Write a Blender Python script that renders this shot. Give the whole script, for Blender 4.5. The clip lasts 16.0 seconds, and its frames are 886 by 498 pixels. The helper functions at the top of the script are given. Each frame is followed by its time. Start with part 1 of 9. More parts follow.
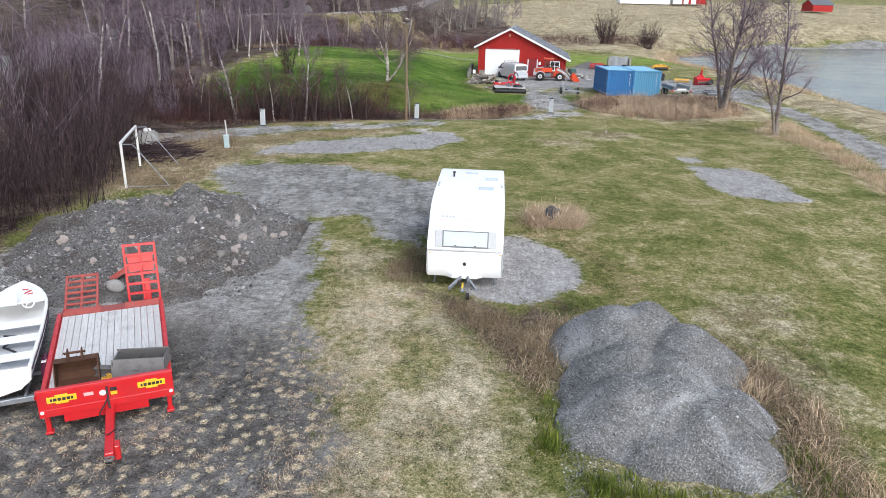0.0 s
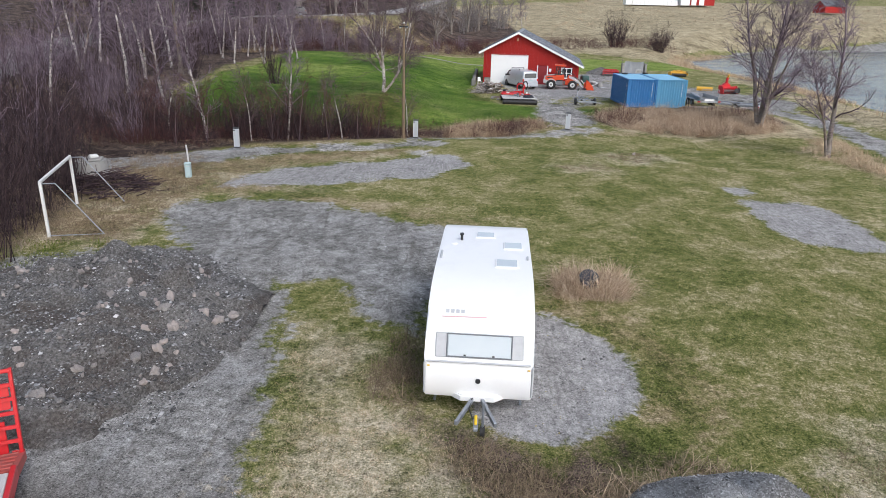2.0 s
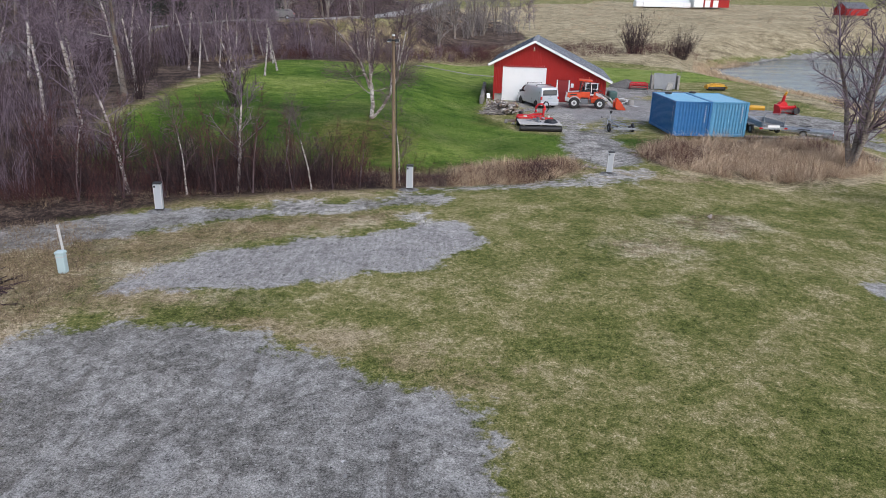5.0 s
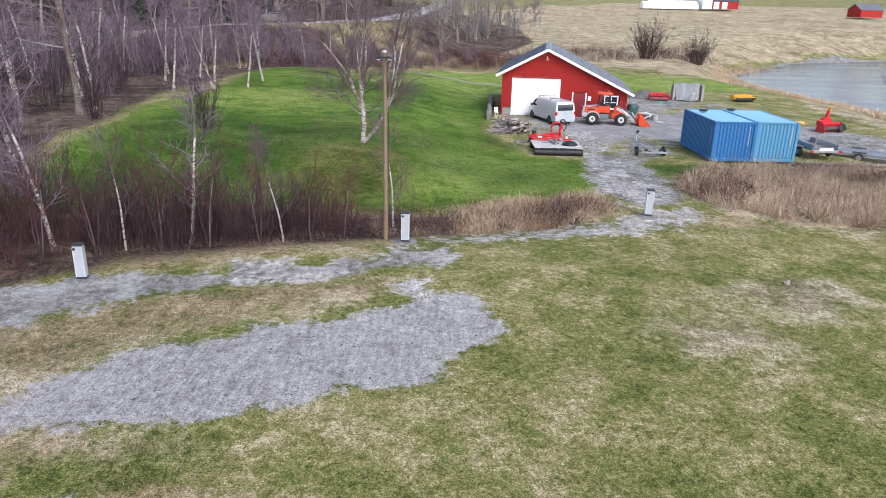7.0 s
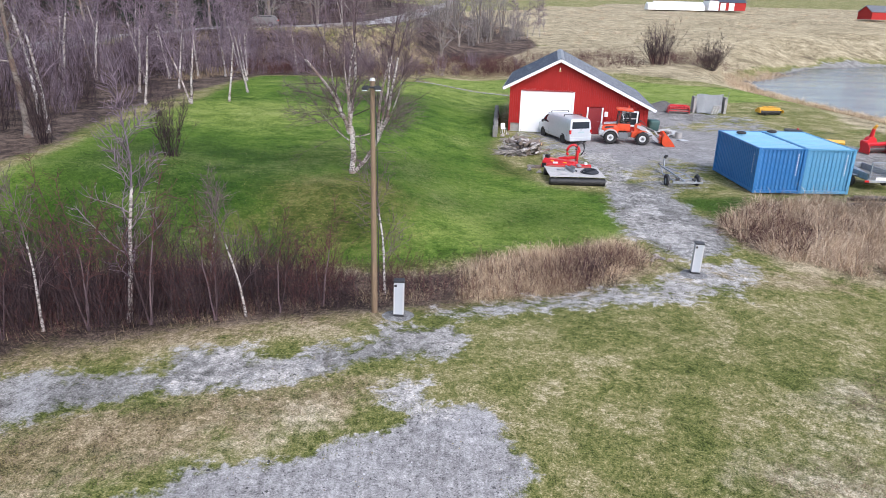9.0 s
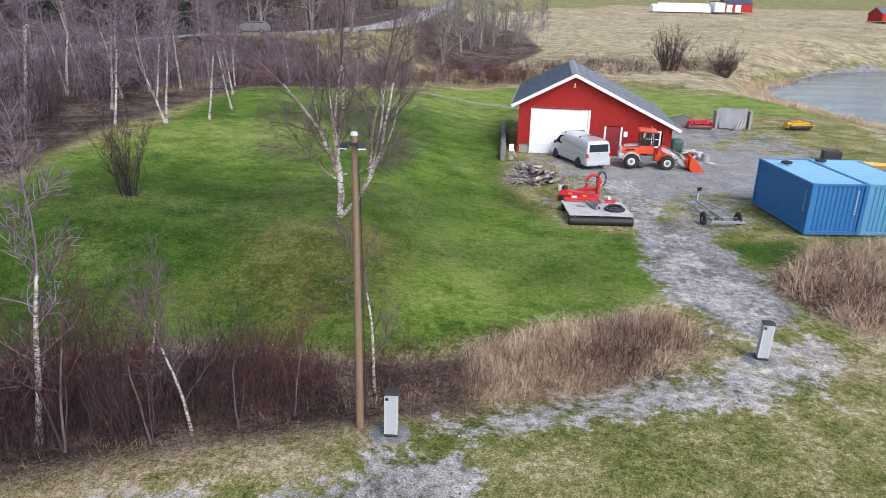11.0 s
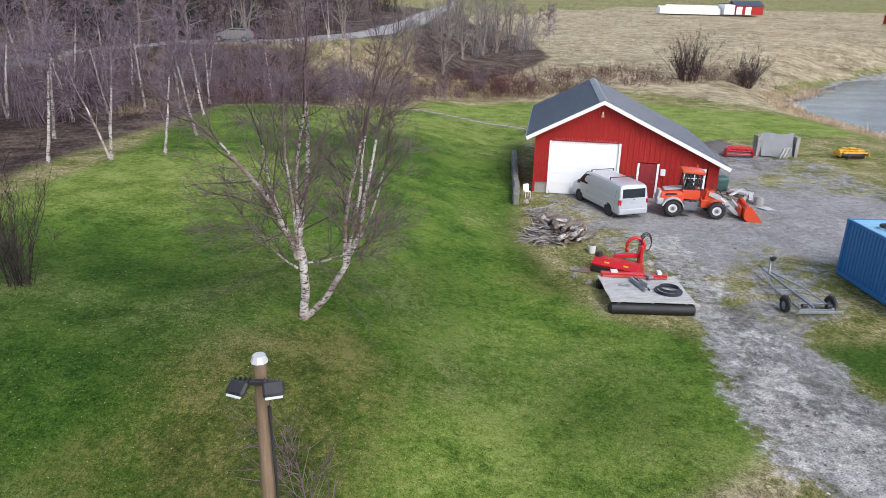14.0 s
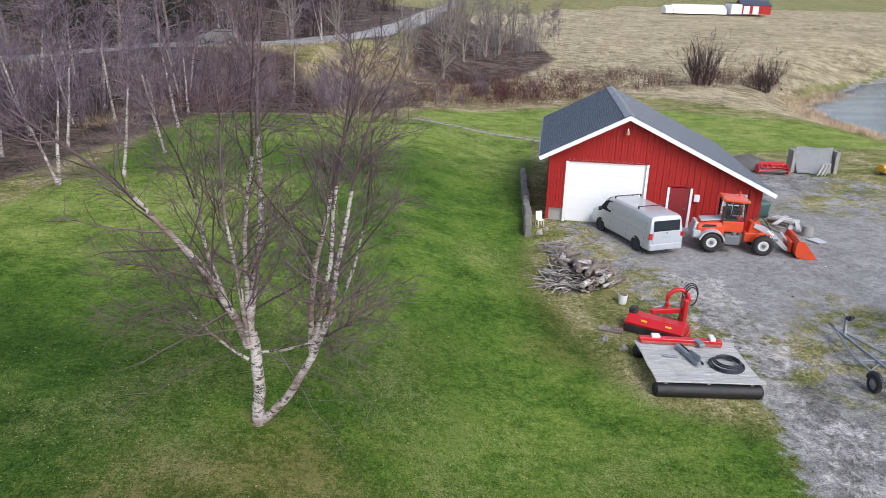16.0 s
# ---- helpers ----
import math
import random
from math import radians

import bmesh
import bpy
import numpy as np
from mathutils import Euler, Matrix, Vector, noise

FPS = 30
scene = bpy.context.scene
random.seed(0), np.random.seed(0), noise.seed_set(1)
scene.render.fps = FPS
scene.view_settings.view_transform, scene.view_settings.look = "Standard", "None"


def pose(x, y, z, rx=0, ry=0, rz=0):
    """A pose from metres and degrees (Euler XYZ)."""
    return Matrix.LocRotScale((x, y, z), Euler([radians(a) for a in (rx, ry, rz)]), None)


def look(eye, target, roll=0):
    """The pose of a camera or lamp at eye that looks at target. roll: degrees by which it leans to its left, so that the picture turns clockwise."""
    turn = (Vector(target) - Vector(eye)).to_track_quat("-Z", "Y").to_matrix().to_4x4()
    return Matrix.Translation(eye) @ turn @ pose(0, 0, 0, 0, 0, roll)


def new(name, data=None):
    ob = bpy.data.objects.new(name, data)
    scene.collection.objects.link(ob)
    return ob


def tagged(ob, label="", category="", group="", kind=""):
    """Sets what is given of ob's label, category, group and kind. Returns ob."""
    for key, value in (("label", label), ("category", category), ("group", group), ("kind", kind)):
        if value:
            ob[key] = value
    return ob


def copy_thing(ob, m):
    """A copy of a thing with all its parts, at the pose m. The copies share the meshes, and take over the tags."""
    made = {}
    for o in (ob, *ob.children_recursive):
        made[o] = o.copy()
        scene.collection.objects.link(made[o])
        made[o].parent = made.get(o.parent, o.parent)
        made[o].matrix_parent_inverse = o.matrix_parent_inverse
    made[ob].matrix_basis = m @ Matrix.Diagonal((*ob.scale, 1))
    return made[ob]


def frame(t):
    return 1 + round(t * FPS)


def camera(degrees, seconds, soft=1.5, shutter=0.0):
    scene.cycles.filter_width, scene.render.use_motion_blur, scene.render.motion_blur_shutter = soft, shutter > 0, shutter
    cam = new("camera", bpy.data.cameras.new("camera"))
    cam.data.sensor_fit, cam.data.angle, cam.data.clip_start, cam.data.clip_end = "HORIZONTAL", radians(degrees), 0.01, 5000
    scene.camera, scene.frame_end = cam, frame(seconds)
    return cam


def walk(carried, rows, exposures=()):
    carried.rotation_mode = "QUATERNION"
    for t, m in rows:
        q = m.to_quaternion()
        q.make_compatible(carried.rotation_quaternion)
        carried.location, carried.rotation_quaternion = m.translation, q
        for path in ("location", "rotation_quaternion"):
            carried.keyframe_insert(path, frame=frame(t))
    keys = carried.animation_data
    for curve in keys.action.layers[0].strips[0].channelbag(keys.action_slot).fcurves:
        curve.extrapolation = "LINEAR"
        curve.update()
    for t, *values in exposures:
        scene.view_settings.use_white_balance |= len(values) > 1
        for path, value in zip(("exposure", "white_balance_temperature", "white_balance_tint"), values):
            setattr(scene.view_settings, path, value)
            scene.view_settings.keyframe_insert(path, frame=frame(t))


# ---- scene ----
cam = camera(65.4, 16.0, soft=0.45)
METRES, EYE, TILT, LEAN, TURN = 50.7, 8.41, 0.0, 0.0, 0.8
ROWS = [
    (0.0, 0.0, 0.0, 0.0, 0.46, -19.65, -1.29),
    (0.5, -0.0001, 0.0266, 0.0002, 0.51, -19.62, -1.22),
    (1.0, -0.0008, 0.0594, 0.0004, 0.53, -19.62, -1.26),
    (1.5, -0.0015, 0.0953, 0.0006, 0.56, -19.59, -1.29),
    (2.0, -0.0021, 0.133, 0.0008, 0.6, -19.56, -1.26),
    (2.5, -0.003, 0.1719, 0.0009, 0.63, -19.53, -1.28),
    (3.0, -0.0041, 0.212, 0.0014, 0.66, -19.52, -1.28),
    (3.5, -0.0048, 0.2525, 0.0019, 0.69, -19.5, -1.28),
    (4.0, -0.0051, 0.2928, 0.0023, 0.7, -19.49, -1.31),
    (6.5, -0.0091, 0.4732, 0.0082, 0.88, -19.43, -1.27),
    (7.0, -0.0098, 0.5044, 0.009, 0.9, -19.4, -1.27),
    (7.5, -0.0105, 0.5345, 0.0103, 0.91, -19.41, -1.31),
    (8.0, -0.0114, 0.5639, 0.0112, 0.92, -19.41, -1.33),
    (8.5, -0.0128, 0.5921, 0.0132, 0.92, -19.44, -1.37),
    (9.0, -0.014, 0.6197, 0.0172, 0.92, -19.44, -1.4),
    (11.5, -0.0191, 0.7523, 0.03, 0.94, -19.41, -1.3),
    (12.0, -0.0198, 0.7794, 0.0325, 0.96, -19.42, -1.34),
    (12.5, -0.0205, 0.8067, 0.0354, 0.95, -19.45, -1.4),
    (13.0, -0.0212, 0.8345, 0.0379, 0.95, -19.45, -1.41),
    (13.5, -0.0219, 0.8624, 0.0402, 0.95, -19.45, -1.41),
    (14.0, -0.023, 0.8903, 0.0414, 0.94, -19.46, -1.42),
    (14.5, -0.0236, 0.916, 0.0419, 0.95, -19.48, -1.43),
    (15.0, -0.0242, 0.9433, 0.0421, 0.96, -19.49, -1.43),
    (15.5, -0.0246, 0.9707, 0.0423, 0.97, -19.5, -1.43),
    (16.0, -0.0248, 0.998, 0.0421, 0.97, -19.51, -1.42),
]
# the clip's own camera darkens while the white roof fills its view
EXPOSURE = [(0.0, 0.77, 6150, 11), (1.5, 0.56, 6150, 12), (2.5, 0.38, 6180, 13), (3.5, 0.13, 6180, 13), (4.2, 0.15, 6150, 13), (5.2, 0.48, 6080, 15), (6.3, 0.85, 6020, 16), (9.2, 0.95, 6000, 16), (11.4, 0.78, 6080, 15), (16.0, 0.7, 6100, 14)]
walk(cam, [(t, pose(0, 0, EYE, TILT, LEAN, TURN) @ pose(METRES * x, METRES * y, METRES * z, 90 + pitch, roll, yaw)) for t, x, y, z, yaw, pitch, roll in ROWS], EXPOSURE)

# ---- daylight: an overcast autumn sky ----
world = bpy.data.worlds.new("overcast_sky")
scene.world = world
world.use_nodes = True
wt = world.node_tree
sky = wt.nodes.new("ShaderNodeTexSky")
sky.sky_type = "NISHITA"
sky.sun_disc = False
sky.sun_elevation = radians(24)
sky.sun_rotation = radians(150)
sky.air_density, sky.dust_density, sky.ozone_density = 1.0, 1.5, 1.2
grey = wt.nodes.new("ShaderNodeHueSaturation")
grey.inputs["Saturation"].default_value = 0.6
wt.links.new(sky.outputs[0], grey.inputs["Color"])
wt.links.new(grey.outputs[0], wt.nodes["Background"].inputs[0])
wt.nodes["Background"].inputs[1].default_value = 0.132
sun = new("sun", bpy.data.lights.new("sun", "SUN"))
sun.data.energy, sun.data.angle, sun.data.color = 1.5, radians(24), (1.0, 0.985, 0.97)
sun.matrix_basis = look((0, 0, 60), (0 - 60 * math.sin(radians(150)), 0 - 60 * math.cos(radians(150)), 60 - 60 * math.tan(radians(50))))

# ---- materials ----
class Nodes:
    """Short hand for building a node tree."""

    def __init__(self, name):
        self.mat = bpy.data.materials.new(name)
        self.mat.use_nodes = True
        self.t = self.mat.node_tree
        self.bsdf = self.t.nodes["Principled BSDF"]
        self.place = None

    def put(self, socket, value):
        if isinstance(value, bpy.types.NodeSocket):
            self.t.links.new(value, socket)
        elif isinstance(value, tuple) and len(value) == 3 and socket.type == "RGBA":
            socket.default_value = (*value, 1)
        else:
            socket.default_value = value

    def pos(self):
        if self.place is None:
            self.place = self.t.nodes.new("ShaderNodeTexCoord").outputs["Object"]
        return self.place

    def world(self):
        return self.t.nodes.new("ShaderNodeNewGeometry").outputs["Position"]

    def stretch(self, v, scale, turn=(0, 0, 0)):
        n = self.t.nodes.new("ShaderNodeMapping")
        self.put(n.inputs[0], v)
        n.inputs["Scale"].default_value = scale
        n.inputs["Rotation"].default_value = turn
        return n.outputs[0]

    def noise(self, scale, detail=4, rough=0.55, v=None, warp=0.0):
        n = self.t.nodes.new("ShaderNodeTexNoise")
        self.put(n.inputs["Vector"], v if v is not None else self.pos())
        n.inputs["Scale"].default_value, n.inputs["Detail"].default_value = scale, detail
        n.inputs["Roughness"].default_value, n.inputs["Distortion"].default_value = rough, warp
        return n.outputs["Fac"]

    def cells(self, scale, v=None, out="Distance", feature="F1"):
        n = self.t.nodes.new("ShaderNodeTexVoronoi")
        n.feature = feature
        self.put(n.inputs["Vector"], v if v is not None else self.pos())
        n.inputs["Scale"].default_value = scale
        return n.outputs[out]

    def attr(self, name):
        n = self.t.nodes.new("ShaderNodeAttribute")
        n.attribute_name = name
        return n.outputs["Fac"]

    def math(self, op, a, b=0.0, c=0.0, clamp=False):
        n = self.t.nodes.new("ShaderNodeMath")
        n.operation, n.use_clamp = op, clamp
        self.put(n.inputs[0], a), self.put(n.inputs[1], b), self.put(n.inputs[2], c)
        return n.outputs[0]

    def span(self, x, a, b, lo=0.0, hi=1.0):
        n = self.t.nodes.new("ShaderNodeMapRange")
        n.interpolation_type = "SMOOTHSTEP"
        for s, v in zip(n.inputs, (x, a, b, lo, hi)):
            self.put(s, v)
        return n.outputs[0]

    def mix(self, f, a, b, kind="MIX"):
        n = self.t.nodes.new("ShaderNodeMix")
        n.data_type, n.blend_type = "RGBA", kind
        self.put(n.inputs[0], f), self.put(n.inputs[6], a), self.put(n.inputs[7], b)
        return n.outputs[2]

    def ramp(self, x, *stops):
        n = self.t.nodes.new("ShaderNodeValToRGB")
        els = n.color_ramp.elements
        while len(els) < len(stops):
            els.new(0.5)
        for e, (p, c) in zip(els, stops):
            e.position, e.color = p, (*c, 1)
        self.put(n.inputs[0], x)
        return n.outputs[0]

    def random(self):
        return self.t.nodes.new("ShaderNodeObjectInfo").outputs["Random"]

    def island(self):
        return self.t.nodes.new("ShaderNodeNewGeometry").outputs["Random Per Island"]

    def bump(self, height, strength=0.4, distance=0.02):
        n = self.t.nodes.new("ShaderNodeBump")
        n.inputs["Strength"].default_value, n.inputs["Distance"].default_value = strength, distance
        self.put(n.inputs["Height"], height)
        self.t.links.new(n.outputs[0], self.bsdf.inputs["Normal"])

    def done(self, color, rough=0.6, metal=0.0, spec=None, **more):
        self.put(self.bsdf.inputs["Base Color"], color)
        self.put(self.bsdf.inputs["Roughness"], rough)
        self.put(self.bsdf.inputs["Metallic"], metal)
        if spec is not None:
            self.bsdf.inputs["Specular IOR Level"].default_value = spec
        for k, v in more.items():
            self.put(self.bsdf.inputs[k.replace("_", " ")], v)
        return self.mat


def paint(name, color, rough=0.35, dirt=0.25, dust=(0.16, 0.14, 0.12), metal=0.0, scale=3.0, coat=0.0):
    """Painted or moulded surface with grime in blotches and fine streaks."""
    n = Nodes(name)
    blot = n.span(n.noise(scale, 5, 0.65), 0.45, 0.75)
    fine = n.noise(scale * 14, 3, 0.6)
    f = n.math("MULTIPLY", n.math("ADD", n.math("MULTIPLY", blot, 0.7), n.math("MULTIPLY", fine, 0.3)), dirt)
    n.bump(fine, 0.08, 0.005)
    m = n.done(n.mix(f, color, dust), n.span(blot, 0, 1, rough, min(1, rough + 0.25)), metal)
    n.bsdf.inputs["Coat Weight"].default_value = coat
    return m


def wood(name, light, dark, along=(1, 18, 18), rough=0.75, grey=0.0):
    n = Nodes(name)
    v = n.stretch(n.pos(), along)
    g = n.noise(3.0, 6, 0.65, v, 0.6)
    c = n.ramp(g, (0.3, dark), (0.7, light))
    c = n.mix(n.math("MULTIPLY", n.random(), 0.45), c, dark)
    c = n.mix(n.span(n.noise(2.0, 4), 0.5, 0.8, 0, 0.35), c, (0.09, 0.08, 0.07))
    n.bump(g, 0.35, 0.006)
    return n.done(c, rough)


def metal_sheet(name, color, rough=0.45, stain=(0.2, 0.19, 0.18)):
    n = Nodes(name)
    f = n.noise(6, 5, 0.7)
    n.bump(n.noise(40, 3), 0.08, 0.003)
    return n.done(n.mix(n.span(f, 0.4, 0.8, 0, 0.6), color, stain), n.span(f, 0.3, 0.8, rough, rough + 0.25), 0.75)


def stem(name, light, dark, bands=False):
    """Bark and twigs: each shoot a little different."""
    n = Nodes(name)
    if bands:
        v = n.stretch(n.pos(), (2.5, 2.5, 7.0))
        b = n.noise(1.6, 6, 0.75, v, 0.8)
        c = n.ramp(b, (0.41, dark), (0.52, light))
        c = n.mix(n.span(n.noise(0.9, 3), 0.42, 0.65, 0, 0.8), c, (0.16, 0.10, 0.075))
        n.bump(b, 0.5, 0.02)
    else:
        f = n.math("ADD", n.math("MULTIPLY", n.island(), 0.6), n.math("MULTIPLY", n.noise(3.0, 3), 0.4))
        c = n.ramp(f, (0.2, dark), (0.8, light))
    return n.done(c, 0.85, 0, 0.2)


def blades(name, *stops):
    n = Nodes(name)
    f = n.math("ADD", n.math("MULTIPLY", n.island(), 0.55), n.math("MULTIPLY", n.noise(0.35, 3, 0.6), 0.45))
    return n.done(n.ramp(f, *stops), 0.75, 0, 0.2)


M_WHITE = paint("white_gelcoat", (0.87, 0.87, 0.86), 0.45, 0.07, scale=1.2)
M_WHITE_GRUBBY = paint("weathered_white_paint", (0.78, 0.78, 0.76), 0.45, 0.35, (0.35, 0.34, 0.30))
M_GREY_TRIM = paint("pale_grey_trim", (0.52, 0.53, 0.54), 0.4, 0.25)
M_RED = paint("red_machine_paint", (0.56, 0.012, 0.018), 0.35, 0.22, (0.20, 0.07, 0.05), coat=0.2)
M_RED_WORN = paint("faded_red_paint", (0.42, 0.07, 0.055), 0.6, 0.55, (0.30, 0.22, 0.19), scale=5)
M_ORANGE = paint("orange_red_paint", (0.72, 0.075, 0.018), 0.35, 0.25, (0.25, 0.10, 0.06), coat=0.2)
M_YELLOW = paint("yellow_machine_paint", (0.75, 0.40, 0.02), 0.45, 0.45, (0.25, 0.17, 0.08))
M_SIGN_YELLOW = paint("sign_yellow", (0.80, 0.52, 0.02), 0.4, 0.12)
M_BLACK = paint("black_plastic", (0.018, 0.018, 0.020), 0.5, 0.35, (0.10, 0.10, 0.10))
M_PIPE = paint("black_float_pipe", (0.009, 0.009, 0.010), 0.55, 0.2, (0.05, 0.05, 0.05))
M_RUBBER = paint("tyre_rubber", (0.022, 0.022, 0.022), 0.8, 0.6, (0.09, 0.08, 0.075), scale=9)
M_NAVY = paint("navy_hose", (0.02, 0.024, 0.035), 0.4, 0.3, (0.12, 0.12, 0.13))
M_BLUE = paint("blue_container_paint", (0.022, 0.165, 0.41), 0.45, 0.35, (0.10, 0.20, 0.32), scale=1.5)
M_BLUE_PALE = paint("faded_blue_container_paint", (0.10, 0.33, 0.53), 0.5, 0.35, (0.22, 0.38, 0.46), scale=1.5)
M_BLUE_ROOF = paint("sun_bleached_blue_roof", (0.22, 0.48, 0.66), 0.5, 0.45, (0.42, 0.50, 0.52), scale=1.0)
M_GALV = metal_sheet("galvanised_steel", (0.36, 0.385, 0.42), 0.45, (0.22, 0.24, 0.26))
M_SILVER = paint("silver_van_paint", (0.60, 0.63, 0.66), 0.30, 0.15, (0.42, 0.43, 0.43), metal=0.35, coat=0.4)
M_RUST = paint("rusty_steel", (0.10, 0.042, 0.02), 0.85, 0.7, (0.045, 0.03, 0.025), scale=8)
M_STEEL_OLD = paint("old_grey_steel", (0.16, 0.155, 0.15), 0.7, 0.6, (0.07, 0.065, 0.06), scale=6)
M_STEEL_LIGHT = paint("dark_grey_step_box", (0.17, 0.18, 0.19), 0.5, 0.35, (0.12, 0.11, 0.10))
M_TEAL = paint("pale_teal_cabinet", (0.45, 0.58, 0.60), 0.5, 0.35, (0.30, 0.34, 0.33))
M_PURPLE = paint("dark_purple_mudguard", (0.10, 0.015, 0.05), 0.35, 0.3)
M_LAMP_RED = paint("red_lamp_lens", (0.50, 0.01, 0.01), 0.2, 0.1)
M_DECK = wood("weathered_deck_boards", (0.74, 0.73, 0.71), (0.46, 0.45, 0.43), (14, 1, 14))
M_GREYWOOD = wood("grey_old_timber", (0.34, 0.32, 0.29), (0.17, 0.155, 0.14), (14, 1, 14))
M_POLE = wood("tarred_pole_wood", (0.33, 0.235, 0.145), (0.14, 0.095, 0.06), (16, 16, 0.8))
M_LOG = wood("split_log_bark", (0.32, 0.26, 0.21), (0.12, 0.095, 0.075), (14, 1, 14))
M_LOG_END = paint("sawn_log_end", (0.48, 0.32, 0.16), 0.8, 0.4, (0.30, 0.2, 0.12), scale=12)
M_CONCRETE = paint("concrete", (0.34, 0.33, 0.31), 0.9, 0.6, (0.19, 0.18, 0.165), scale=4)
M_OLD_CONCRETE = paint("mossy_old_concrete", (0.22, 0.21, 0.19), 0.95, 0.8, (0.075, 0.075, 0.055), scale=5)
M_TARP = paint("grey_tarpaulin", (0.42, 0.44, 0.45), 0.5, 0.4, (0.28, 0.29, 0.29))
M_LABEL_PINK = paint("faded_sticker", (0.70, 0.42, 0.42), 0.5, 0.1)
M_RED_DOOR = paint("dark_red_door", (0.26, 0.018, 0.022), 0.5, 0.25, (0.20, 0.06, 0.05))
M_ROOF = paint("slate_grey_roof_sheet", (0.046, 0.060, 0.085), 0.42, 0.35, (0.085, 0.095, 0.11), scale=2)
M_ROOF_CAP = paint("grey_ridge_cap", (0.13, 0.14, 0.155), 0.4, 0.3)

n = Nodes("red_board_cladding")
v = n.stretch(n.pos(), (9.0, 9.0, 0.6))
g = n.noise(2.2, 5, 0.6, v)
n.bump(g, 0.25, 0.006)
M_CLAD = n.done(n.mix(n.math("MULTIPLY", n.random(), 0.35), n.ramp(g, (0.25, (0.29, 0.014, 0.011)), (0.75, (0.42, 0.021, 0.016))), (0.29, 0.016, 0.014)), 0.65, 0, 0.3)

n = Nodes("window_glass_dark")
M_GLASS = n.done((0.03, 0.035, 0.04), 0.06, 0, 0.6)
n = Nodes("caravan_acrylic_window")
# pale base colour carries the whitish reflection seen on the pane
M_ACRYLIC = n.done(n.mix(n.noise(1.5, 3), (0.52, 0.58, 0.60), (0.62, 0.66, 0.67)), 0.12, 0, 0.6)

M_BIRCH = stem("birch_bark", (0.52, 0.48, 0.45), (0.045, 0.038, 0.036), True)
M_BARK_GREY = stem("grey_alder_bark", (0.26, 0.23, 0.20), (0.11, 0.095, 0.085), True)
M_TWIG = stem("purple_brown_twigs", (0.285, 0.222, 0.262), (0.085, 0.060, 0.076))
M_TWIG_DARK = stem("dark_brown_twigs", (0.100, 0.066, 0.070), (0.022, 0.015, 0.017))
M_TWIG_BIRCH = stem("brown_birch_twigs", (0.215, 0.155, 0.165), (0.062, 0.042, 0.046))
M_TWIG_GREY = stem("grey_twigs", (0.34, 0.305, 0.285), (0.12, 0.104, 0.102))
M_TWIG_RED = stem("reddish_shrub_stems", (0.150, 0.068, 0.064), (0.040, 0.020, 0.020))
M_STRAW = blades("dry_straw", (0.12, (0.22, 0.145, 0.095)), (0.48, (0.54, 0.40, 0.26)), (0.82, (0.78, 0.64, 0.45)))
M_BROWN_GRASS = blades("withered_brown_grass", (0.2, (0.09, 0.062, 0.045)), (0.5, (0.24, 0.175, 0.115)), (0.85, (0.44, 0.35, 0.22)))
M_LAWN_BLADE = blades("lawn_grass", (0.25, (0.018, 0.052, 0.004)), (0.5, (0.055, 0.120, 0.011)), (0.65, (0.094, 0.162, 0.020)), (0.88, (0.185, 0.22, 0.052)))
M_DRY_BLADE = blades("straw_field_grass", (0.15, (0.095, 0.092, 0.030)), (0.45, (0.265, 0.225, 0.110)), (0.68, (0.43, 0.355, 0.205)), (0.9, (0.64, 0.55, 0.38)))
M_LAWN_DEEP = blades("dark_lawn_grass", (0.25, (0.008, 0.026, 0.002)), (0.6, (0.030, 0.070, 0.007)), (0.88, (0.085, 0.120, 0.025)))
M_LAWN_GOLD = blades("yellowed_lawn_grass", (0.25, (0.018, 0.023, 0.004)), (0.55, (0.058, 0.062, 0.013)), (0.88, (0.165, 0.14, 0.05)))
M_LEAF = blades("fallen_leaf", (0.2, (0.16, 0.11, 0.04)), (0.6, (0.33, 0.26, 0.09)), (0.9, (0.52, 0.46, 0.28)))
M_FIELD_BLADE = blades("late_autumn_field_grass", (0.2, (0.046, 0.074, 0.012)), (0.45, (0.132, 0.160, 0.037)), (0.66, (0.27, 0.250, 0.104)), (0.90, (0.53, 0.45, 0.29)))
M_RUSSET = blades("russet_dead_stalks", (0.15, (0.07, 0.035, 0.026)), (0.5, (0.20, 0.115, 0.080)), (0.85, (0.40, 0.27, 0.18)))
M_REED = blades("pale_pinkish_reed", (0.12, (0.17, 0.10, 0.065)), (0.45, (0.50, 0.365, 0.245)), (0.82, (0.82, 0.68, 0.50)))
M_WEED = blades("green_weeds", (0.2, (0.05, 0.09, 0.012)), (0.8, (0.22, 0.24, 0.04)))
M_NEEDLES = blades("spruce_needles", (0.2, (0.012, 0.022, 0.012)), (0.8, (0.03, 0.05, 0.022)))

n = Nodes("boulder_stone")
g = n.noise(5, 6, 0.65)
n.bump(g, 0.6, 0.05)
M_STONE = n.done(n.mix(n.random(), n.ramp(g, (0.3, (0.14, 0.132, 0.125)), (0.7, (0.32, 0.305, 0.29))), (0.42, 0.36, 0.325)), 0.9)

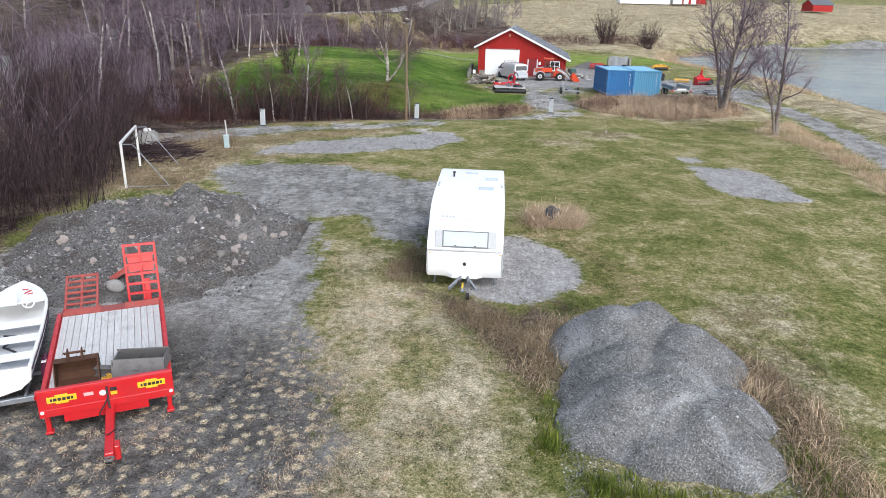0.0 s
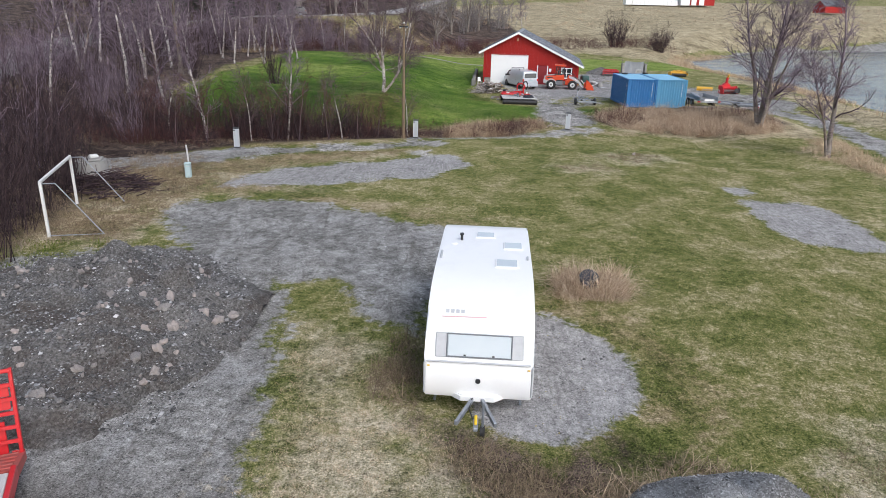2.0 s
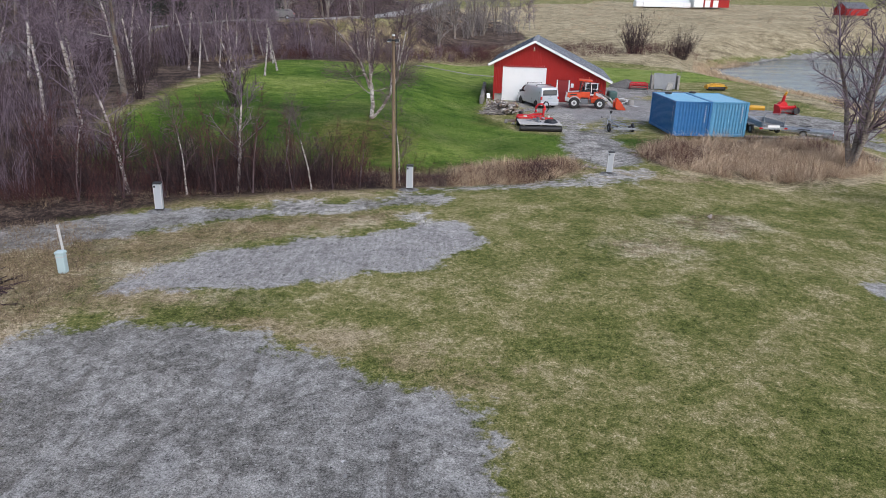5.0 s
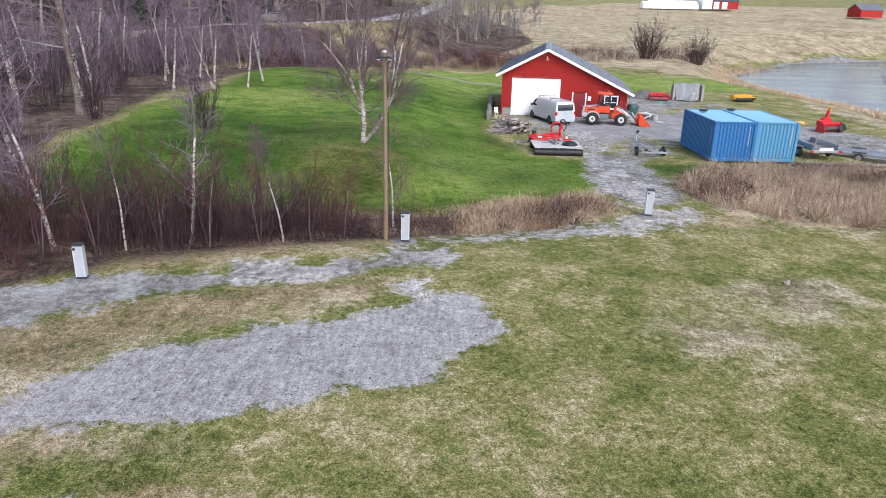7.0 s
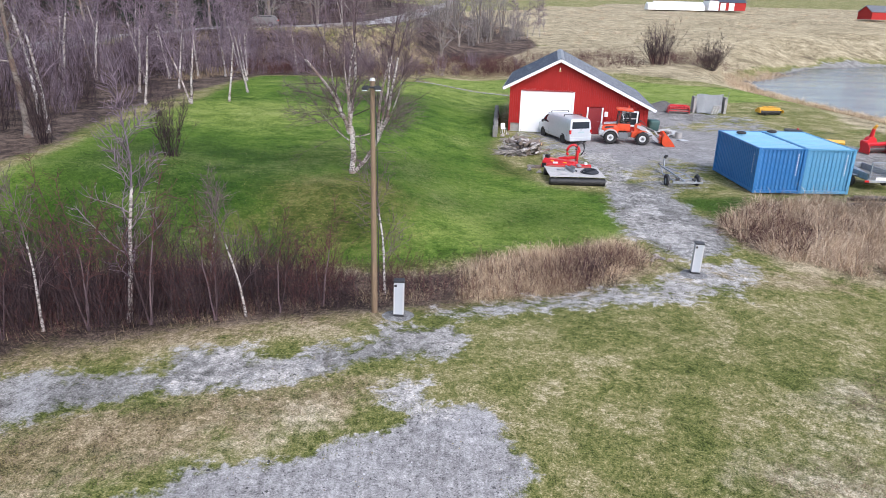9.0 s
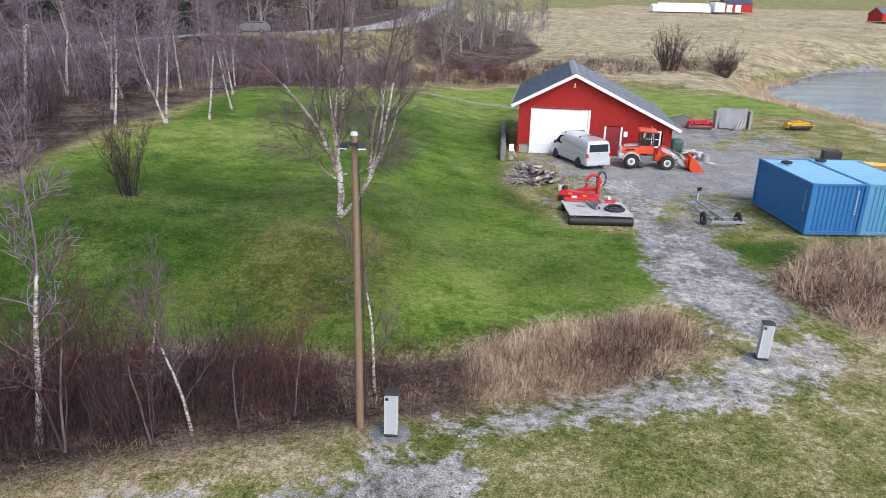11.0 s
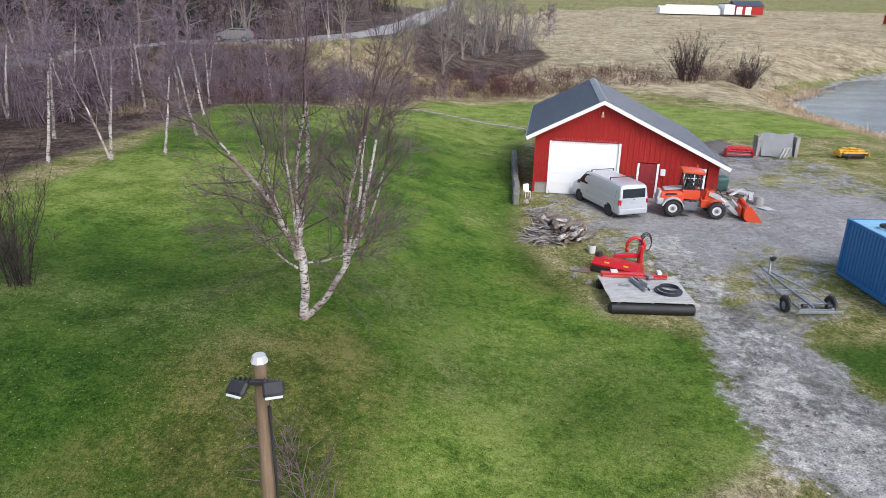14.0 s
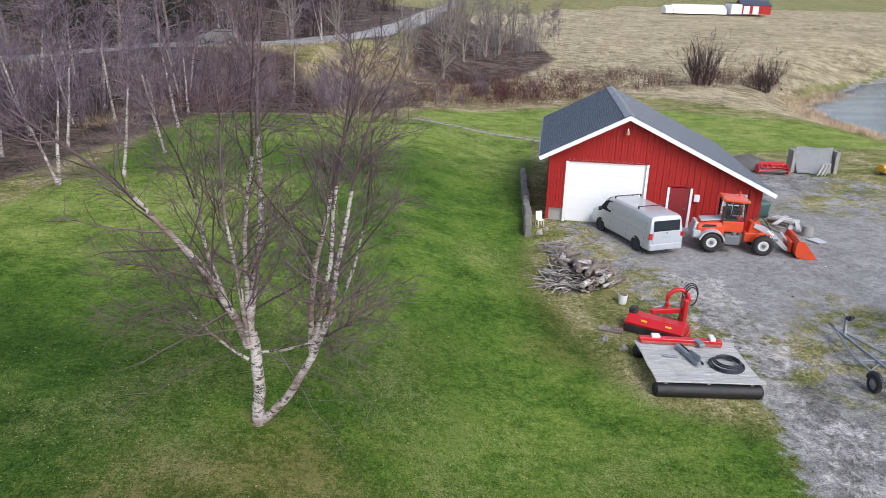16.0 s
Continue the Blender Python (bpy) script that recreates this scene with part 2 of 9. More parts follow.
n = Nodes("lake_water")
P = n.world()
w = n.math("ADD", n.noise(0.30, 4, 0.6, n.stretch(P, (1.0, 2.6, 1.0))), n.math("MULTIPLY", n.noise(1.6, 3, 0.6, n.stretch(P, (1.0, 2.2, 1.0))), 0.35))
n.bump(w, 0.45, 0.16)
M_WATER = n.done((0.035, 0.048, 0.062), n.span(n.noise(0.05, 4, 0.6, n.stretch(P, (1.0, 3.0, 1.0))), 0.4, 0.6, 0.05, 0.16), 0, 0.5)

n = Nodes("crushed_grey_gravel")
g1, g2, g3 = n.noise(0.8, 5, 0.62, None, 0.9), n.cells(48, None, "Color"), n.noise(70, 3, 0.7)
c = n.ramp(n.math("ADD", n.math("MULTIPLY", g1, 0.8), n.math("MULTIPLY", g3, 0.2)), (0.38, (0.110, 0.104, 0.092)), (0.5, (0.225, 0.222, 0.216)), (0.60, (0.46, 0.465, 0.475)))
chips = n.ramp(g2, (0.12, (0.05, 0.049, 0.046)), (0.45, (0.18, 0.177, 0.17)), (0.72, (0.34, 0.34, 0.335)), (0.92, (0.78, 0.78, 0.77)))
M_GRAVEL = n.done(n.mix(0.5, c, chips), 0.95, 0, 0.2)
n.bump(n.math("ADD", n.cells(48), n.math("MULTIPLY", g3, 0.5)), 0.8, 0.03)

n = Nodes("dug_soil")
g1, g2, g3 = n.noise(0.7, 6, 0.7), n.cells(26, None, "Color"), n.span(n.noise(16, 5, 0.75), 0.3, 0.7)
c = n.ramp(n.math("ADD", n.math("MULTIPLY", g1, 0.62), n.math("MULTIPLY", g3, 0.38)), (0.30, (0.070, 0.065, 0.059)), (0.5, (0.180, 0.171, 0.160)), (0.68, (0.36, 0.348, 0.332)))
c = n.mix(n.span(n.noise(0.33, 5, 0.7, None, 0.6), 0.5, 0.62, 0, 0.7), c, n.mix(g3, (0.050, 0.038, 0.030), (0.15, 0.115, 0.092)))
M_SOIL = n.done(n.mix(0.3, c, n.ramp(g2, (0.15, (0.05, 0.045, 0.04)), (0.7, (0.18, 0.17, 0.16)), (0.95, (0.5, 0.48, 0.46)))), 0.95, 0, 0.2)
n.bump(n.math("ADD", g3, n.math("MULTIPLY", n.noise(5, 5), 1.2)), 0.8, 0.05)

# the ground: zones are stored on the sheet as distances to their rims
n = Nodes("ground_cover")
W = n.world()
b1, b2, b3 = n.noise(0.10, 4, 0.6, W), n.noise(0.7, 5, 0.6, W), n.noise(13, 4, 0.65, W)
lump = n.noise(3.2, 6, 0.72, W, 0.4)
mid, fine = n.span(lump, 0.3, 0.7), n.span(n.noise(24, 5, 0.75, W), 0.32, 0.68)
speck = n.cells(42, W, "Color")
grain = n.math("ADD", n.math("MULTIPLY", fine, 0.48), n.math("ADD", n.math("MULTIPLY", speck, 0.34), n.math("MULTIPLY", mid, 0.18)))


def zone(name, soft=0.35, ragged=1.6):
    rim = n.math("ADD", n.math("MULTIPLY", n.span(b2, 0.28, 0.72), 0.5), n.math("ADD", n.math("MULTIPLY", mid, 0.35), n.math("MULTIPLY", b3, 0.15)))
    return n.span(n.math("ADD", n.attr(name), n.math("MULTIPLY", n.math("SUBTRACT", rim, 0.5), ragged * 1.25)), -soft, soft)


b0 = n.noise(0.35, 5, 0.65, W, 0.4)
tussock = n.span(n.noise(8.0, 6, 0.78, W), 0.34, 0.66)
broad = n.math("ADD", n.math("MULTIPLY", n.span(b0, 0.3, 0.7), 0.26), n.math("ADD", n.math("MULTIPLY", n.span(b1, 0.3, 0.7), 0.18), n.math("ADD", n.math("MULTIPLY", n.span(b2, 0.28, 0.72), 0.32), n.math("MULTIPLY", mid, 0.24))))
close = n.math("ADD", n.math("MULTIPLY", grain, 0.74), n.math("MULTIPLY", tussock, 0.26))
mixf = n.math("ADD", n.math("MULTIPLY", n.math("SUBTRACT", broad, 0.5), 0.75), n.math("ADD", n.math("MULTIPLY", n.math("SUBTRACT", close, 0.5), 0.75), 0.53))
field = n.ramp(mixf, (0.16, (0.052, 0.072, 0.012)), (0.38, (0.130, 0.150, 0.036)), (0.54, (0.212, 0.206, 0.070)), (0.68, (0.300, 0.260, 0.122)), (0.84, (0.48, 0.41, 0.265)))
lush = n.ramp(mixf, (0.20, (0.028, 0.067, 0.005)), (0.5, (0.085, 0.160, 0.017)), (0.80, (0.185, 0.255, 0.044)))
straw = n.ramp(mixf, (0.22, (0.125, 0.098, 0.060)), (0.5, (0.315, 0.262, 0.155)), (0.78, (0.57, 0.48, 0.32)))
litter = n.ramp(mixf, (0.24, (0.018, 0.013, 0.011)), (0.5, (0.058, 0.040, 0.034)), (0.76, (0.19, 0.14, 0.105)))
dgrain = n.math("ADD", n.math("MULTIPLY", n.span(b0, 0.2, 0.8), 0.13), n.math("ADD", n.math("MULTIPLY", n.span(b2, 0.2, 0.8), 0.24), n.math("ADD", n.math("MULTIPLY", mid, 0.21), n.math("MULTIPLY", grain, 0.42))))
dgrain = n.math("ADD", n.math("MULTIPLY", n.math("SUBTRACT", dgrain, 0.5), 1.25), 0.5)
dirt = n.ramp(dgrain, (0.14, (0.092, 0.087, 0.078)), (0.5, (0.250, 0.240, 0.222)), (0.86, (0.46, 0.445, 0.42)))
smear = n.span(n.noise(0.5, 6, 0.62, n.stretch(W, (1.0, 0.45, 1.0), (0, 0, 0.35)), 1.2), 0.50, 0.68)
dirt = n.mix(n.math("MULTIPLY", smear, n.span(grain, 0.2, 0.7, 0.45, 0.95)), dirt, (0.40, 0.39, 0.375))
ruts = n.noise(0.9, 6, 0.7, n.stretch(W, (1.6, 0.35, 1.0), (0, 0, -0.12)), 0.8)
dirt = n.mix(n.span(ruts, 0.53, 0.66, 0, 0.6), dirt, n.mix(grain, (0.070, 0.063, 0.055), (0.19, 0.172, 0.152)))
streak = n.noise(1.0, 4, 0.6, n.stretch(W, (9.0, 1.3, 1.0), (0, 0, radians(-28))))
tread = n.span(streak, 0.35, 0.65)
trodden = n.math("ADD", n.math("MULTIPLY", dgrain, 0.76), n.math("MULTIPLY", tread, 0.24))
light = n.ramp(trodden, (0.15, (0.21, 0.200, 0.192)), (0.5, (0.345, 0.330, 0.317)), (0.85, (0.475, 0.458, 0.443)))
pale = n.ramp(dgrain, (0.2, (0.20, 0.188, 0.172)), (0.5, (0.355, 0.336, 0.310)), (0.8, (0.60, 0.57, 0.53)))
c = n.mix(zone("straw", 0.6, 1.6), field, straw)
bleached = n.ramp(mixf, (0.22, (0.15, 0.125, 0.085)), (0.5, (0.35, 0.305, 0.205)), (0.78, (0.60, 0.53, 0.39)))
c = n.mix(n.math("MULTIPLY", zone("thin", 1.2, 2.0), n.math("MULTIPLY", n.span(n.noise(0.55, 6, 0.7, W, 0.5), 0.40, 0.56, 0.25, 1.0), n.span(grain, 0.25, 0.5, 0.5, 0.95))), c, bleached)
worn = n.math("MULTIPLY", n.span(b1, 0.50, 0.66), n.span(grain, 0.35, 0.65, 0.0, 0.28))
sunny = n.ramp(mixf, (0.24, (0.10, 0.155, 0.015)), (0.5, (0.215, 0.280, 0.055)), (0.76, (0.32, 0.36, 0.10)))
gold = n.ramp(mixf, (0.26, (0.024, 0.027, 0.006)), (0.5, (0.070, 0.068, 0.016)), (0.74, (0.17, 0.14, 0.050)))
lush = n.mix(n.math("MULTIPLY", zone("sunny", 3.0, 2.5), 0.75), lush, sunny)
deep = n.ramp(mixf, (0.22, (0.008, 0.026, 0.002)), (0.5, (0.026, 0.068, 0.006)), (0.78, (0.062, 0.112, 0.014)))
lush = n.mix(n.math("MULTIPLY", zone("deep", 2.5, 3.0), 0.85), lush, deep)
lush = n.mix(n.math("MULTIPLY", zone("gold", 1.6, 2.0), n.span(grain, 0.3, 0.6, 0.35, 0.85)), lush, gold)
moss = n.ramp(mixf, (0.28, (0.085, 0.070, 0.048)), (0.5, (0.205, 0.168, 0.118)), (0.74, (0.40, 0.35, 0.27)))
field = n.mix(n.span(n.noise(0.22, 6, 0.68, n.stretch(W, (1.0, 1.0, 1.0), (0, 0, 0.7)), 0.6), 0.54, 0.68, 0, 0.6), field, moss)
straw = n.mix(n.span(n.noise(0.06, 6, 0.68, W, 0.5), 0.42, 0.58, 0.1, 0.8), straw, n.mix(0.5, field, gold))
tawny = n.ramp(mixf, (0.22, (0.085, 0.066, 0.032)), (0.42, (0.19, 0.155, 0.070)), (0.58, (0.285, 0.222, 0.125)), (0.8, (0.46, 0.375, 0.25)))
c = n.mix(n.math("MULTIPLY", zone("tawny", 0.7, 2.2), n.span(n.noise(0.45, 6, 0.7, W, 0.5), 0.36, 0.56, 0.25, 0.95)), c, tawny)
c = n.mix(zone("lush", 0.5, 1.2), c, n.mix(worn, lush, field))
c = n.mix(zone("litter", 0.6, 1.4), c, litter)
c = n.mix(zone("dirt", 0.25, 1.5), c, dirt)
paved = n.ramp(dgrain, (0.2, (0.215, 0.205, 0.195)), (0.5, (0.315, 0.303, 0.290)), (0.8, (0.42, 0.405, 0.39)))
c = n.mix(n.math("MULTIPLY", zone("paved", 0.9, 1.4), 0.85), c, paved)
dark_gravel = n.ramp(dgrain, (0.2, (0.030, 0.028, 0.026)), (0.5, (0.080, 0.075, 0.069)), (0.82, (0.175, 0.165, 0.152)))
c = n.mix(n.math("MULTIPLY", zone("dark_gravel", 1.2, 2.2), 0.8), c, dark_gravel)
clump = n.math("ADD", n.cells(3.6, W), n.math("MULTIPLY", n.math("SUBTRACT", n.noise(16, 4, 0.7, W), 0.5), 1.1))
clump = n.math("MULTIPLY", n.span(clump, 0.24, 0.42, 1.0, 0.0), n.span(n.cells(3.6, W, "Color"), 0.16, 0.30))
c = n.mix(n.math("MULTIPLY", zone("moss", 1.6, 2.0), clump), c, n.ramp(grain, (0.2, (0.20, 0.16, 0.10)), (0.5, (0.42, 0.355, 0.24)), (0.8, (0.66, 0.57, 0.42))))
c = n.mix(n.math("MULTIPLY", zone("weedy", 0.6, 1.5), n.span(n.noise(0.8, 6, 0.7, W, 0.6), 0.44, 0.56)), c, field)
c = n.mix(zone("light", 0.15, 0.9), c, light)
c = n.mix(n.math("MULTIPLY", zone("pale", 0.3, 2.2), n.span(n.noise(1.6, 6, 0.75, W, 0.4), 0.38, 0.52, 0.15, 1.0)), c, pale)
# fine grain multiplied in; its dark end paints shadow gaps between blades
c = n.mix(n.math("SUBTRACT", n.math("SUBTRACT", 0.9, n.math("MULTIPLY", zone("lush", 0.5, 1.2), 0.40)), n.math("MULTIPLY", zone("paved", 0.9, 1.4), 0.5), 0, True), c, n.ramp(close, (0.18, (0.34, 0.34, 0.34)), (0.46, (0.95, 0.95, 0.95)), (0.62, (1.12, 1.12, 1.12)), (0.82, (1.6, 1.6, 1.6))), "MULTIPLY")
n.bump(n.math("ADD", fine, n.math("MULTIPLY", mid, 1.2)), 0.5, 0.035)
M_GROUND = n.done(c, 0.95, 0, 0.15)

# ---- building helpers ----
def finish(me, mat, smooth):
    me.materials.append(mat)
    if smooth:
        me.polygons.foreach_set("use_smooth", np.ones(len(me.polygons), bool))
        me.set_sharp_from_angle(angle=radians(smooth))


def part(name, bm, material, parent=None, label="", smooth=0):
    """One mesh object from a bmesh, under a thing or a part."""
    me = bpy.data.meshes.new(name)
    bmesh.ops.recalc_face_normals(bm, faces=bm.faces)
    bm.to_mesh(me)
    bm.free()
    finish(me, material, smooth)
    ob = new(name, me)
    ob.parent = parent
    return tagged(ob, label)


def thing(name, label, category, m=None, group="", kind=""):
    ob = tagged(new(name), label, category, group, kind)
    ob.empty_display_size = 0.2
    if m is not None:
        ob.matrix_basis = m
    return ob


def box(c, s, bev=0.0, rot=(0, 0, 0), bm=None, seg=1):
    bm = bm or bmesh.new()
    m = pose(*c, *rot) @ Matrix.Diagonal((*s, 1))
    vs = bmesh.ops.create_cube(bm, size=1, matrix=m)["verts"]
    if bev:
        es = list({e for v in vs for e in v.link_edges})
        bmesh.ops.bevel(bm, geom=es, offset=bev, segments=seg, affect="EDGES", profile=0.6)
    return bm


def rod(a, b, r, r2=None, n=10, bm=None, caps=True):
    """A round or conical bar from a to b."""
    bm = bm or bmesh.new()
    a, b = Vector(a), Vector(b)
    m = Matrix.Translation((a + b) / 2) @ (b - a).to_track_quat("Z", "Y").to_matrix().to_4x4()
    bmesh.ops.create_cone(bm, cap_ends=caps, segments=n, radius1=r, radius2=r if r2 is None else r2, depth=(b - a).length, matrix=m)
    return bm


def pipe(pts, r, n=8, bm=None):
    """A bent tube through points."""
    bm = bm or bmesh.new()
    pts = [Vector(p) for p in pts]
    rings = []
    for i, p in enumerate(pts):
        d = (pts[min(i + 1, len(pts) - 1)] - pts[max(i - 1, 0)]).normalized()
        q = d.to_track_quat("Z", "Y")
        rings.append([bm.verts.new(p + q @ Vector((r * math.cos(k * math.tau / n), r * math.sin(k * math.tau / n), 0))) for k in range(n)])
    for a, b in zip(rings, rings[1:]):
        for k in range(n):
            bm.faces.new((a[k], a[(k + 1) % n], b[(k + 1) % n], b[k]))
    bm.faces.new(rings[0]), bm.faces.new(rings[-1])
    return bm


def prism(profile, x0, x1, bm=None, bev=0.0, seg=1):
    """A closed (y, z) outline drawn out along x."""
    bm = bm or bmesh.new()
    a = [bm.verts.new((x0, y, z)) for y, z in profile]
    b = [bm.verts.new((x1, y, z)) for y, z in profile]
    k = len(a)
    fs = [bm.faces.new(a), bm.faces.new(b)] + [bm.faces.new((a[i], a[(i + 1) % k], b[(i + 1) % k], b[i])) for i in range(k)]
    if bev:
        es = list({e for f in fs[:2] for e in f.edges})
        bmesh.ops.bevel(bm, geom=es, offset=bev, segments=seg, affect="EDGES", profile=0.6)
    return bm


def plate(outline, z0, z1, bm=None, bev=0.0):
    """A closed (x, y) outline drawn up from z0 to z1."""
    bm = bm or bmesh.new()
    a = [bm.verts.new((x, y, z0)) for x, y in outline]
    b = [bm.verts.new((x, y, z1)) for x, y in outline]
    k = len(a)
    fs = [bm.faces.new(a), bm.faces.new(b)] + [bm.faces.new((a[i], a[(i + 1) % k], b[(i + 1) % k], b[i])) for i in range(k)]
    if bev:
        bmesh.ops.bevel(bm, geom=list(fs[1].edges), offset=bev, segments=2, affect="EDGES")
    return bm


def ringbar(c, r, t, axis="x", n=24, k=8, bm=None, squash=1.0):
    """A torus round an axis."""
    bm = bm or bmesh.new()
    rows = []
    for i in range(n):
        a = i * math.tau / n
        row = []
        for j in range(k):
            b = j * math.tau / k
            u, w = (r + t * math.cos(b)), t * math.sin(b) * squash
            p = {"x": (w, u * math.cos(a), u * math.sin(a)), "y": (u * math.cos(a), w, u * math.sin(a)), "z": (u * math.cos(a), u * math.sin(a), w)}[axis]
            row.append(bm.verts.new(Vector(p) + Vector(c)))
        rows.append(row)
    for i in range(n):
        for j in range(k):
            bm.faces.new((rows[i][j], rows[(i + 1) % n][j], rows[(i + 1) % n][(j + 1) % k], rows[i][(j + 1) % k]))
    return bm


def wheel(parent, c, r, w, rim_mat, hub=0.62, name="wheel"):
    """A road wheel on a cross axle: tyre with tread blocks, dished rim and nuts."""
    wh = thing(name, "", "", pose(*c))
    wh.parent = parent
    bm = bmesh.new()
    prof = [(hub * r, -w / 2), (r * 0.93, -w / 2), (r, -w * 0.36), (r, w * 0.36), (r * 0.93, w / 2), (hub * r, w / 2)]
    n = 28
    rows = [[bm.verts.new((x, p * math.cos(i * math.tau / n), p * math.sin(i * math.tau / n))) for p, x in prof] for i in range(n)]
    for i in range(n):
        for j in range(len(prof)):
            k = (j + 1) % len(prof)
            bm.faces.new((rows[i][j], rows[i][k], rows[(i + 1) % n][k], rows[(i + 1) % n][j]))
    part("tyre", bm, M_RUBBER, wh, smooth=35)
    bm = rod((-w * 0.30, 0, 0), (w * 0.30, 0, 0), hub * r * 1.01, n=20)
    for s in (-1, 1):
        rod((s * w * 0.3, 0, 0), (s * w * 0.42, 0, 0), hub * r * 0.35, hub * r * 0.28, 12, bm)
        for k in range(5):
            a = k * math.tau / 5
            p = (s * w * 0.3, hub * r * 0.62 * math.cos(a), hub * r * 0.62 * math.sin(a))
            rod(p, (p[0] + s * 0.02, p[1], p[2]), 0.016, n=6, bm=bm)
    part("rim", bm, rim_mat, wh, smooth=35)
    return wh


def soup(name, verts, faces, mat, parent=None, label="", smooth=0):
    me = bpy.data.meshes.new(name)
    verts, faces = np.asarray(verts, np.float32), np.asarray(faces, np.int32)
    me.vertices.add(len(verts))
    me.vertices.foreach_set("co", verts.ravel())
    k = faces.shape[1]
    me.loops.add(faces.size)
    me.loops.foreach_set("vertex_index", faces.ravel())
    me.polygons.add(len(faces))
    me.polygons.foreach_set("loop_start", np.arange(0, faces.size, k, dtype=np.int32))
    me.update(calc_edges=True)
    finish(me, mat, smooth)
    ob = new(name, me)
    ob.parent = parent
    return tagged(ob, label)


def smooth01(x, a, b):
    t = np.clip((np.asarray(x, float) - a) / (b - a), 0, 1)
    return t * t * (3 - 2 * t)


def lattice(ix, iy, seed):
    h = np.sin(ix * 127.1 + iy * 311.7 + seed * 74.7) * 43758.5453
    return h - np.floor(h)


def wobble(x, y, scale, seed=0, octaves=3):
    """Soft noise about 0, within about 0.5."""
    out, amp = 0.0, 0.5
    for o in range(octaves):
        u, v = np.asarray(x, float) / scale, np.asarray(y, float) / scale
        i, j = np.floor(u), np.floor(v)
        a, b = u - i, v - j
        a, b = a * a * (3 - 2 * a), b * b * (3 - 2 * b)
        s = seed + o * 13
        val = (lattice(i, j, s) * (1 - a) + lattice(i + 1, j, s) * a) * (1 - b) + (lattice(i, j + 1, s) * (1 - a) + lattice(i + 1, j + 1, s) * a) * b
        out = out + amp * (val - 0.5) * 1.6
        amp, scale = amp * 0.5, scale * 0.5
    return out


def inside(x, y, poly):
    """Distance in metres to the rim of a region of the plan: above 0 inside it."""
    x, y = np.asarray(x, float), np.asarray(y, float)
    best, odd = np.full(x.shape, 1e9), np.zeros(x.shape, bool)
    for (ax, ay), (bx, by) in zip(poly, poly[1:] + poly[:1]):
        dx, dy = bx - ax, by - ay
        t = np.clip(((x - ax) * dx + (y - ay) * dy) / (dx * dx + dy * dy), 0, 1)
        best = np.minimum(best, np.hypot(x - ax - t * dx, y - ay - t * dy))
        cross = (ay > y) != (by > y)
        odd ^= cross & (x < ax + (y - ay) * dx / (dy if dy else 1e-9))
    return np.where(odd, best, -best)


def along(x, y, line):
    """Distance to a line of the plan, and the line's third number there."""
    x, y = np.asarray(x, float), np.asarray(y, float)
    best, val = np.full(x.shape, 1e9), np.zeros(x.shape)
    for a, b in zip(line, line[1:]):
        dx, dy = b[0] - a[0], b[1] - a[1]
        t = np.clip(((x - a[0]) * dx + (y - a[1]) * dy) / (dx * dx + dy * dy), 0, 1)
        d = np.hypot(x - a[0] - t * dx, y - a[1] - t * dy)
        val = np.where(d < best, a[2] + t * (b[2] - a[2]), val)
        best = np.minimum(best, d)
    return best, val

# ---- the plan of the ground ----
ROAD = [(-8, 420, 11), (-12, 250, 8.2), (-12, 190, 7.2), (-14, 150, 6.6), (-20, 128, 6.3), (-33, 125, 6.0), (-46, 118, 4.6), (-47, 95, 3.4), (-42, 75, 3.0), (-33, 48, 2.7), (-30, 20, 2.4), (-30, -40, 2.2)]
TRACK = [(17, 79, 0.4), (22, 77, 0.3), (27, 72.5, 0.0), (30.2, 66, -0.2), (29.6, 55, -0.3), (28.0, 45.5, -0.3), (26.0, 37, -0.3), (22.5, 26, -0.2), (17.5, 12, 0), (14, -20, 0)]
LAKE = [(43, 80), (44, 98), (41, 118), (40, 133), (44, 146), (55, 160), (68, 178), (86, 190), (122, 206), (190, 225), (280, 230), (320, 200), (320, -300), (44, -300), (43, 20)]
DRIVE = [(-2.0, 3), (-2.2, 10), (-2.6, 13.2), (-3.7, 16.3), (-4.4, 21), (-4.9, 24.6), (-5.6, 26.7), (-4.0, 26.8), (-3.0, 25.7), (-2.4, 23.8), (-1.2, 23.6), (-0.6, 24.9), (0.4, 29.6), (0.2, 32), (-1.6, 32.8), (-3, 33.6), (-5.0, 34.8), (-8, 35.7), (-11.3, 35.2), (-12, 33.4), (-10.8, 31.2), (-9.6, 29.4), (-15, 27.8), (-15, 20), (-14, 12), (-13.5, 3), (-13, -40), (-3, -40)]
PADS = [[(-20, 41.5), (-16, 44.2), (-13.5, 45.6), (-11.3, 46.3), (-8.5, 46.6), (-8.6, 47.5), (-7.1, 47.9), (-6.0, 47.2), (-5, 48.0), (-3.4, 48.8), (-3.1, 49.8), (-1.0, 49.9), (-1.0, 48), (-2.9, 47.6), (-5.4, 46.4), (-8.2, 45.6), (-9.7, 44.9), (-11.2, 43.8), (-12.6, 42.7), (-16, 40.5), (-18, 39.5)]]
YARD = [(3.2, 84), (3.4, 78.5), (5.2, 74), (7, 71), (6.6, 67), (6.0, 62), (6.6, 57.5), (8, 56.2), (10.2, 58), (10.2, 62), (9.6, 66), (12, 68), (14, 73.5), (22, 74.5), (30, 70), (32, 74), (25, 86), (24.5, 95), (17, 99), (14.2, 96), (14, 84)]
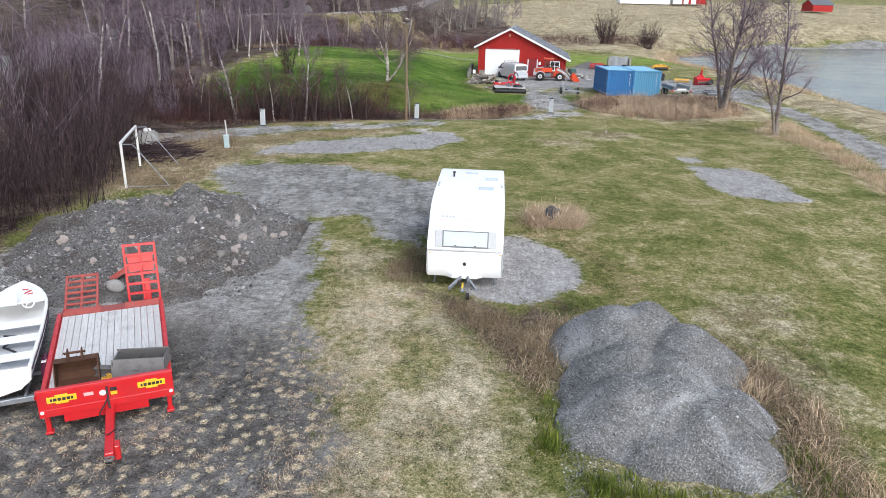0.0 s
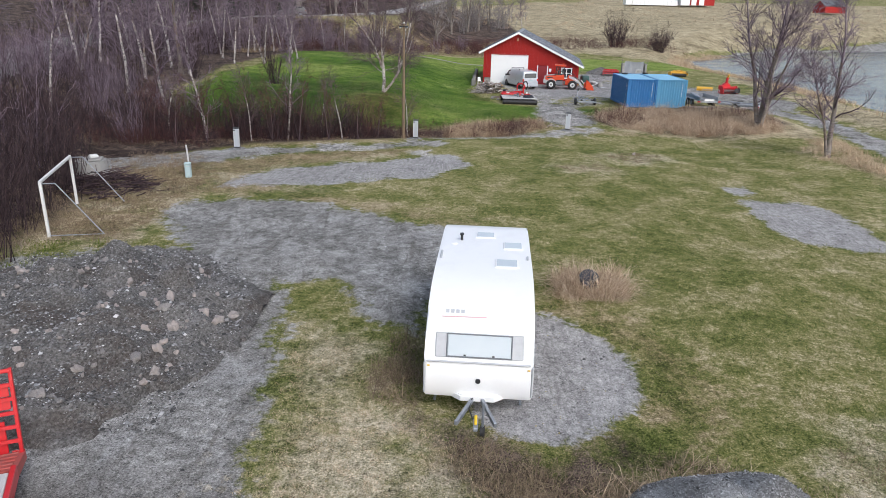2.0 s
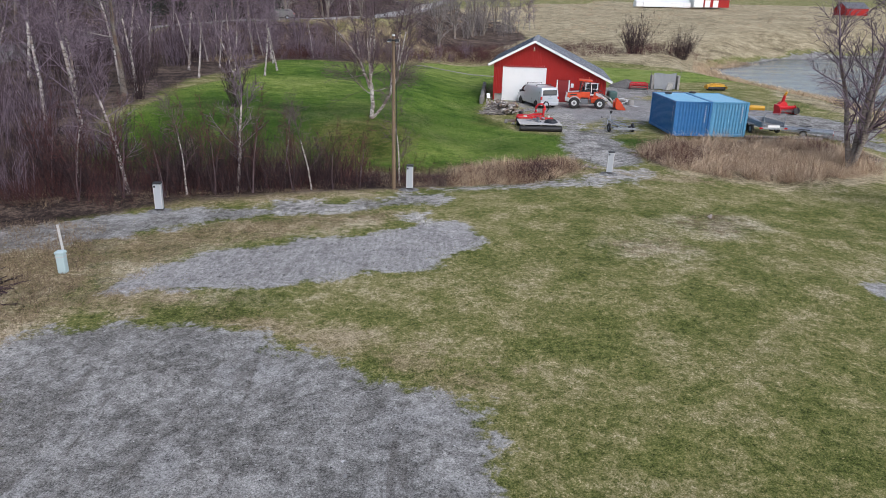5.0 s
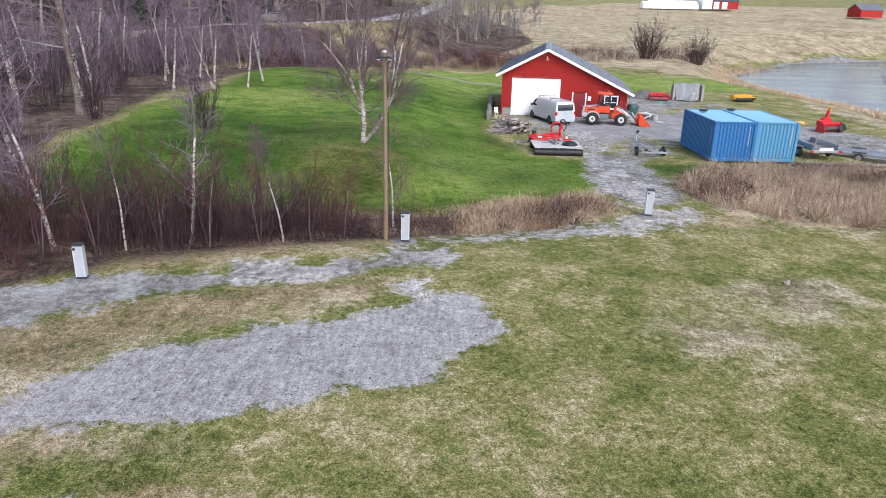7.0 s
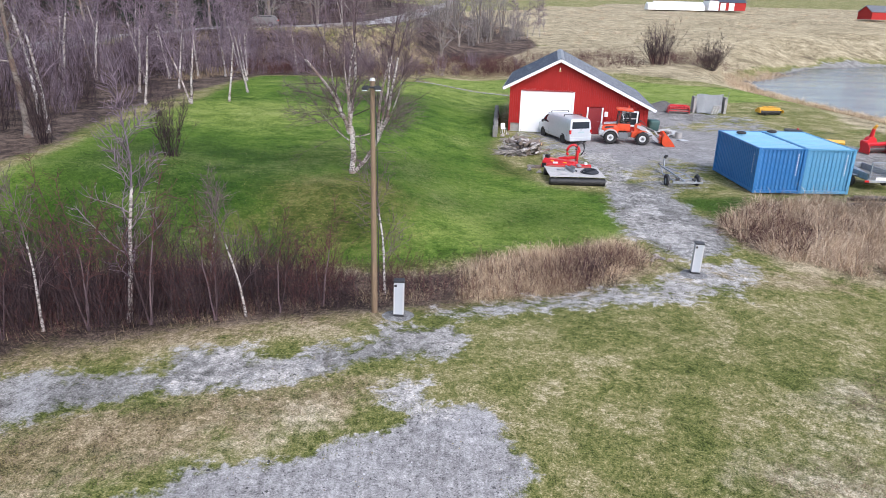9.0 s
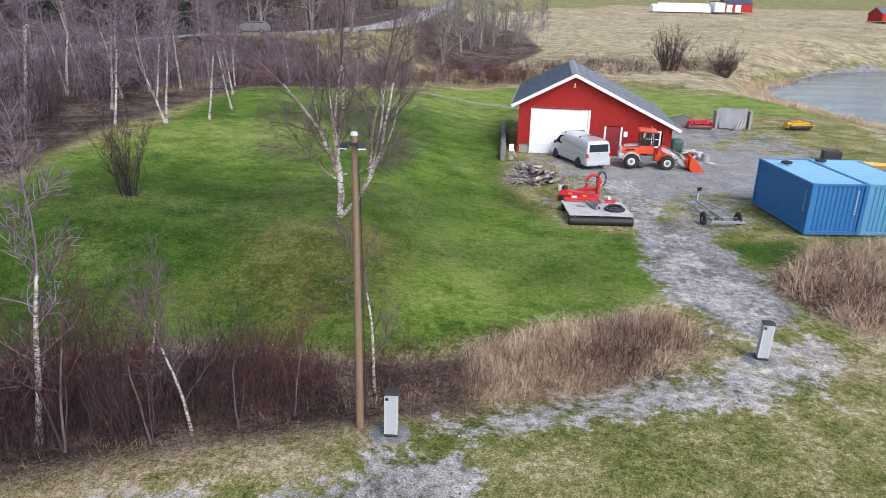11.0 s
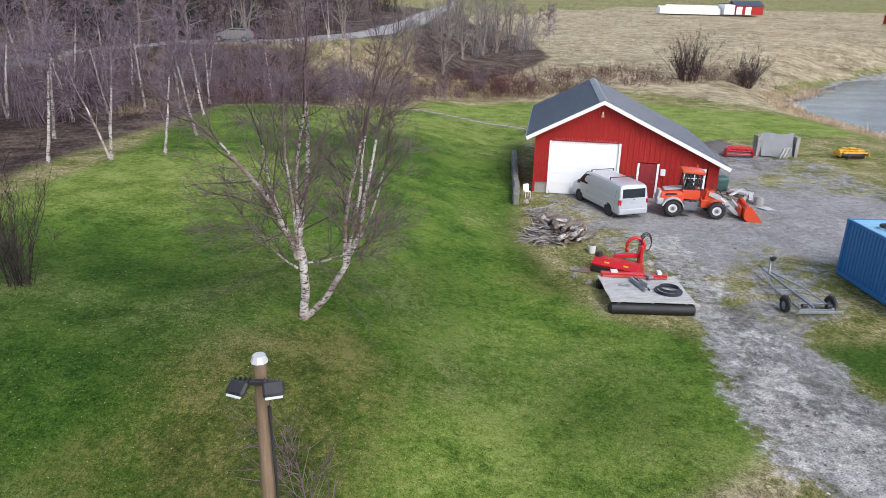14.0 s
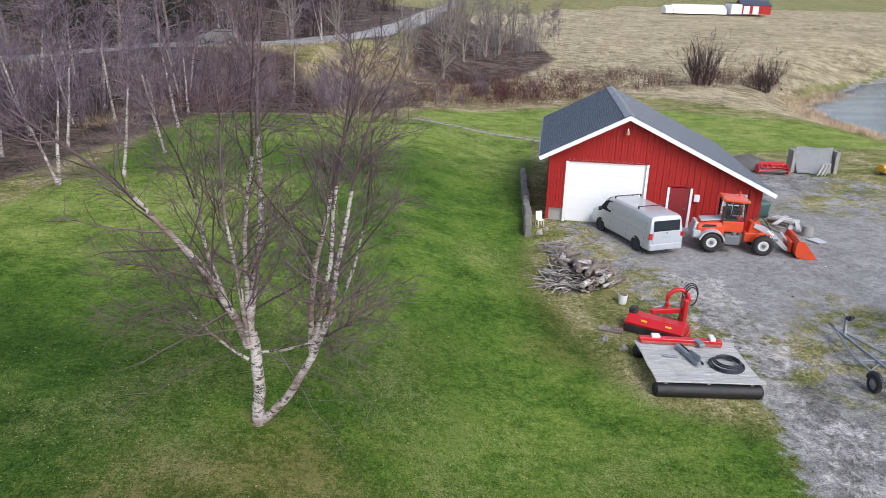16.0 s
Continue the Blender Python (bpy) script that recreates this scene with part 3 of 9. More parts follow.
LIGHT = [
    [(-11.2, 37.4), (-10.6, 39.2), (-9.8, 40.1), (-9.1, 41.1), (-8.4, 41.7), (-6.7, 42.4), (-6.8, 43.1), (-5.4, 43.1), (-4.2, 43.5), (-3.6, 43.9), (-2.8, 44.5), (-1.7, 45.3), (-0.6, 45.5), (0.4, 44), (0.7, 43.3), (0.2, 42.6), (-0.9, 41.7), (-1.3, 41.3), (-1.3, 40.2), (-3.5, 39.7), (-4.9, 38.8), (-6.5, 38.1), (-8.1, 38), (-9.4, 37.7)],
    [(13.1, 40.4), (14.6, 41.5), (14.6, 40.1), (13.2, 39.2)],
    [(13.1, 38.3), (16.0, 38.6), (17.1, 36.6), (17.0, 32.2), (15.4, 31.8), (13.4, 32.8), (12.7, 34.2)],
    [(0.4, 19.6), (1.0, 25.4), (2.3, 24.9), (3.1, 24.3), (3.8, 23.3), (4.4, 21.8), (4.2, 20.6), (3.4, 19.4), (1.9, 18.5), (0.9, 19.0)],
]
DARK_GRAVEL = [(-7.6, 16.4), (-4.2, 16.4), (-2.4, 13.2), (-1.6, 9), (-1.5, -40), (-13, -40), (-13, 12), (-9.8, 14)]
PALE = [
    [(-8.3, 46.8), (-6.4, 47.9), (-4.6, 47.6), (-5.2, 46.4), (-7.2, 46.1)],
    [(-3.3, 48.8), (-3.0, 49.8), (-1.2, 49.7), (-1.1, 48.1), (-2.6, 47.7)],
    [(-2.9, 46.0), (-2.0, 46.4), (-1.8, 45.6), (-2.6, 45.3)],
    [(-2.3, 50.6), (-0.8, 51.6), (0.6, 52.4), (2.4, 53.2), (4.1, 53.9), (5.2, 53.8), (6.3, 54.4), (7.9, 55.8), (9.7, 56.4), (10.2, 55.6), (9.5, 54.5), (8.4, 53.2), (6.7, 52.7), (3.8, 52.0), (1, 51.1), (-0.5, 50.4)],
    [(6.7, 57.2), (6.9, 59.5), (6.4, 61), (7.4, 63.6), (7.5, 65.6), (6.9, 67.4), (7.0, 70.4), (7.0, 73.6), (6.2, 76.6), (7.9, 77.2), (8.8, 74), (8.1, 69.5), (8.0, 66.9), (8.4, 64.6), (8.6, 61.6), (9.6, 59.7), (8.7, 58)],
]
LUSH = [
    [(-21, 79), (-21, 86), (-22.5, 97), (-22, 105), (-12, 108.5), (-4, 109.5), (4, 107), (2, 91), (1.3, 81), (0.8, 76), (2.2, 71), (3.2, 67), (6.3, 66), (6.0, 60), (3.8, 58.1), (1, 56.8), (-1.6, 55.6), (-3.1, 55.0), (-6.2, 54.7), (-9.5, 54.9), (-18.5, 52.6), (-21.6, 56), (-21.0, 62), (-20.8, 66), (-22, 72)],
    [(9.9, 65.6), (13.4, 66), (13.9, 62.8), (10.5, 62)],
    [(13, 100), (20, 104), (40, 110), (36, 120), (16, 127), (6, 124), (-4, 118), (-7, 113), (4, 108.5), (8, 103)],
]
STRAW = [
    [(-30, 42), (-15.3, 45.2), (-12.5, 47.2), (-7.3, 49.4), (-3.7, 50.7), (-1, 51.7), (3.6, 53), (6.3, 55), (6.1, 58.6), (3.8, 57.7), (1, 56.4), (-1.6, 55.2), (-3.1, 54.6), (-9.5, 54.5), (-20, 52.2), (-30, 51)],
    [(9.9, 60.5), (12, 63), (14.5, 65.7), (25, 66.3), (27.5, 62), (25.5, 55), (23, 56), (16.8, 54), (13.4, 55), (11, 56.3)],
    [(31.5, 71), (38, 88), (38, 110), (40, 134), (43, 150), (52, 162), (80, 190), (140, 215), (170, 240), (60, 215), (30, 175), (8, 165), (-6, 140), (6, 131), (20, 135), (38, 124), (41, 112), (33, 95), (33, 76)],
    [(31.5, 71), (33, 80), (39, 84), (43, 78), (43, 20), (36, 20), (31, 45), (33, 60)],
    [(-20, 200), (0, 260), (60, 330), (220, 330), (420, 300), (260, 230), (150, 230), (60, 200), (20, 170)],
]
LITTER = [
    [(-23, 95), (-22.5, 106), (-14, 109.5), (-15, 116), (-20, 123), (-40, 122), (-44, 100), (-38, 70), (-27, 48), (-24, 8), (-15.9, 12), (-15.8, 27), (-16, 36), (-16.5, 43), (-12.5, 47.6), (-7.3, 49.9), (-1, 52), (-1, 54.8), (-3.1, 54.2), (-9.3, 54.2), (-18.5, 51.9), (-22.2, 56), (-22, 60), (-21.8, 66), (-23, 72), (-24, 80)],
    [(-400, -100), (-36, -60), (-33, 48), (-47, 95), (-46, 122), (-20, 131), (-14, 160), (-14, 260), (-100, 420), (-500, 400)],
    [(-8, 133), (4, 145), (13, 165), (12, 200), (-6, 250), (-10, 160)],
    [(9.9, 60.5), (12, 63), (14.5, 65.2), (25, 65), (26, 62), (24, 60), (13, 59), (11, 57.4)],
    [(-14, 3), (-14, 15), (-11.5, 14), (-8.5, 11.5), (-6.2, 10.6), (-5.2, 8), (-5, 3)],
    [(-15.2, 20), (-15, 26.5), (-13.4, 26.5), (-12.6, 22), (-13.2, 18)],
    [(-15, 17), (-15, 27.5), (-12.4, 26.8), (-11.6, 24), (-12.2, 20), (-12.4, 17)],
    [(-16, 134), (-12, 136), (-9, 180), (-4, 260), (-14, 300), (-30, 260), (-22, 160)],
    [(-27, 48), (-24, 8), (-24, -20), (-31, -20), (-31, 20), (-34, 48), (-47, 95), (-44, 100), (-38, 70)],
    [(-0.8, 19.3), (0.8, 18.6), (2.0, 18.0), (3.6, 19.0), (4.0, 18.3), (3.0, 17.6), (2.4, 15.5), (2.3, 13.5), (1.5, 14.5), (0.7, 16.5)],
    [(6.2, 16.9), (7.1, 15.2), (6.9, 13.5), (6.9, 12), (7.8, 11), (8.0, 13), (7.7, 15.5), (6.8, 17.3)],
]
SUNNY = [[(-7, 112), (8, 102), (20, 102), (40, 106), (38, 122), (16, 129), (-4, 120)], [(-22, 72), (-21, 84), (-12, 86), (-9.5, 79), (-12, 74)], [(-12, 96), (-14, 108), (4, 107), (2, 97)], [(-3, 57.5), (-2, 60.5), (4, 61), (4, 59)]]
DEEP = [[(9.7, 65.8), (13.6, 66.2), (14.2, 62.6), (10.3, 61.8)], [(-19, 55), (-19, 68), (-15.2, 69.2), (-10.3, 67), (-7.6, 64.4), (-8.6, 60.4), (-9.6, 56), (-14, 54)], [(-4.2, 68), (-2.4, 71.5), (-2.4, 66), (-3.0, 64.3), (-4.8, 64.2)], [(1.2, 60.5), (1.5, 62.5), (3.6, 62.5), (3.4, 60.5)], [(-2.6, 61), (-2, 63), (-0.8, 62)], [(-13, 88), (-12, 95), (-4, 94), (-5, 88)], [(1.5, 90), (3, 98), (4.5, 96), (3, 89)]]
GOLD = [[(-9.6, 57), (-9.2, 61.5), (-6.3, 63.8), (-4.0, 63.4), (-3.2, 61.6), (-4.0, 56.5), (-7, 55.5)], [(0.8, 70), (2.6, 69), (3.2, 74), (1.6, 79), (0.8, 76)]]
PAVED = [[(8.5, 70.5), (6.5, 74), (5.2, 79), (5, 83.5), (13.6, 83), (14.5, 84), (16, 93), (20, 92), (23, 86), (27, 79), (22, 75.5), (15.5, 74.5), (11, 73)]]
WEEDY = [(3, 84), (3.2, 76), (5, 70), (9, 67.5), (9.6, 67), (14, 68), (13.8, 74), (12, 76), (9.5, 72), (8.8, 73), (6.4, 78), (4.5, 83)]
THIN = [
    [(-3.3, 8), (1.3, 8), (1.4, 15), (0.2, 18.5), (-1.5, 19.5), (-2.5, 23), (-4.4, 24), (-3.8, 17)],
    [(-17, 28.5), (-12, 30), (-12.2, 36.2), (-6, 37.4), (-10.6, 38), (-10, 41), (-4, 45), (-3, 46.5), (-9, 44.6), (-14, 42), (-17, 41)],
    [(7.5, 46.4), (11, 48.4), (12.5, 47), (10, 44.8)],
    [(5, 43.5), (7.5, 44.5), (8.5, 42.8), (6, 42)],
    [(7.2, 18.5), (10, 20), (9, 14), (7.4, 11)],
]
TAWNY = [
    [(-17, 28.6), (-12.4, 30), (-11.6, 33), (-11.4, 36), (-8, 36.4), (-9, 37.4), (-11.6, 38), (-12.4, 41), (-14.5, 43.2), (-17.5, 43), (-18.5, 36)],
    [(-13.4, 42.2), (-9.7, 44.7), (-5.2, 46.3), (-3.0, 47.2), (-3.3, 45.2), (-7, 43.7), (-9.2, 42.2), (-10.5, 40.4), (-12.6, 40)],
    [(-8, 35.9), (-3, 33.9), (0.4, 32.4), (0.8, 33.4), (-3, 35.2), (-8, 37)],
    [(2.2, 25.2), (3.9, 23.5), (4.6, 21.5), (4.2, 19.6), (5.3, 19.2), (6.0, 21), (5.2, 23.8), (3, 26)],
    [(6.5, 54.6), (9, 56.4), (14, 54.6), (9, 53.4)],
    [(-24, 124), (-15, 112), (-9, 113), (-6, 119), (0, 124), (-3, 134), (-11, 131), (-15, 126.5)],
    [(22.2, 51.5), (24.5, 55.5), (27.2, 56.4), (26.6, 48.2), (25.2, 40), (21.8, 31), (17, 20), (16.4, 22), (21.0, 33.2), (22.2, 38.9), (22.8, 45)],
    [(-14, 110.5), (-7, 113), (-4, 118.5), (6, 125), (14, 130), (22, 138), (0, 144), (-12, 127), (-19, 123)],
    [(-18, 122), (-12, 127), (-6, 131), (2, 142), (8, 152), (-8, 152), (-11, 140), (-13, 131)],
    [(-16, 44.6), (-12.5, 46.4), (-7.3, 48.6), (-3.7, 50.0), (-1, 51.2), (3.6, 52.9), (6.3, 54.4), (6.2, 55.6), (3.6, 54), (-1, 52.8), (-7.3, 50.6), (-12.5, 48.4), (-16, 46.8)],
]
MOSS = [(-9, -10), (-9, 12), (-5, 14.5), (-3.5, 19), (-1.5, 20), (-1.2, 14), (0, 10), (0, -10)]


def union(x, y, polys):
    d = np.full(np.shape(x), -50.0)
    for p in polys:
        d = np.maximum(d, inside(x, y, p))
    return d


def height(x, y):
    """The lie of the land."""
    x, y = np.asarray(x, float), np.asarray(y, float)
    z = 0.10 + 0.25 * smooth01(y, 15, 50)
    z = z - 0.35 * smooth01(x, 8, 16) * (1 - smooth01(y, 52, 66))
    z = z + smooth01(y, 54.5, 62) * (1.28 * smooth01(-x, -1.5, 7.5) * (1 - 0.35 * smooth01(y, 95, 115)) + 0.45 * smooth01(-x, 8, 20))
    z = z - 0.35 * np.exp(-((y - 53.5 - 0.22 * x) / 1.8) ** 2) * (1 - smooth01(x, 3, 6))
    z = z + 0.055 * np.clip(y - 128, 0, 200) + 0.035 * np.clip(y - 328, 0, 3000)
    z = z + 0.10 * np.clip(-30 - x, 0, 60) * smooth01(y, 0, 60)
    d, zr = along(x, y, ROAD)
    f = 1 - smooth01(d, 3.5, 13)
    z = z * (1 - f) + zr * f
    d, zr = along(x, y, TRACK)
    f = 1 - smooth01(d, 1.5, 5)
    z = z * (1 - f) + zr * f
    lk = inside(x, y, LAKE)
    z = z * (1 - smooth01(lk, -10, 0.5)) + -0.95 * smooth01(lk, -10, 0.5) - 1.5 * smooth01(lk, 0, 8)
    z = z + 0.10 * wobble(x, y, 4.0, 3) * (1 - smooth01(lk, -3, 0))
    # unseen bare hills added across the lake, to darken its reflections
    z = z + 0.16 * np.clip(x - 325, 0, 160) * (1 - smooth01(y, 230, 420))
    return z


def ground(x, y):
    return float(height(np.array([x]), np.array([y]))[0])


def axis_steps(a, b, step, far, grow=1.18):
    mid = list(np.arange(a, b + 1e-6, step))
    lo, s = [], step
    p = a
    while p > -far:
        s *= grow
        p -= s
        lo.append(p)
    hi, s, p = [], step, b
    while p < far:
        s *= grow
        p += s
        hi.append(p)
    return np.array(lo[::-1] + mid + hi)


gx, gy = axis_steps(-28, 34, 0.28, 2600), axis_steps(4, 100, 0.28, 2600)
X, Y = np.meshgrid(gx, gy)
Z = height(X, Y)
nx, ny = len(gx), len(gy)
q = (np.arange(ny - 1)[:, None] * nx + np.arange(nx - 1)[None, :]).ravel()
ground_ob = soup("ground", np.stack([X, Y, Z], -1).reshape(-1, 3), np.stack([q, q + 1, q + nx + 1, q + nx], -1), M_GROUND, smooth=60)
tagged(ground_ob, "patchy autumn grass, bare gravel and mown lawn", "ground", kind="structure")
dtrk, _ = along(X, Y, TRACK)
drd, _ = along(X, Y, ROAD)
fields = {
    "dirt": np.maximum.reduce([union(X, Y, [DRIVE, YARD] + PADS), 1.35 - np.abs(dtrk), 3.0 - drd, inside(X, Y, LAKE) + 0.1]),
    "light": np.maximum.reduce([union(X, Y, LIGHT), np.where(Y > 127, 2.6 - drd, -2.0), 0.18 - np.abs(np.abs(dtrk) - 0.85)]),
    "pale": union(X, Y, PALE),
    "lush": union(X, Y, LUSH),
    "straw": union(X, Y, STRAW),
    "thin": union(X, Y, THIN),
    "sunny": union(X, Y, SUNNY),
    "deep": union(X, Y, DEEP),
    "gold": union(X, Y, GOLD),
    "paved": union(X, Y, PAVED),
    "moss": inside(X, Y, MOSS),
    "dark_gravel": inside(X, Y, DARK_GRAVEL),
    "tawny": union(X, Y, TAWNY),
    "litter": union(X, Y, LITTER),
    "weedy": np.maximum(inside(X, Y, WEEDY), union(X, Y, [[(15, 88), (25, 84), (33, 80), (30, 96), (24, 97), (19, 92)]])),
}
for key, val in fields.items():
    at = ground_ob.data.attributes.new(key, "FLOAT", "POINT")
    at.data.foreach_set("value", np.clip(val, -6, 6).astype(np.float32).ravel())

bm = bmesh.new()
bmesh.ops.create_grid(bm, x_segments=2, y_segments=2, size=1, matrix=pose(420, 40, -0.95) @ Matrix.Diagonal((400, 340, 1, 1)))
tagged(part("water", bm, M_WATER), "calm grey lake with light ripples", "water", kind="structure")

# ---- plants ----
def tubes(strokes, sides=3):
    """Many tapered shoots as one set of vertices and faces. A stroke: points and radii."""
    vs, fs, base = [], [], 0
    ang = np.arange(sides) * math.tau / sides
    for pts, rad in strokes:
        pts = np.asarray(pts, float)
        k = len(pts)
        d = np.gradient(pts, axis=0)
        d /= np.linalg.norm(d, axis=1)[:, None] + 1e-9
        ref = np.where(np.abs(d[:, 2:3]) > 0.9, np.array([[1.0, 0, 0]]), np.array([[0, 0, 1.0]]))
        u = np.cross(d, ref)
        u /= np.linalg.norm(u, axis=1)[:, None] + 1e-9
        w = np.cross(d, u)
        ring = pts[:, None, :] + np.asarray(rad)[:, None, None] * (np.cos(ang)[None, :, None] * u[:, None, :] + np.sin(ang)[None, :, None] * w[:, None, :])
        vs.append(ring.reshape(-1, 3))
        i = np.arange(k - 1)[:, None] * sides + np.arange(sides)[None, :]
        j = np.arange(k - 1)[:, None] * sides + (np.arange(sides)[None, :] + 1) % sides
        fs.append((np.stack([i, j, j + sides, i + sides], -1) + base).reshape(-1, 4))
        base += k * sides
    return np.concatenate(vs), np.concatenate(fs)


def ribbons(strokes):
    """Very fine shoots as narrow strips."""
    vs, fs, base = [], [], 0
    for i, (pts, rad) in enumerate(strokes):
        pts = np.asarray(pts, float)
        k = len(pts)
        a = i * 2.4
        side = np.array([math.cos(a), math.sin(a), 0.2]) * 1.6
        w = np.asarray(rad)[:, None] * side[None]
        vs.append(np.stack([pts - w, pts + w], 1).reshape(-1, 3))
        j = np.arange(k - 1)[:, None] * 2
        fs.append(j + np.array([[0, 1, 3, 2]]) + base)
        base += 2 * k
    return np.concatenate(vs), np.concatenate(fs)


def shoot(rng, p, d, length, r0, r1, bend=0.25, rise=0.0, k=4):
    """A crooked shoot: its points and radii."""
    pts, d = [np.array(p, float)], np.array(d, float) / np.linalg.norm(d)
    for _ in range(k):
        d = d + rng.normal(0, bend, 3) + np.array([0, 0, rise])
        d /= np.linalg.norm(d)
        pts.append(pts[-1] + d * length / k)
    return np.array(pts), np.linspace(r0, r1, k + 1)


def fork(rng, d, angle):
    """A way that leaves d by about that many degrees."""
    d = d / np.linalg.norm(d)
    a = rng.normal(0, 1, 3)
    a -= d * a.dot(d)
    a /= np.linalg.norm(a) + 1e-9
    t = radians(angle) * rng.uniform(0.7, 1.3)
    return d * math.cos(t) + a * math.sin(t)


def twigs_on(rng, pts, rad, count, length, r, lo=0.25, angle=45, rise=0.06, sub=2, k=3):
    out = []
    for _ in range(count):
        u = rng.uniform(lo, 1.0) * (len(pts) - 1)
        i = min(int(u), len(pts) - 2)
        p = pts[i] + (pts[i + 1] - pts[i]) * (u - i)
        ln = length * rng.uniform(0.5, 1.15) * (1.15 - 0.5 * u / (len(pts) - 1))
        a = shoot(rng, p, fork(rng, pts[i + 1] - pts[i], angle), ln, r, r * 0.45, 0.16, rise, k)
        out.append(a)
        for _ in range(sub):
            v = rng.uniform(0.25, 0.9) * (len(a[0]) - 1)
            j = min(int(v), len(a[0]) - 2)
            out.append(shoot(rng, a[0][j] + (a[0][j + 1] - a[0][j]) * (v - j), fork(rng, a[0][j + 1] - a[0][j], 40), ln * rng.uniform(0.35, 0.6), r * 0.6, r * 0.35, 0.2, rise, 2))
    return out


def tree(name, label, seed, stems, limbs=12, limb_len=1.8, twig_n=9, twig_len=0.7, twig_r=0.008, bark=None, twig=None, lo=0.3, angle=48, sub=2, rise=0.05, white=0.55, crook=0.05):
    """A bare tree: stems as (lean, heading, height, radius[, curve]), limbs and a crown of fine twigs."""
    rng = np.random.default_rng(seed)
    ob = thing(name, label, "tree")
    thick, fine, tip = [], [], (0, 0, 0)
    for lean, head, hh, r, *more in stems:
        curve, at = more[:1], (more[1] if len(more) > 1 else (0, 0, -0.15))
        at = tip if at is None else at
        d = np.array([math.sin(radians(lean)) * math.cos(radians(head)), math.sin(radians(lean)) * math.sin(radians(head)), math.cos(radians(lean))])
        pts, rad = shoot(rng, at, d, hh, r, r * (0.12 if hh > 2.5 else 0.8), crook, curve[0] if curve else 0.04, 12)
        if at[2] < 0:
            rad[0] *= 1.35
        cut = max(3, int(12 * white))
        thick.append((pts[:cut + 1], rad[:cut + 1]))
        fine.append((pts[cut:], rad[cut:]))
        if hh < 2.5:
            tip = pts[-2]
            thick.append((pts[cut:], rad[cut:]))
            fine.pop()
            continue
        for b in range(limbs):
            u = (lo + (0.97 - lo) * (b + rng.uniform(0, 1)) / limbs) * 12
            i = min(int(u), 11)
            p = pts[i] + (pts[i + 1] - pts[i]) * (u - i)
            ln = limb_len * (1.2 - 0.8 * u / 12) * rng.uniform(0.6, 1.2)
            r0 = max(0.010, rad[i] * 0.42)
            lm = shoot(rng, p, fork(rng, pts[i + 1] - pts[i], angle), ln, r0, r0 * 0.25, 0.12, rise, 5)
            fine.append(lm)
            fine += twigs_on(rng, lm[0], lm[1], twig_n, twig_len, twig_r, 0.2, 42, rise, sub)
        fine += twigs_on(rng, pts[7:], rad[7:], twig_n * 2, twig_len, twig_r, 0.0, 40, rise, sub)
    soup("trunk", *tubes(thick, 9), bark or M_BIRCH, ob, smooth=60)
    tagged(soup("crown", *tubes(fine, 3), twig or M_TWIG, ob), kind="stuff")
    return ob


def shrub_mesh(seed, stems=40, hh=3.5, spread=0.8, lean=22, twig_n=5, twig_len=0.7, r=0.014, sub=0, bend=0.10):
    rng = np.random.default_rng(seed)
    canes, fine = [], []
    for _ in range(stems):
        a, q = rng.uniform(0, math.tau), spread * math.sqrt(rng.uniform(0, 1))
        t = radians(lean * rng.uniform(0.1, 1.3))
        b = a + rng.normal(0, 0.9)
        d = (math.sin(t) * math.cos(b), math.sin(t) * math.sin(b), math.cos(t))
        st = shoot(rng, (q * math.cos(a), q * math.sin(a), -0.1), d, hh * rng.uniform(0.5, 1.1), r, r * 0.35, bend, 0.04, 4)
        canes.append(st)
        fine += twigs_on(rng, st[0], st[1], twig_n, twig_len, r * 0.5, 0.2, 35, 0.08, sub, 2)
    v, f = tubes(canes, 3)
    v2, f2 = ribbons(fine)
    return np.concatenate([v, v2]), np.concatenate([f, f2 + len(v)])


def shrub(name, label, seed, mat, **kw):
    ob = thing(name, label, "shrub")
    tagged(soup("branchwork", *shrub_mesh(seed, **kw), mat, ob), kind="stuff")
    return ob


def thicket(name, label, variants, rows, mat):
    """Many shrubs grown into one another, as one stuff object. Rows: x, y, turn, scale."""
    vs, fs, base = [], [], 0
    for i, (x, y, turn, s) in enumerate(rows):
        v, f = variants[i % len(variants)]
        c, d = math.cos(radians(turn)) * s, math.sin(radians(turn)) * s
        vs.append(np.stack([v[:, 0] * c - v[:, 1] * d + x, v[:, 0] * d + v[:, 1] * c + y, v[:, 2] * s + ground(x, y)], -1))
        fs.append(f + base)
        base += len(v)
    return tagged(soup(name, np.concatenate(vs), np.concatenate(fs), mat), label, "thicket", kind="stuff")


def scatter(rng, count, polys, margin=0.0, keep=None):
    """Random places of the plan within regions."""
    out = []
    xs = [p[0] for q in polys for p in q]
    ys = [p[1] for q in polys for p in q]
    need = count
    while need > 0:
        x, y = rng.uniform(min(xs), max(xs), need * 3 + 64), rng.uniform(min(ys), max(ys), need * 3 + 64)
        ok = union(x, y, polys) > margin
        if keep is not None:
            ok &= keep(x, y)
        got = np.stack([x[ok], y[ok]], -1)[:need]
        out.append(got)
        need -= len(got)
        if len(got) == 0:
            break
    return np.concatenate(out)


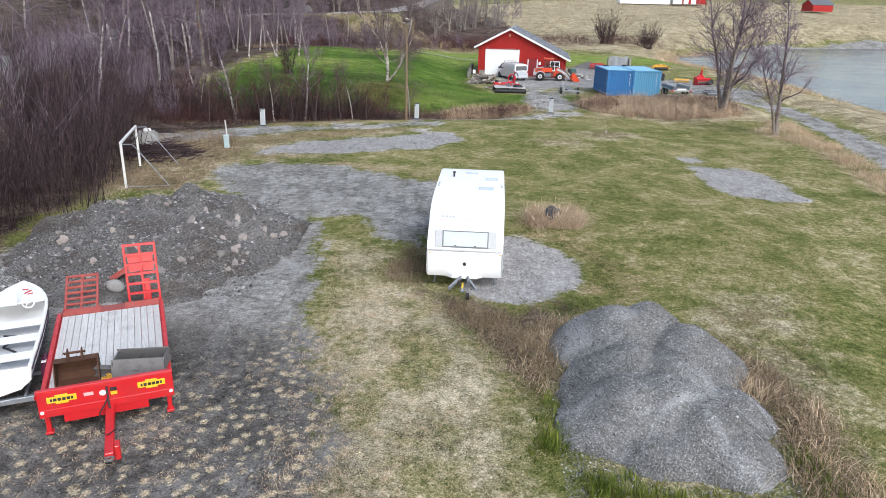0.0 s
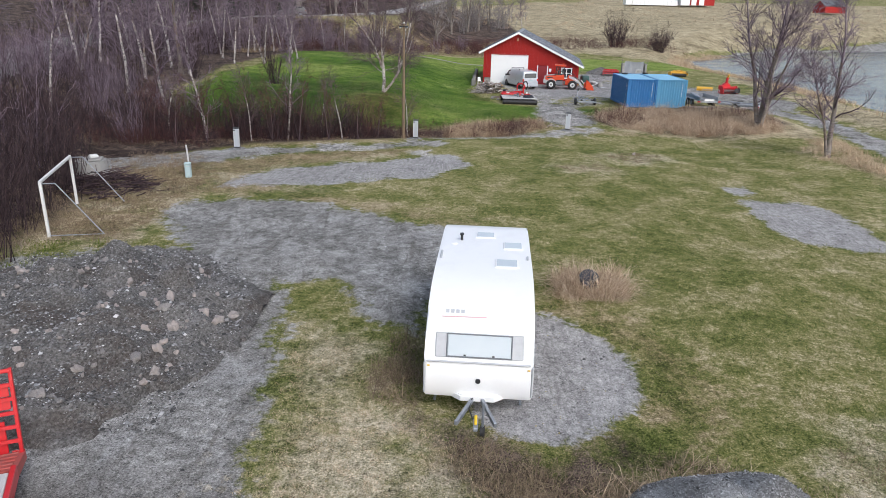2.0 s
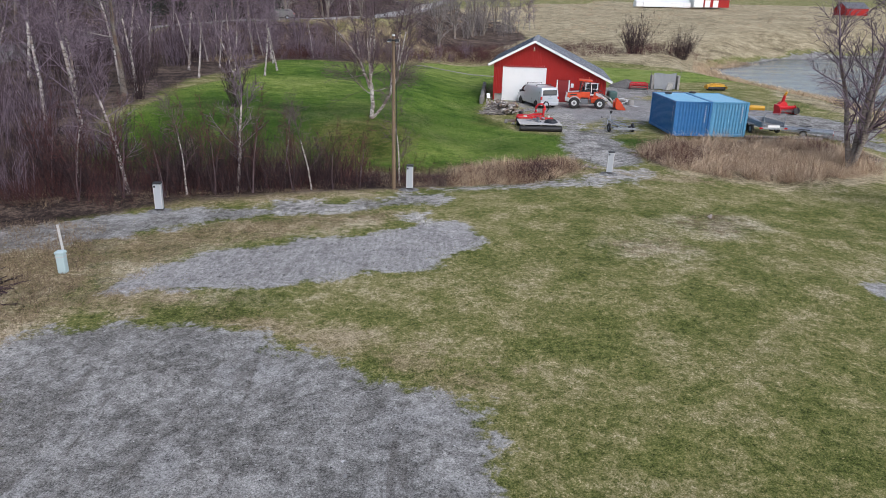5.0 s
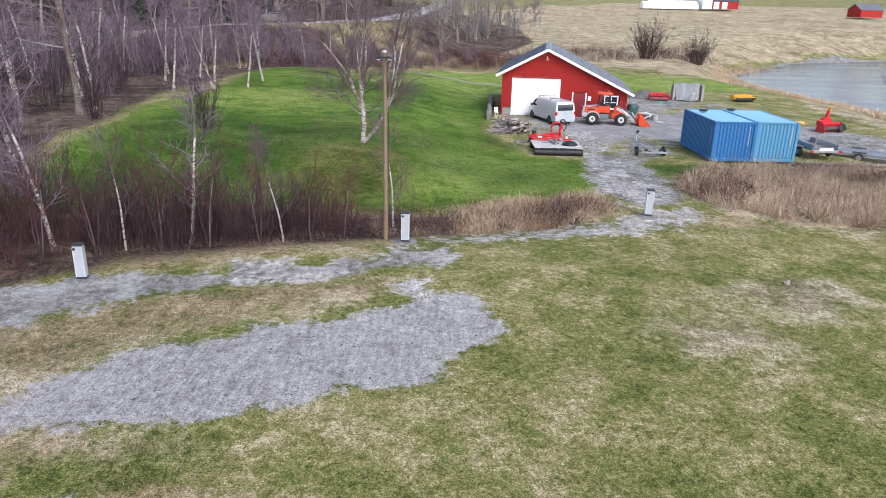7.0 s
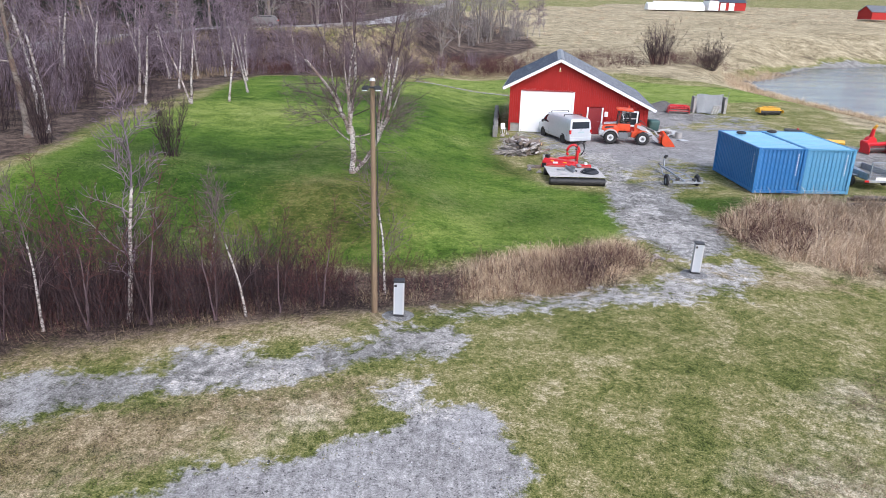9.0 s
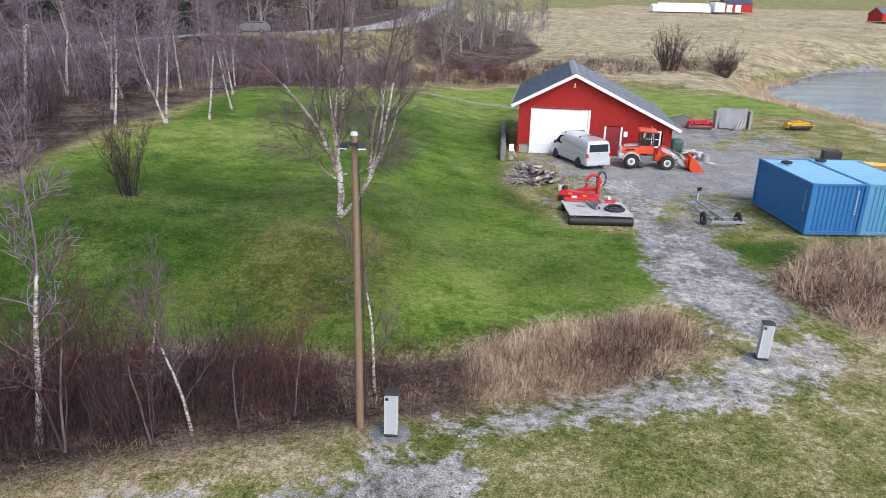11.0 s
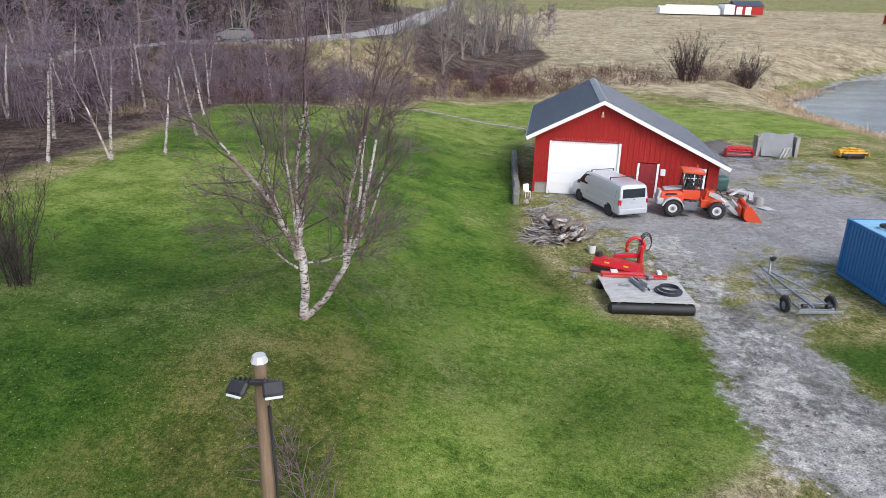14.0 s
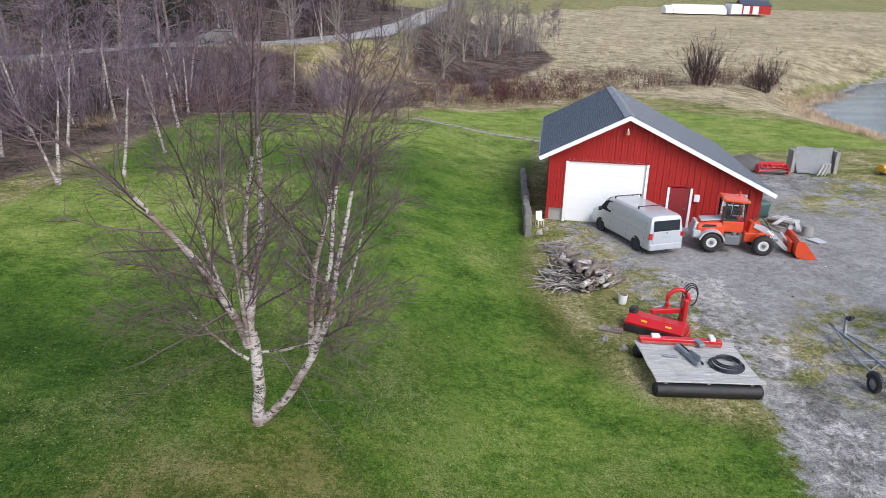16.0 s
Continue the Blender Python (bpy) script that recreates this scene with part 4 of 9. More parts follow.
def blade_field(name, label, rng, xy, tall, wide, mat, droop=0.6, base=None, category="grass", per=1):
    """Bent blades of grass, one triangle fan each, as one stuff object."""
    n = len(xy)
    z = height(xy[:, 0], xy[:, 1]) if base is None else base
    a = rng.uniform(0, math.tau, n)
    k = n // per
    f = np.repeat(rng.uniform(0, math.tau, k), per)[:n] + rng.normal(0, 0.9 if per > 1 else 3, n)
    hh = tall * rng.uniform(0.5, 1.25, n) * np.repeat(rng.uniform(0.45, 1.25, k), per)[:n]
    w = wide * rng.uniform(0.6, 1.3, n)
    root = np.stack([xy[:, 0], xy[:, 1], z - 0.01], -1)
    side = np.stack([np.cos(a), np.sin(a), np.zeros(n)], -1) * w[:, None] * 0.5
    out = np.stack([np.cos(f), np.sin(f), np.zeros(n)], -1)
    lean = droop * rng.uniform(0.1, 1.2, n)
    mid = root + out * (hh * lean * 0.42)[:, None] + np.array([0, 0, 1.0]) * (hh * (0.66 - 0.16 * lean))[:, None]
    tip = root + out * (hh * lean)[:, None] + np.array([0, 0, 1.0]) * (hh * np.maximum(1.05 - 0.52 * lean, 0.06))[:, None]
    v = np.stack([root - side, root + side, mid + side * 0.7, mid - side * 0.7, tip], 1).reshape(-1, 3)
    b = np.arange(n)[:, None] * 5
    f3 = np.concatenate([b + [0, 1, 2], b + [0, 2, 3], b + [3, 2, 4]], 1).reshape(-1, 3)
    return tagged(soup(name, v, f3, mat), label, category, kind="stuff")


def short_grass(name, label, rng, xy, tall, wide, mat):
    """Short blades, one leaning triangle each."""
    n = len(xy)
    z = height(xy[:, 0], xy[:, 1])
    a = rng.uniform(0, math.tau, n)
    hh, w = tall * rng.uniform(0.4, 1.3, n), wide * rng.uniform(0.6, 1.4, n)
    root = np.stack([xy[:, 0], xy[:, 1], z - 0.01], -1)
    side = np.stack([np.cos(a), np.sin(a), np.zeros(n)], -1) * w[:, None] * 0.5
    tip = root + np.stack([rng.normal(0, 0.55, n) * hh, rng.normal(0, 0.55, n) * hh, hh], -1)
    v = np.stack([root - side, root + side, tip], 1).reshape(-1, 3)
    return tagged(soup(name, v, np.arange(n * 3).reshape(-1, 3), mat), label, "grass", kind="stuff")


def tussock_points(rng, centres, per, radius):
    c = np.repeat(centres, per, 0)
    a, q = rng.uniform(0, math.tau, len(c)), radius * np.sqrt(rng.uniform(0, 1, len(c)))
    return c + np.stack([q * np.cos(a), q * np.sin(a)], -1)

# ---- the red garage ----
def gable(x, left, ridge, right):
    """Height of a roof line over x, from (x, z) of its left eave, ridge and right eave."""
    return float(np.interp(x, [left[0], ridge[0], right[0]], [left[1], ridge[1], right[1]]))


def garage():
    g0, front, back = 0.35, 84.4, 96.5
    g = thing("garage", "red board-clad garage with a slate-grey gable roof and white trim", "garage", Matrix.Translation((2.4, 84.0, 0)) @ pose(0, 0, 0, 0, 0, -7) @ Matrix.Translation((-2.4, -84.0, 0)))
    eL, rd, eR = (1.92, 3.66), (6.02, 5.80), (13.12, 2.45)
    xl, xr = 2.4, 12.65
    roof = lambda x: gable(x, eL, rd, eR)
    openings = [(3.36, 7.08, 0.0, 3.42), (8.32, 9.28, 0.3, 2.36), (10.85, 11.92, 1.22, 2.19)]
    wall = part("wall", box(((xl + xr) / 2, front + 0.2, g0 + 0.33), (xr - xl, 0.18, 0.75)), M_CONCRETE, g, "pale concrete foundation wall")
    bm = bmesh.new()
    for x, w in ((xl + 0.07, 0.14), (xr - 0.07, 0.14)):
        box((x, (front + back) / 2, (0.35 + roof(x)) / 2), (w, back - front - 0.1, roof(x) - 0.45), bm=bm)
    box(((xl + xr) / 2, back - 0.07, 1.3), (xr - xl, 0.14, 2.0), bm=bm)
    part("side_wall", bm, M_CLAD, g, "red painted boards")
    bm = bmesh.new()
    for pr in ([(xl, 0.9), (xl, roof(xl) - 0.12), (rd[0], rd[1] - 0.14), (xr, roof(xr) - 0.12), (xr, 0.9)],):
        a = [bm.verts.new((x, back, z)) for x, z in pr]
        b = [bm.verts.new((x, back - 0.12, z)) for x, z in pr]
        bm.faces.new(a), bm.faces.new(b)
        for i in range(5):
            bm.faces.new((a[i], a[(i + 1) % 5], b[(i + 1) % 5], b[i]))
    part("rear_wall", bm, M_CLAD, g, "red painted boards")
    # upright boards of the front, each cut round the openings
    w = 0.148
    k = int((xr - xl) / w)
    for i in range(k):
        x0 = xl + i * (xr - xl) / k
        x1 = x0 + (xr - xl) / k - 0.012
        xm = (x0 + x1) / 2
        cuts = [(a[2], a[3]) for a in openings if a[0] - 0.10 < xm < a[1] + 0.10]
        z0 = 1.0 if xm < 3.4 else 0.45
        spans, lo = [], z0
        for c0, c1 in cuts:
            if c0 - 0.1 > lo:
                spans.append((lo, c0 - 0.1))
            lo = c1 + 0.08
        spans.append((lo, roof(xm) - 0.13))
        for a, b in spans:
            bm = bmesh.new()
            t0, t1 = (roof(x0) - 0.13, roof(x1) - 0.13) if b > roof(xm) - 0.2 else (b, b)
            dy = 0.0 if i % 2 else 0.024
            vs = [bm.verts.new(p) for p in ((x0, front + dy, a), (x1, front + dy, a), (x1, front + dy, t1), (x0, front + dy, t0), (x0, front + 0.12, a), (x1, front + 0.12, a), (x1, front + 0.12, t1), (x0, front + 0.12, t0))]
            for f in ((0, 1, 2, 3), (4, 5, 6, 7), (0, 1, 5, 4), (1, 2, 6, 5), (2, 3, 7, 6), (3, 0, 4, 7)):
                bm.faces.new([vs[j] for j in f])
            part("board", bm, M_CLAD, g)
    # sectional door
    door = part("garage_door", box((5.22, front + 0.10, g0 + 1.70), (3.74, 0.05, 3.06)), M_WHITE, g, "white sectional garage door")
    for i in range(5):
        part("panel", box((5.22, front + 0.07, g0 + 0.31 + i * 0.612), (3.70, 0.03, 0.60), 0.008), M_WHITE, door)
    for x in (3.29, 7.15):
        part("trim_board", box((x, front - 0.012, g0 + 1.54), (0.13, 0.03, 3.10), 0.004), M_WHITE, g)
    part("trim_board", box((5.22, front - 0.010, 3.46), (3.99, 0.028, 0.07), 0.004), M_RED_DOOR, g)
    # side door
    d = part("door", box((8.80, front + 0.05, 1.38), (0.94, 0.05, 2.0), 0.006), M_RED_DOOR, g, "dark red plank door")
    for i in range(6):
        part("plank", box((8.43 + i * 0.148, front + 0.018, 1.38), (0.138, 0.02, 1.92), 0.004), M_RED_DOOR, d)
    part("handle", rod((9.16, front - 0.02, 1.37), (9.04, front - 0.02, 1.37), 0.014), M_GALV, d)
    for x in (8.26, 9.34):
        part("trim_board", box((x, front - 0.012, 1.38), (0.12, 0.03, 2.06), 0.004), M_WHITE, g)
    part("door_step", box((8.80, front - 0.35, 0.38), (1.3, 0.6, 0.12), 0.02), M_CONCRETE, g)
    # window
    win = part("window", box((11.38, front + 0.06, 1.70), (1.02, 0.02, 0.94)), M_GLASS, g)
    for x in (10.86, 11.90):
        part("frame", box((x, front - 0.014, 1.70), (0.11, 0.04, 1.12), 0.004), M_WHITE, win)
    for z in (1.19, 2.21):
        part("frame", box((11.38, front - 0.010, z), (1.16, 0.04, 0.11), 0.004), M_WHITE, win)
    part("glazing_bar", box((11.38, front + 0.03, 1.70), (0.06, 0.03, 0.94)), M_WHITE, win)
    part("glazing_bar", box((11.38, front + 0.026, 1.70), (0.94, 0.03, 0.04)), M_WHITE, win)
    part("letter_box", box((9.62, front - 0.05, 1.95), (0.26, 0.1, 0.36), 0.015), M_WHITE, g)
    lamp = part("wall_lamp", rod((6.0, front - 0.02, 5.0), (6.0, front - 0.3, 5.05), 0.03), M_WHITE, g)
    part("shade", rod((6.0, front - 0.26, 4.9), (6.0, front - 0.26, 5.08), 0.10, 0.05, 14), M_LOG_END, lamp)
    part("bulb", rod((6.0, front - 0.26, 5.08), (6.0, front - 0.26, 5.2), 0.035, 0.02), M_WHITE, lamp)
    # roof: two slopes of ribbed sheet
    y0, y1 = front - 0.42, back + 0.35
    for nm, a, b in (("left", eL, rd), ("right", eR, rd)):
        bm = bmesh.new()
        n = 40
        dx, dz = b[0] - a[0], b[1] - a[1]
        ln = math.hypot(dx, dz)
        up = Vector((-dz, 0, dx)).normalized() * (1 if dx > 0 else -1)
        line = []
        for i in range(n):
            ya, yb = y0 + (y1 - y0) * i / n, y0 + (y1 - y0) * (i + 1) / n
            line += [(ya, 0.03), (yb - 0.07, 0.03), (yb - 0.055, 0.052), (yb - 0.015, 0.052)]
        line.append((y1, 0.03))
        rows = [[bm.verts.new(Vector((p[0], yy, p[1])) + up * (hh + o)) for p, o in ((a, 0), (b, 0), (b, -0.05), (a, -0.05))] for yy, hh in line]
        for p, q in zip(rows, rows[1:]):
            for k in range(4):
                bm.faces.new((p[k], p[(k + 1) % 4], q[(k + 1) % 4], q[k]))
        bm.faces.new(rows[0]), bm.faces.new(rows[-1])
        part("roof", bm, M_ROOF, g, "slate-grey ribbed roof sheets")
        c = Vector(((a[0] + b[0]) / 2, 0, (a[1] + b[1]) / 2))
        ang = -math.degrees(math.atan2(dz, dx))
        for yy in (y0 - 0.012, y1 + 0.012):
            part("barge_board", box((c.x, yy, c.z - 0.09), (ln + 0.05, 0.03, 0.20), 0.004, (0, ang, 0)), M_WHITE, g)
    part("ridge_cap", prism([(y0 - 0.03, 0), (y1 + 0.03, 0), (y1 + 0.03, 0.01), (y0 - 0.03, 0.01)], rd[0] - 0.02, rd[0] + 0.02), M_ROOF_CAP, g)
    for s in (-1, 1):
        part("ridge_flashing", box((rd[0] + s * 0.13, (y0 + y1) / 2, rd[1] + 0.0), (0.30, y1 - y0 + 0.06, 0.02), 0, (0, s * 26.5, 0)), M_ROOF_CAP, g)
    for a in (eL, eR):
        part("gutter", rod((a[0] + (-0.05 if a is eL else 0.05), y0, a[1] - 0.06), (a[0] + (-0.05 if a is eL else 0.05), y1, a[1] - 0.06), 0.06), M_ROOF_CAP, g)
    return g


garage()
# retaining wall between the lawn and the garage
rw = thing("retaining_wall", "low mossy concrete retaining wall beside the garage", "wall", kind="structure")
for i in range(7):
    part("block", box((1.35 + 0.05 * (i % 2) + i * 0.09, 82.2 + i * 1.6, 0.50 + 0.03 * i), (0.34, 1.58, 1.0), 0.06, (0, 0, -3)), M_OLD_CONCRETE, rw)

# ---- blue shipping containers ----
def corrugated(length, hh, depth=0.036, pitch=0.21, flip=1):
    """A wall along x from 0, corrugated towards -y * flip."""
    prof, x = [], 0.0
    while x < length - 0.01:
        for u, d in ((0, 0), (0.38, 0), (0.5, 1), (0.88, 1)):
            if x + u * pitch < length:
                prof.append((x + u * pitch, d * depth * flip))
        x += pitch
    prof.append((length, 0))
    bm = bmesh.new()
    lo = [bm.verts.new((a, b, 0)) for a, b in prof]
    hi = [bm.verts.new((a, b, hh)) for a, b in prof]
    li = [bm.verts.new((a, 0.06 * flip, 0)) for a, b in prof]
    hi2 = [bm.verts.new((a, 0.06 * flip, hh)) for a, b in prof]
    for i in range(len(prof) - 1):
        bm.faces.new((lo[i], lo[i + 1], hi[i + 1], hi[i]))
        bm.faces.new((li[i], li[i + 1], hi2[i + 1], hi2[i]))
    return bm


def container(name, label, m, wall_mat, roof_mat):
    c = thing(name, label, "container", m, "shipping containers")
    L, W, H = 5.4, 2.54, 2.38
    for x in (-W / 2 + 0.08, W / 2 - 0.08):
        for y in (0.08, L - 0.08):
            part("corner_post", box((x, y, H / 2), (0.16, 0.16, H - 0.01), 0.012), wall_mat, c)
            for z in (0.06, H - 0.06):
                part("corner_casting", box((x, y, z), (0.175, 0.175, 0.12), 0.02), wall_mat, c)
    for z, t in ((0.09, 0.16), (H - 0.06, 0.10)):
        for x in (-W / 2 + 0.05, W / 2 - 0.05):
            part("rail", box((x, L / 2, z), (0.08, L - 0.3, t), 0.01), wall_mat, c)
        for y in (0.05, L - 0.05):
            part("rail", box((0, y, z), (W - 0.3, 0.08, t), 0.01), wall_mat, c)
    hh = H - 0.26
    for y, rz in ((0.05, 0), (L - 0.05, 180)):
        o = part("end_wall", corrugated(W - 0.30, hh), wall_mat, c)
        o.matrix_basis = pose((-1 if rz == 0 else 1) * (W / 2 - 0.15), y, 0.15, 0, 0, rz)
    for x, rz in ((-W / 2 + 0.05, -90), (W / 2 - 0.05, 90)):
        o = part("side_wall", corrugated(L - 0.30, hh, flip=1), wall_mat, c)
        o.matrix_basis = pose(x, (L - 0.15) if rz == -90 else 0.15, 0.15, 0, 0, rz)
    bm = corrugated(L - 0.2, W - 0.16, 0.02, 0.42)
    o = part("roof", bm, roof_mat, c, "sun-bleached corrugated roof")
    o.matrix_basis = Matrix.Translation((W / 2 - 0.08, 0.1, H - 0.035)) @ Matrix(((0, 0, -1, 0), (1, 0, 0, 0), (0, -1, 0, 0), (0, 0, 0, 1)))
    part("floor", box((0, L / 2, 0.16), (W - 0.2, L - 0.2, 0.06)), M_STEEL_OLD, c)
    # stencilled codes as plain bars
    for i in range(9):
        part("code_bar", box((W / 2 - 0.42, 0.006, 2.05 - i * 0.13), (0.055, 0.012, 0.065)), M_WHITE_GRUBBY, c)
    for i in range(8):
        part("code_bar", box((-W / 2 + 0.006, 0.45, 1.95 - i * 0.13), (0.012, 0.05, 0.06)), M_WHITE_GRUBBY, c)
    return c


CZ = 0.42
container("shipping_container", "blue steel shipping container, scuffed and slightly faded", pose(15.45, 67.0, CZ, 0, 0, 2.5), M_BLUE, M_BLUE_ROOF)
container("shipping_container", "pale faded blue steel shipping container beside its twin", pose(18.0, 67.12, CZ + 0.006, 0, 0, 2.5), M_BLUE_PALE, M_BLUE_ROOF)
for x, y in ((14.75, 71.0), (16.75, 71.7)):
    o = thing("tyre", "black rubber tyre lying on the container roof", "tyre", pose(x, y, CZ + 2.42))
    part("carcass", ringbar((0, 0, 0.06), 0.20, 0.075, "z", 20, 8, squash=0.8), M_RUBBER, o, smooth=60)

# ---- the white caravan ----
def caravan():
    c = thing("caravan", "white touring caravan with a grey-framed front window", "caravan", pose(0.55, 22.55, ground(0.55, 22.5) - 0.02, 0, 0, -3.1))
    W, f, r = 2.3, -3.0, 3.05
    prof = [(f + 0.05, 0.42), (f - 0.02, 0.55), (f - 0.03, 0.95), (f + 0.02, 1.28), (f + 0.08, 1.33), (f + 0.30, 1.80), (f + 0.42, 1.96), (f + 0.75, 2.13), (f + 1.35, 2.33), (f + 1.9, 2.43), (f + 2.6, 2.47), (r - 0.6, 2.47), (r - 0.18, 2.42), (r - 0.04, 2.28), (r, 1.9), (r, 0.55), (r - 0.08, 0.42)]
    part("body", prism(prof, -W / 2, W / 2, None, 0.07, 3), M_WHITE, c, smooth=40)
    # front window in a grey surround
    ang = math.degrees(math.atan2(1.80 - 1.33, 0.22))
    u = Vector((0, math.cos(radians(ang)), math.sin(radians(ang))))
    o = Vector((0, f + 0.19, 1.565)) + Vector((0, -u.z, u.y)) * 0.012
    part("window_surround", box(o, (1.86, 0.52, 0.03), 0.02, (ang, 0, 0)), M_GREY_TRIM, c, "grey front panel")
    win = part("window", box(o + Vector((0, -u.z, u.y)) * 0.02, (1.34, 0.47, 0.03), 0.02, (ang, 0, 0)), M_ACRYLIC, c, "acrylic window, pale with painted-in sky reflection")
    for s in (-1, 1):
        part("frame", box(o + u * (s * 0.235) + Vector((0, -u.z, u.y)) * 0.026, (1.40, 0.026, 0.03), 0.008, (ang, 0, 0)), M_STEEL_LIGHT, win)
        part("frame", box(o + Vector((s * 0.68, 0, 0)) + Vector((0, -u.z, u.y)) * 0.026, (0.026, 0.5, 0.03), 0.008, (ang, 0, 0)), M_STEEL_LIGHT, win)
        part("catch", box(o + u * -0.2 + Vector((s * 0.3, 0, 0)) + Vector((0, -u.z, u.y)) * 0.045, (0.05, 0.03, 0.02), 0.005, (ang, 0, 0)), M_BLACK, win)
    part("locker_seam", box((0, f - 0.005, 1.27), (2.2, 0.05, 0.035), 0.012), M_GREY_TRIM, c)
    for s in (-1, 1):
        part("corner_trim", box((s * 1.135, f + 0.0, 0.88), (0.05, 0.1, 0.72), 0.02), M_GREY_TRIM, c)
        part("marker_lamp", box((s * 1.05, f - 0.04, 1.18), (0.06, 0.02, 0.03), 0.006), M_SIGN_YELLOW, c)
    part("locker_lock", rod((0, f - 0.02, 0.86), (0, f - 0.05, 0.86), 0.055, n=14), M_BLACK, c)
    # maker's mark as plain bars, and a thin swoosh
    for i in range(4):
        part("badge_bar", box((-0.72 + i * 0.11, f + 0.70, 2.115), (0.075, 0.085, 0.01), 0, (27, 0, 0)), M_GREY_TRIM, c)
    part("stripe", box((-0.35, f + 0.575, 2.048), (0.95, 0.02, 0.008), 0, (27, 0, 2)), M_LABEL_PINK, c)
    # roof gear
    for x, y, sx, sy in ((0.0, 1.85, 0.52, 0.44), (0.72, 1.05, 0.5, 0.5), (0.55, -0.25, 0.56, 0.52)):
        h = part("roof_hatch", box((x, y, 2.475), (sx, sy, 0.05), 0.02, seg=2), M_WHITE, c)
        part("dome", box((x, y, 2.502), (sx * 0.86, sy * 0.86, 0.016), 0.006), M_ACRYLIC, h)
    fl = part("flue", rod((-0.62, 1.42, 2.46), (-0.62, 1.42, 2.62), 0.035), M_BLACK, c)
    part("cap", rod((-0.62, 1.42, 2.62), (-0.62, 1.42, 2.66), 0.055), M_BLACK, fl)
    part("vent", rod((-0.80, 1.12, 2.46), (-0.80, 1.12, 2.49), 0.10, 0.08, 14), M_WHITE, c)
    for s, y in ((-1, 0.2), (1, 0.15)):
        part("roof_bracket", box((s * 1.06, y, 2.50), (0.06, 0.5 if s < 0 else 0.22, 0.05), 0.02), M_GREY_TRIM, c)
    for s in (-1, 1):
        for y, ln in ((-1.6, 1.0), (0.9, 0.9), (2.2, 0.5)):
            part("side_window", box((s * (W / 2 + 0.004), y, 1.55), (0.03, ln, 0.55), 0.012), M_GLASS, c)
        part("awning_rail", rod((s * (W / 2 - 0.02), -1.0, 2.40), (s * (W / 2 - 0.02), 2.8, 2.42), 0.018, n=6), M_GREY_TRIM, c)
        wheel(c, (s * 1.02, 0.35, 0.31), 0.31, 0.18, M_GALV)
        part("wheel_arch", box((s * 1.145, 0.35, 0.56), (0.03, 0.9, 0.2), 0.02), M_GREY_TRIM, c)
        for y in (f + 0.5, r - 0.4):
            part("steady", rod((s * 0.9, y, 0.45), (s * 0.95, y, 0.02), 0.03, n=6), M_GALV, c)
    # towing gear: A-frame, nose fairing, coupling and jockey wheel
    part("nose_fairing", plate([(-0.62, f + 0.1), (0.62, f + 0.1), (0.36, f - 0.12), (-0.36, f - 0.12)], 0.42, 0.56, None, 0.03), M_WHITE, c)
    for s in (-1, 1):
        part("draw_bar", box((s * 0.22, f - 0.45, 0.44), (0.07, 1.15, 0.10), 0.008, (0, 0, s * 18)), M_GALV, c)
    part("coupling", box((0, f - 1.08, 0.48), (0.10, 0.36, 0.09), 0.02), M_GALV, c)
    part("coupling_handle", box((0, f - 1.02, 0.56), (0.06, 0.26, 0.06), 0.02, (12, 0, 0)), M_SIGN_YELLOW, c, "yellow coupling handle")
    j = part("jockey_wheel", rod((0.14, f - 0.72, 0.18), (0.14, f - 0.72, 0.75), 0.028), M_GALV, c)
    part("tyre", rod((0.09, f - 0.72, 0.11), (0.19, f - 0.72, 0.11), 0.11, n=16), M_RUBBER, j)
    part("gas_hose", pipe([(-0.1, f - 0.1, 0.5), (-0.16, f - 0.4, 0.42), (-0.05, f - 0.8, 0.4), (0.0, f - 1.1, 0.43)], 0.014), M_BLACK, c)
    return c


caravan()

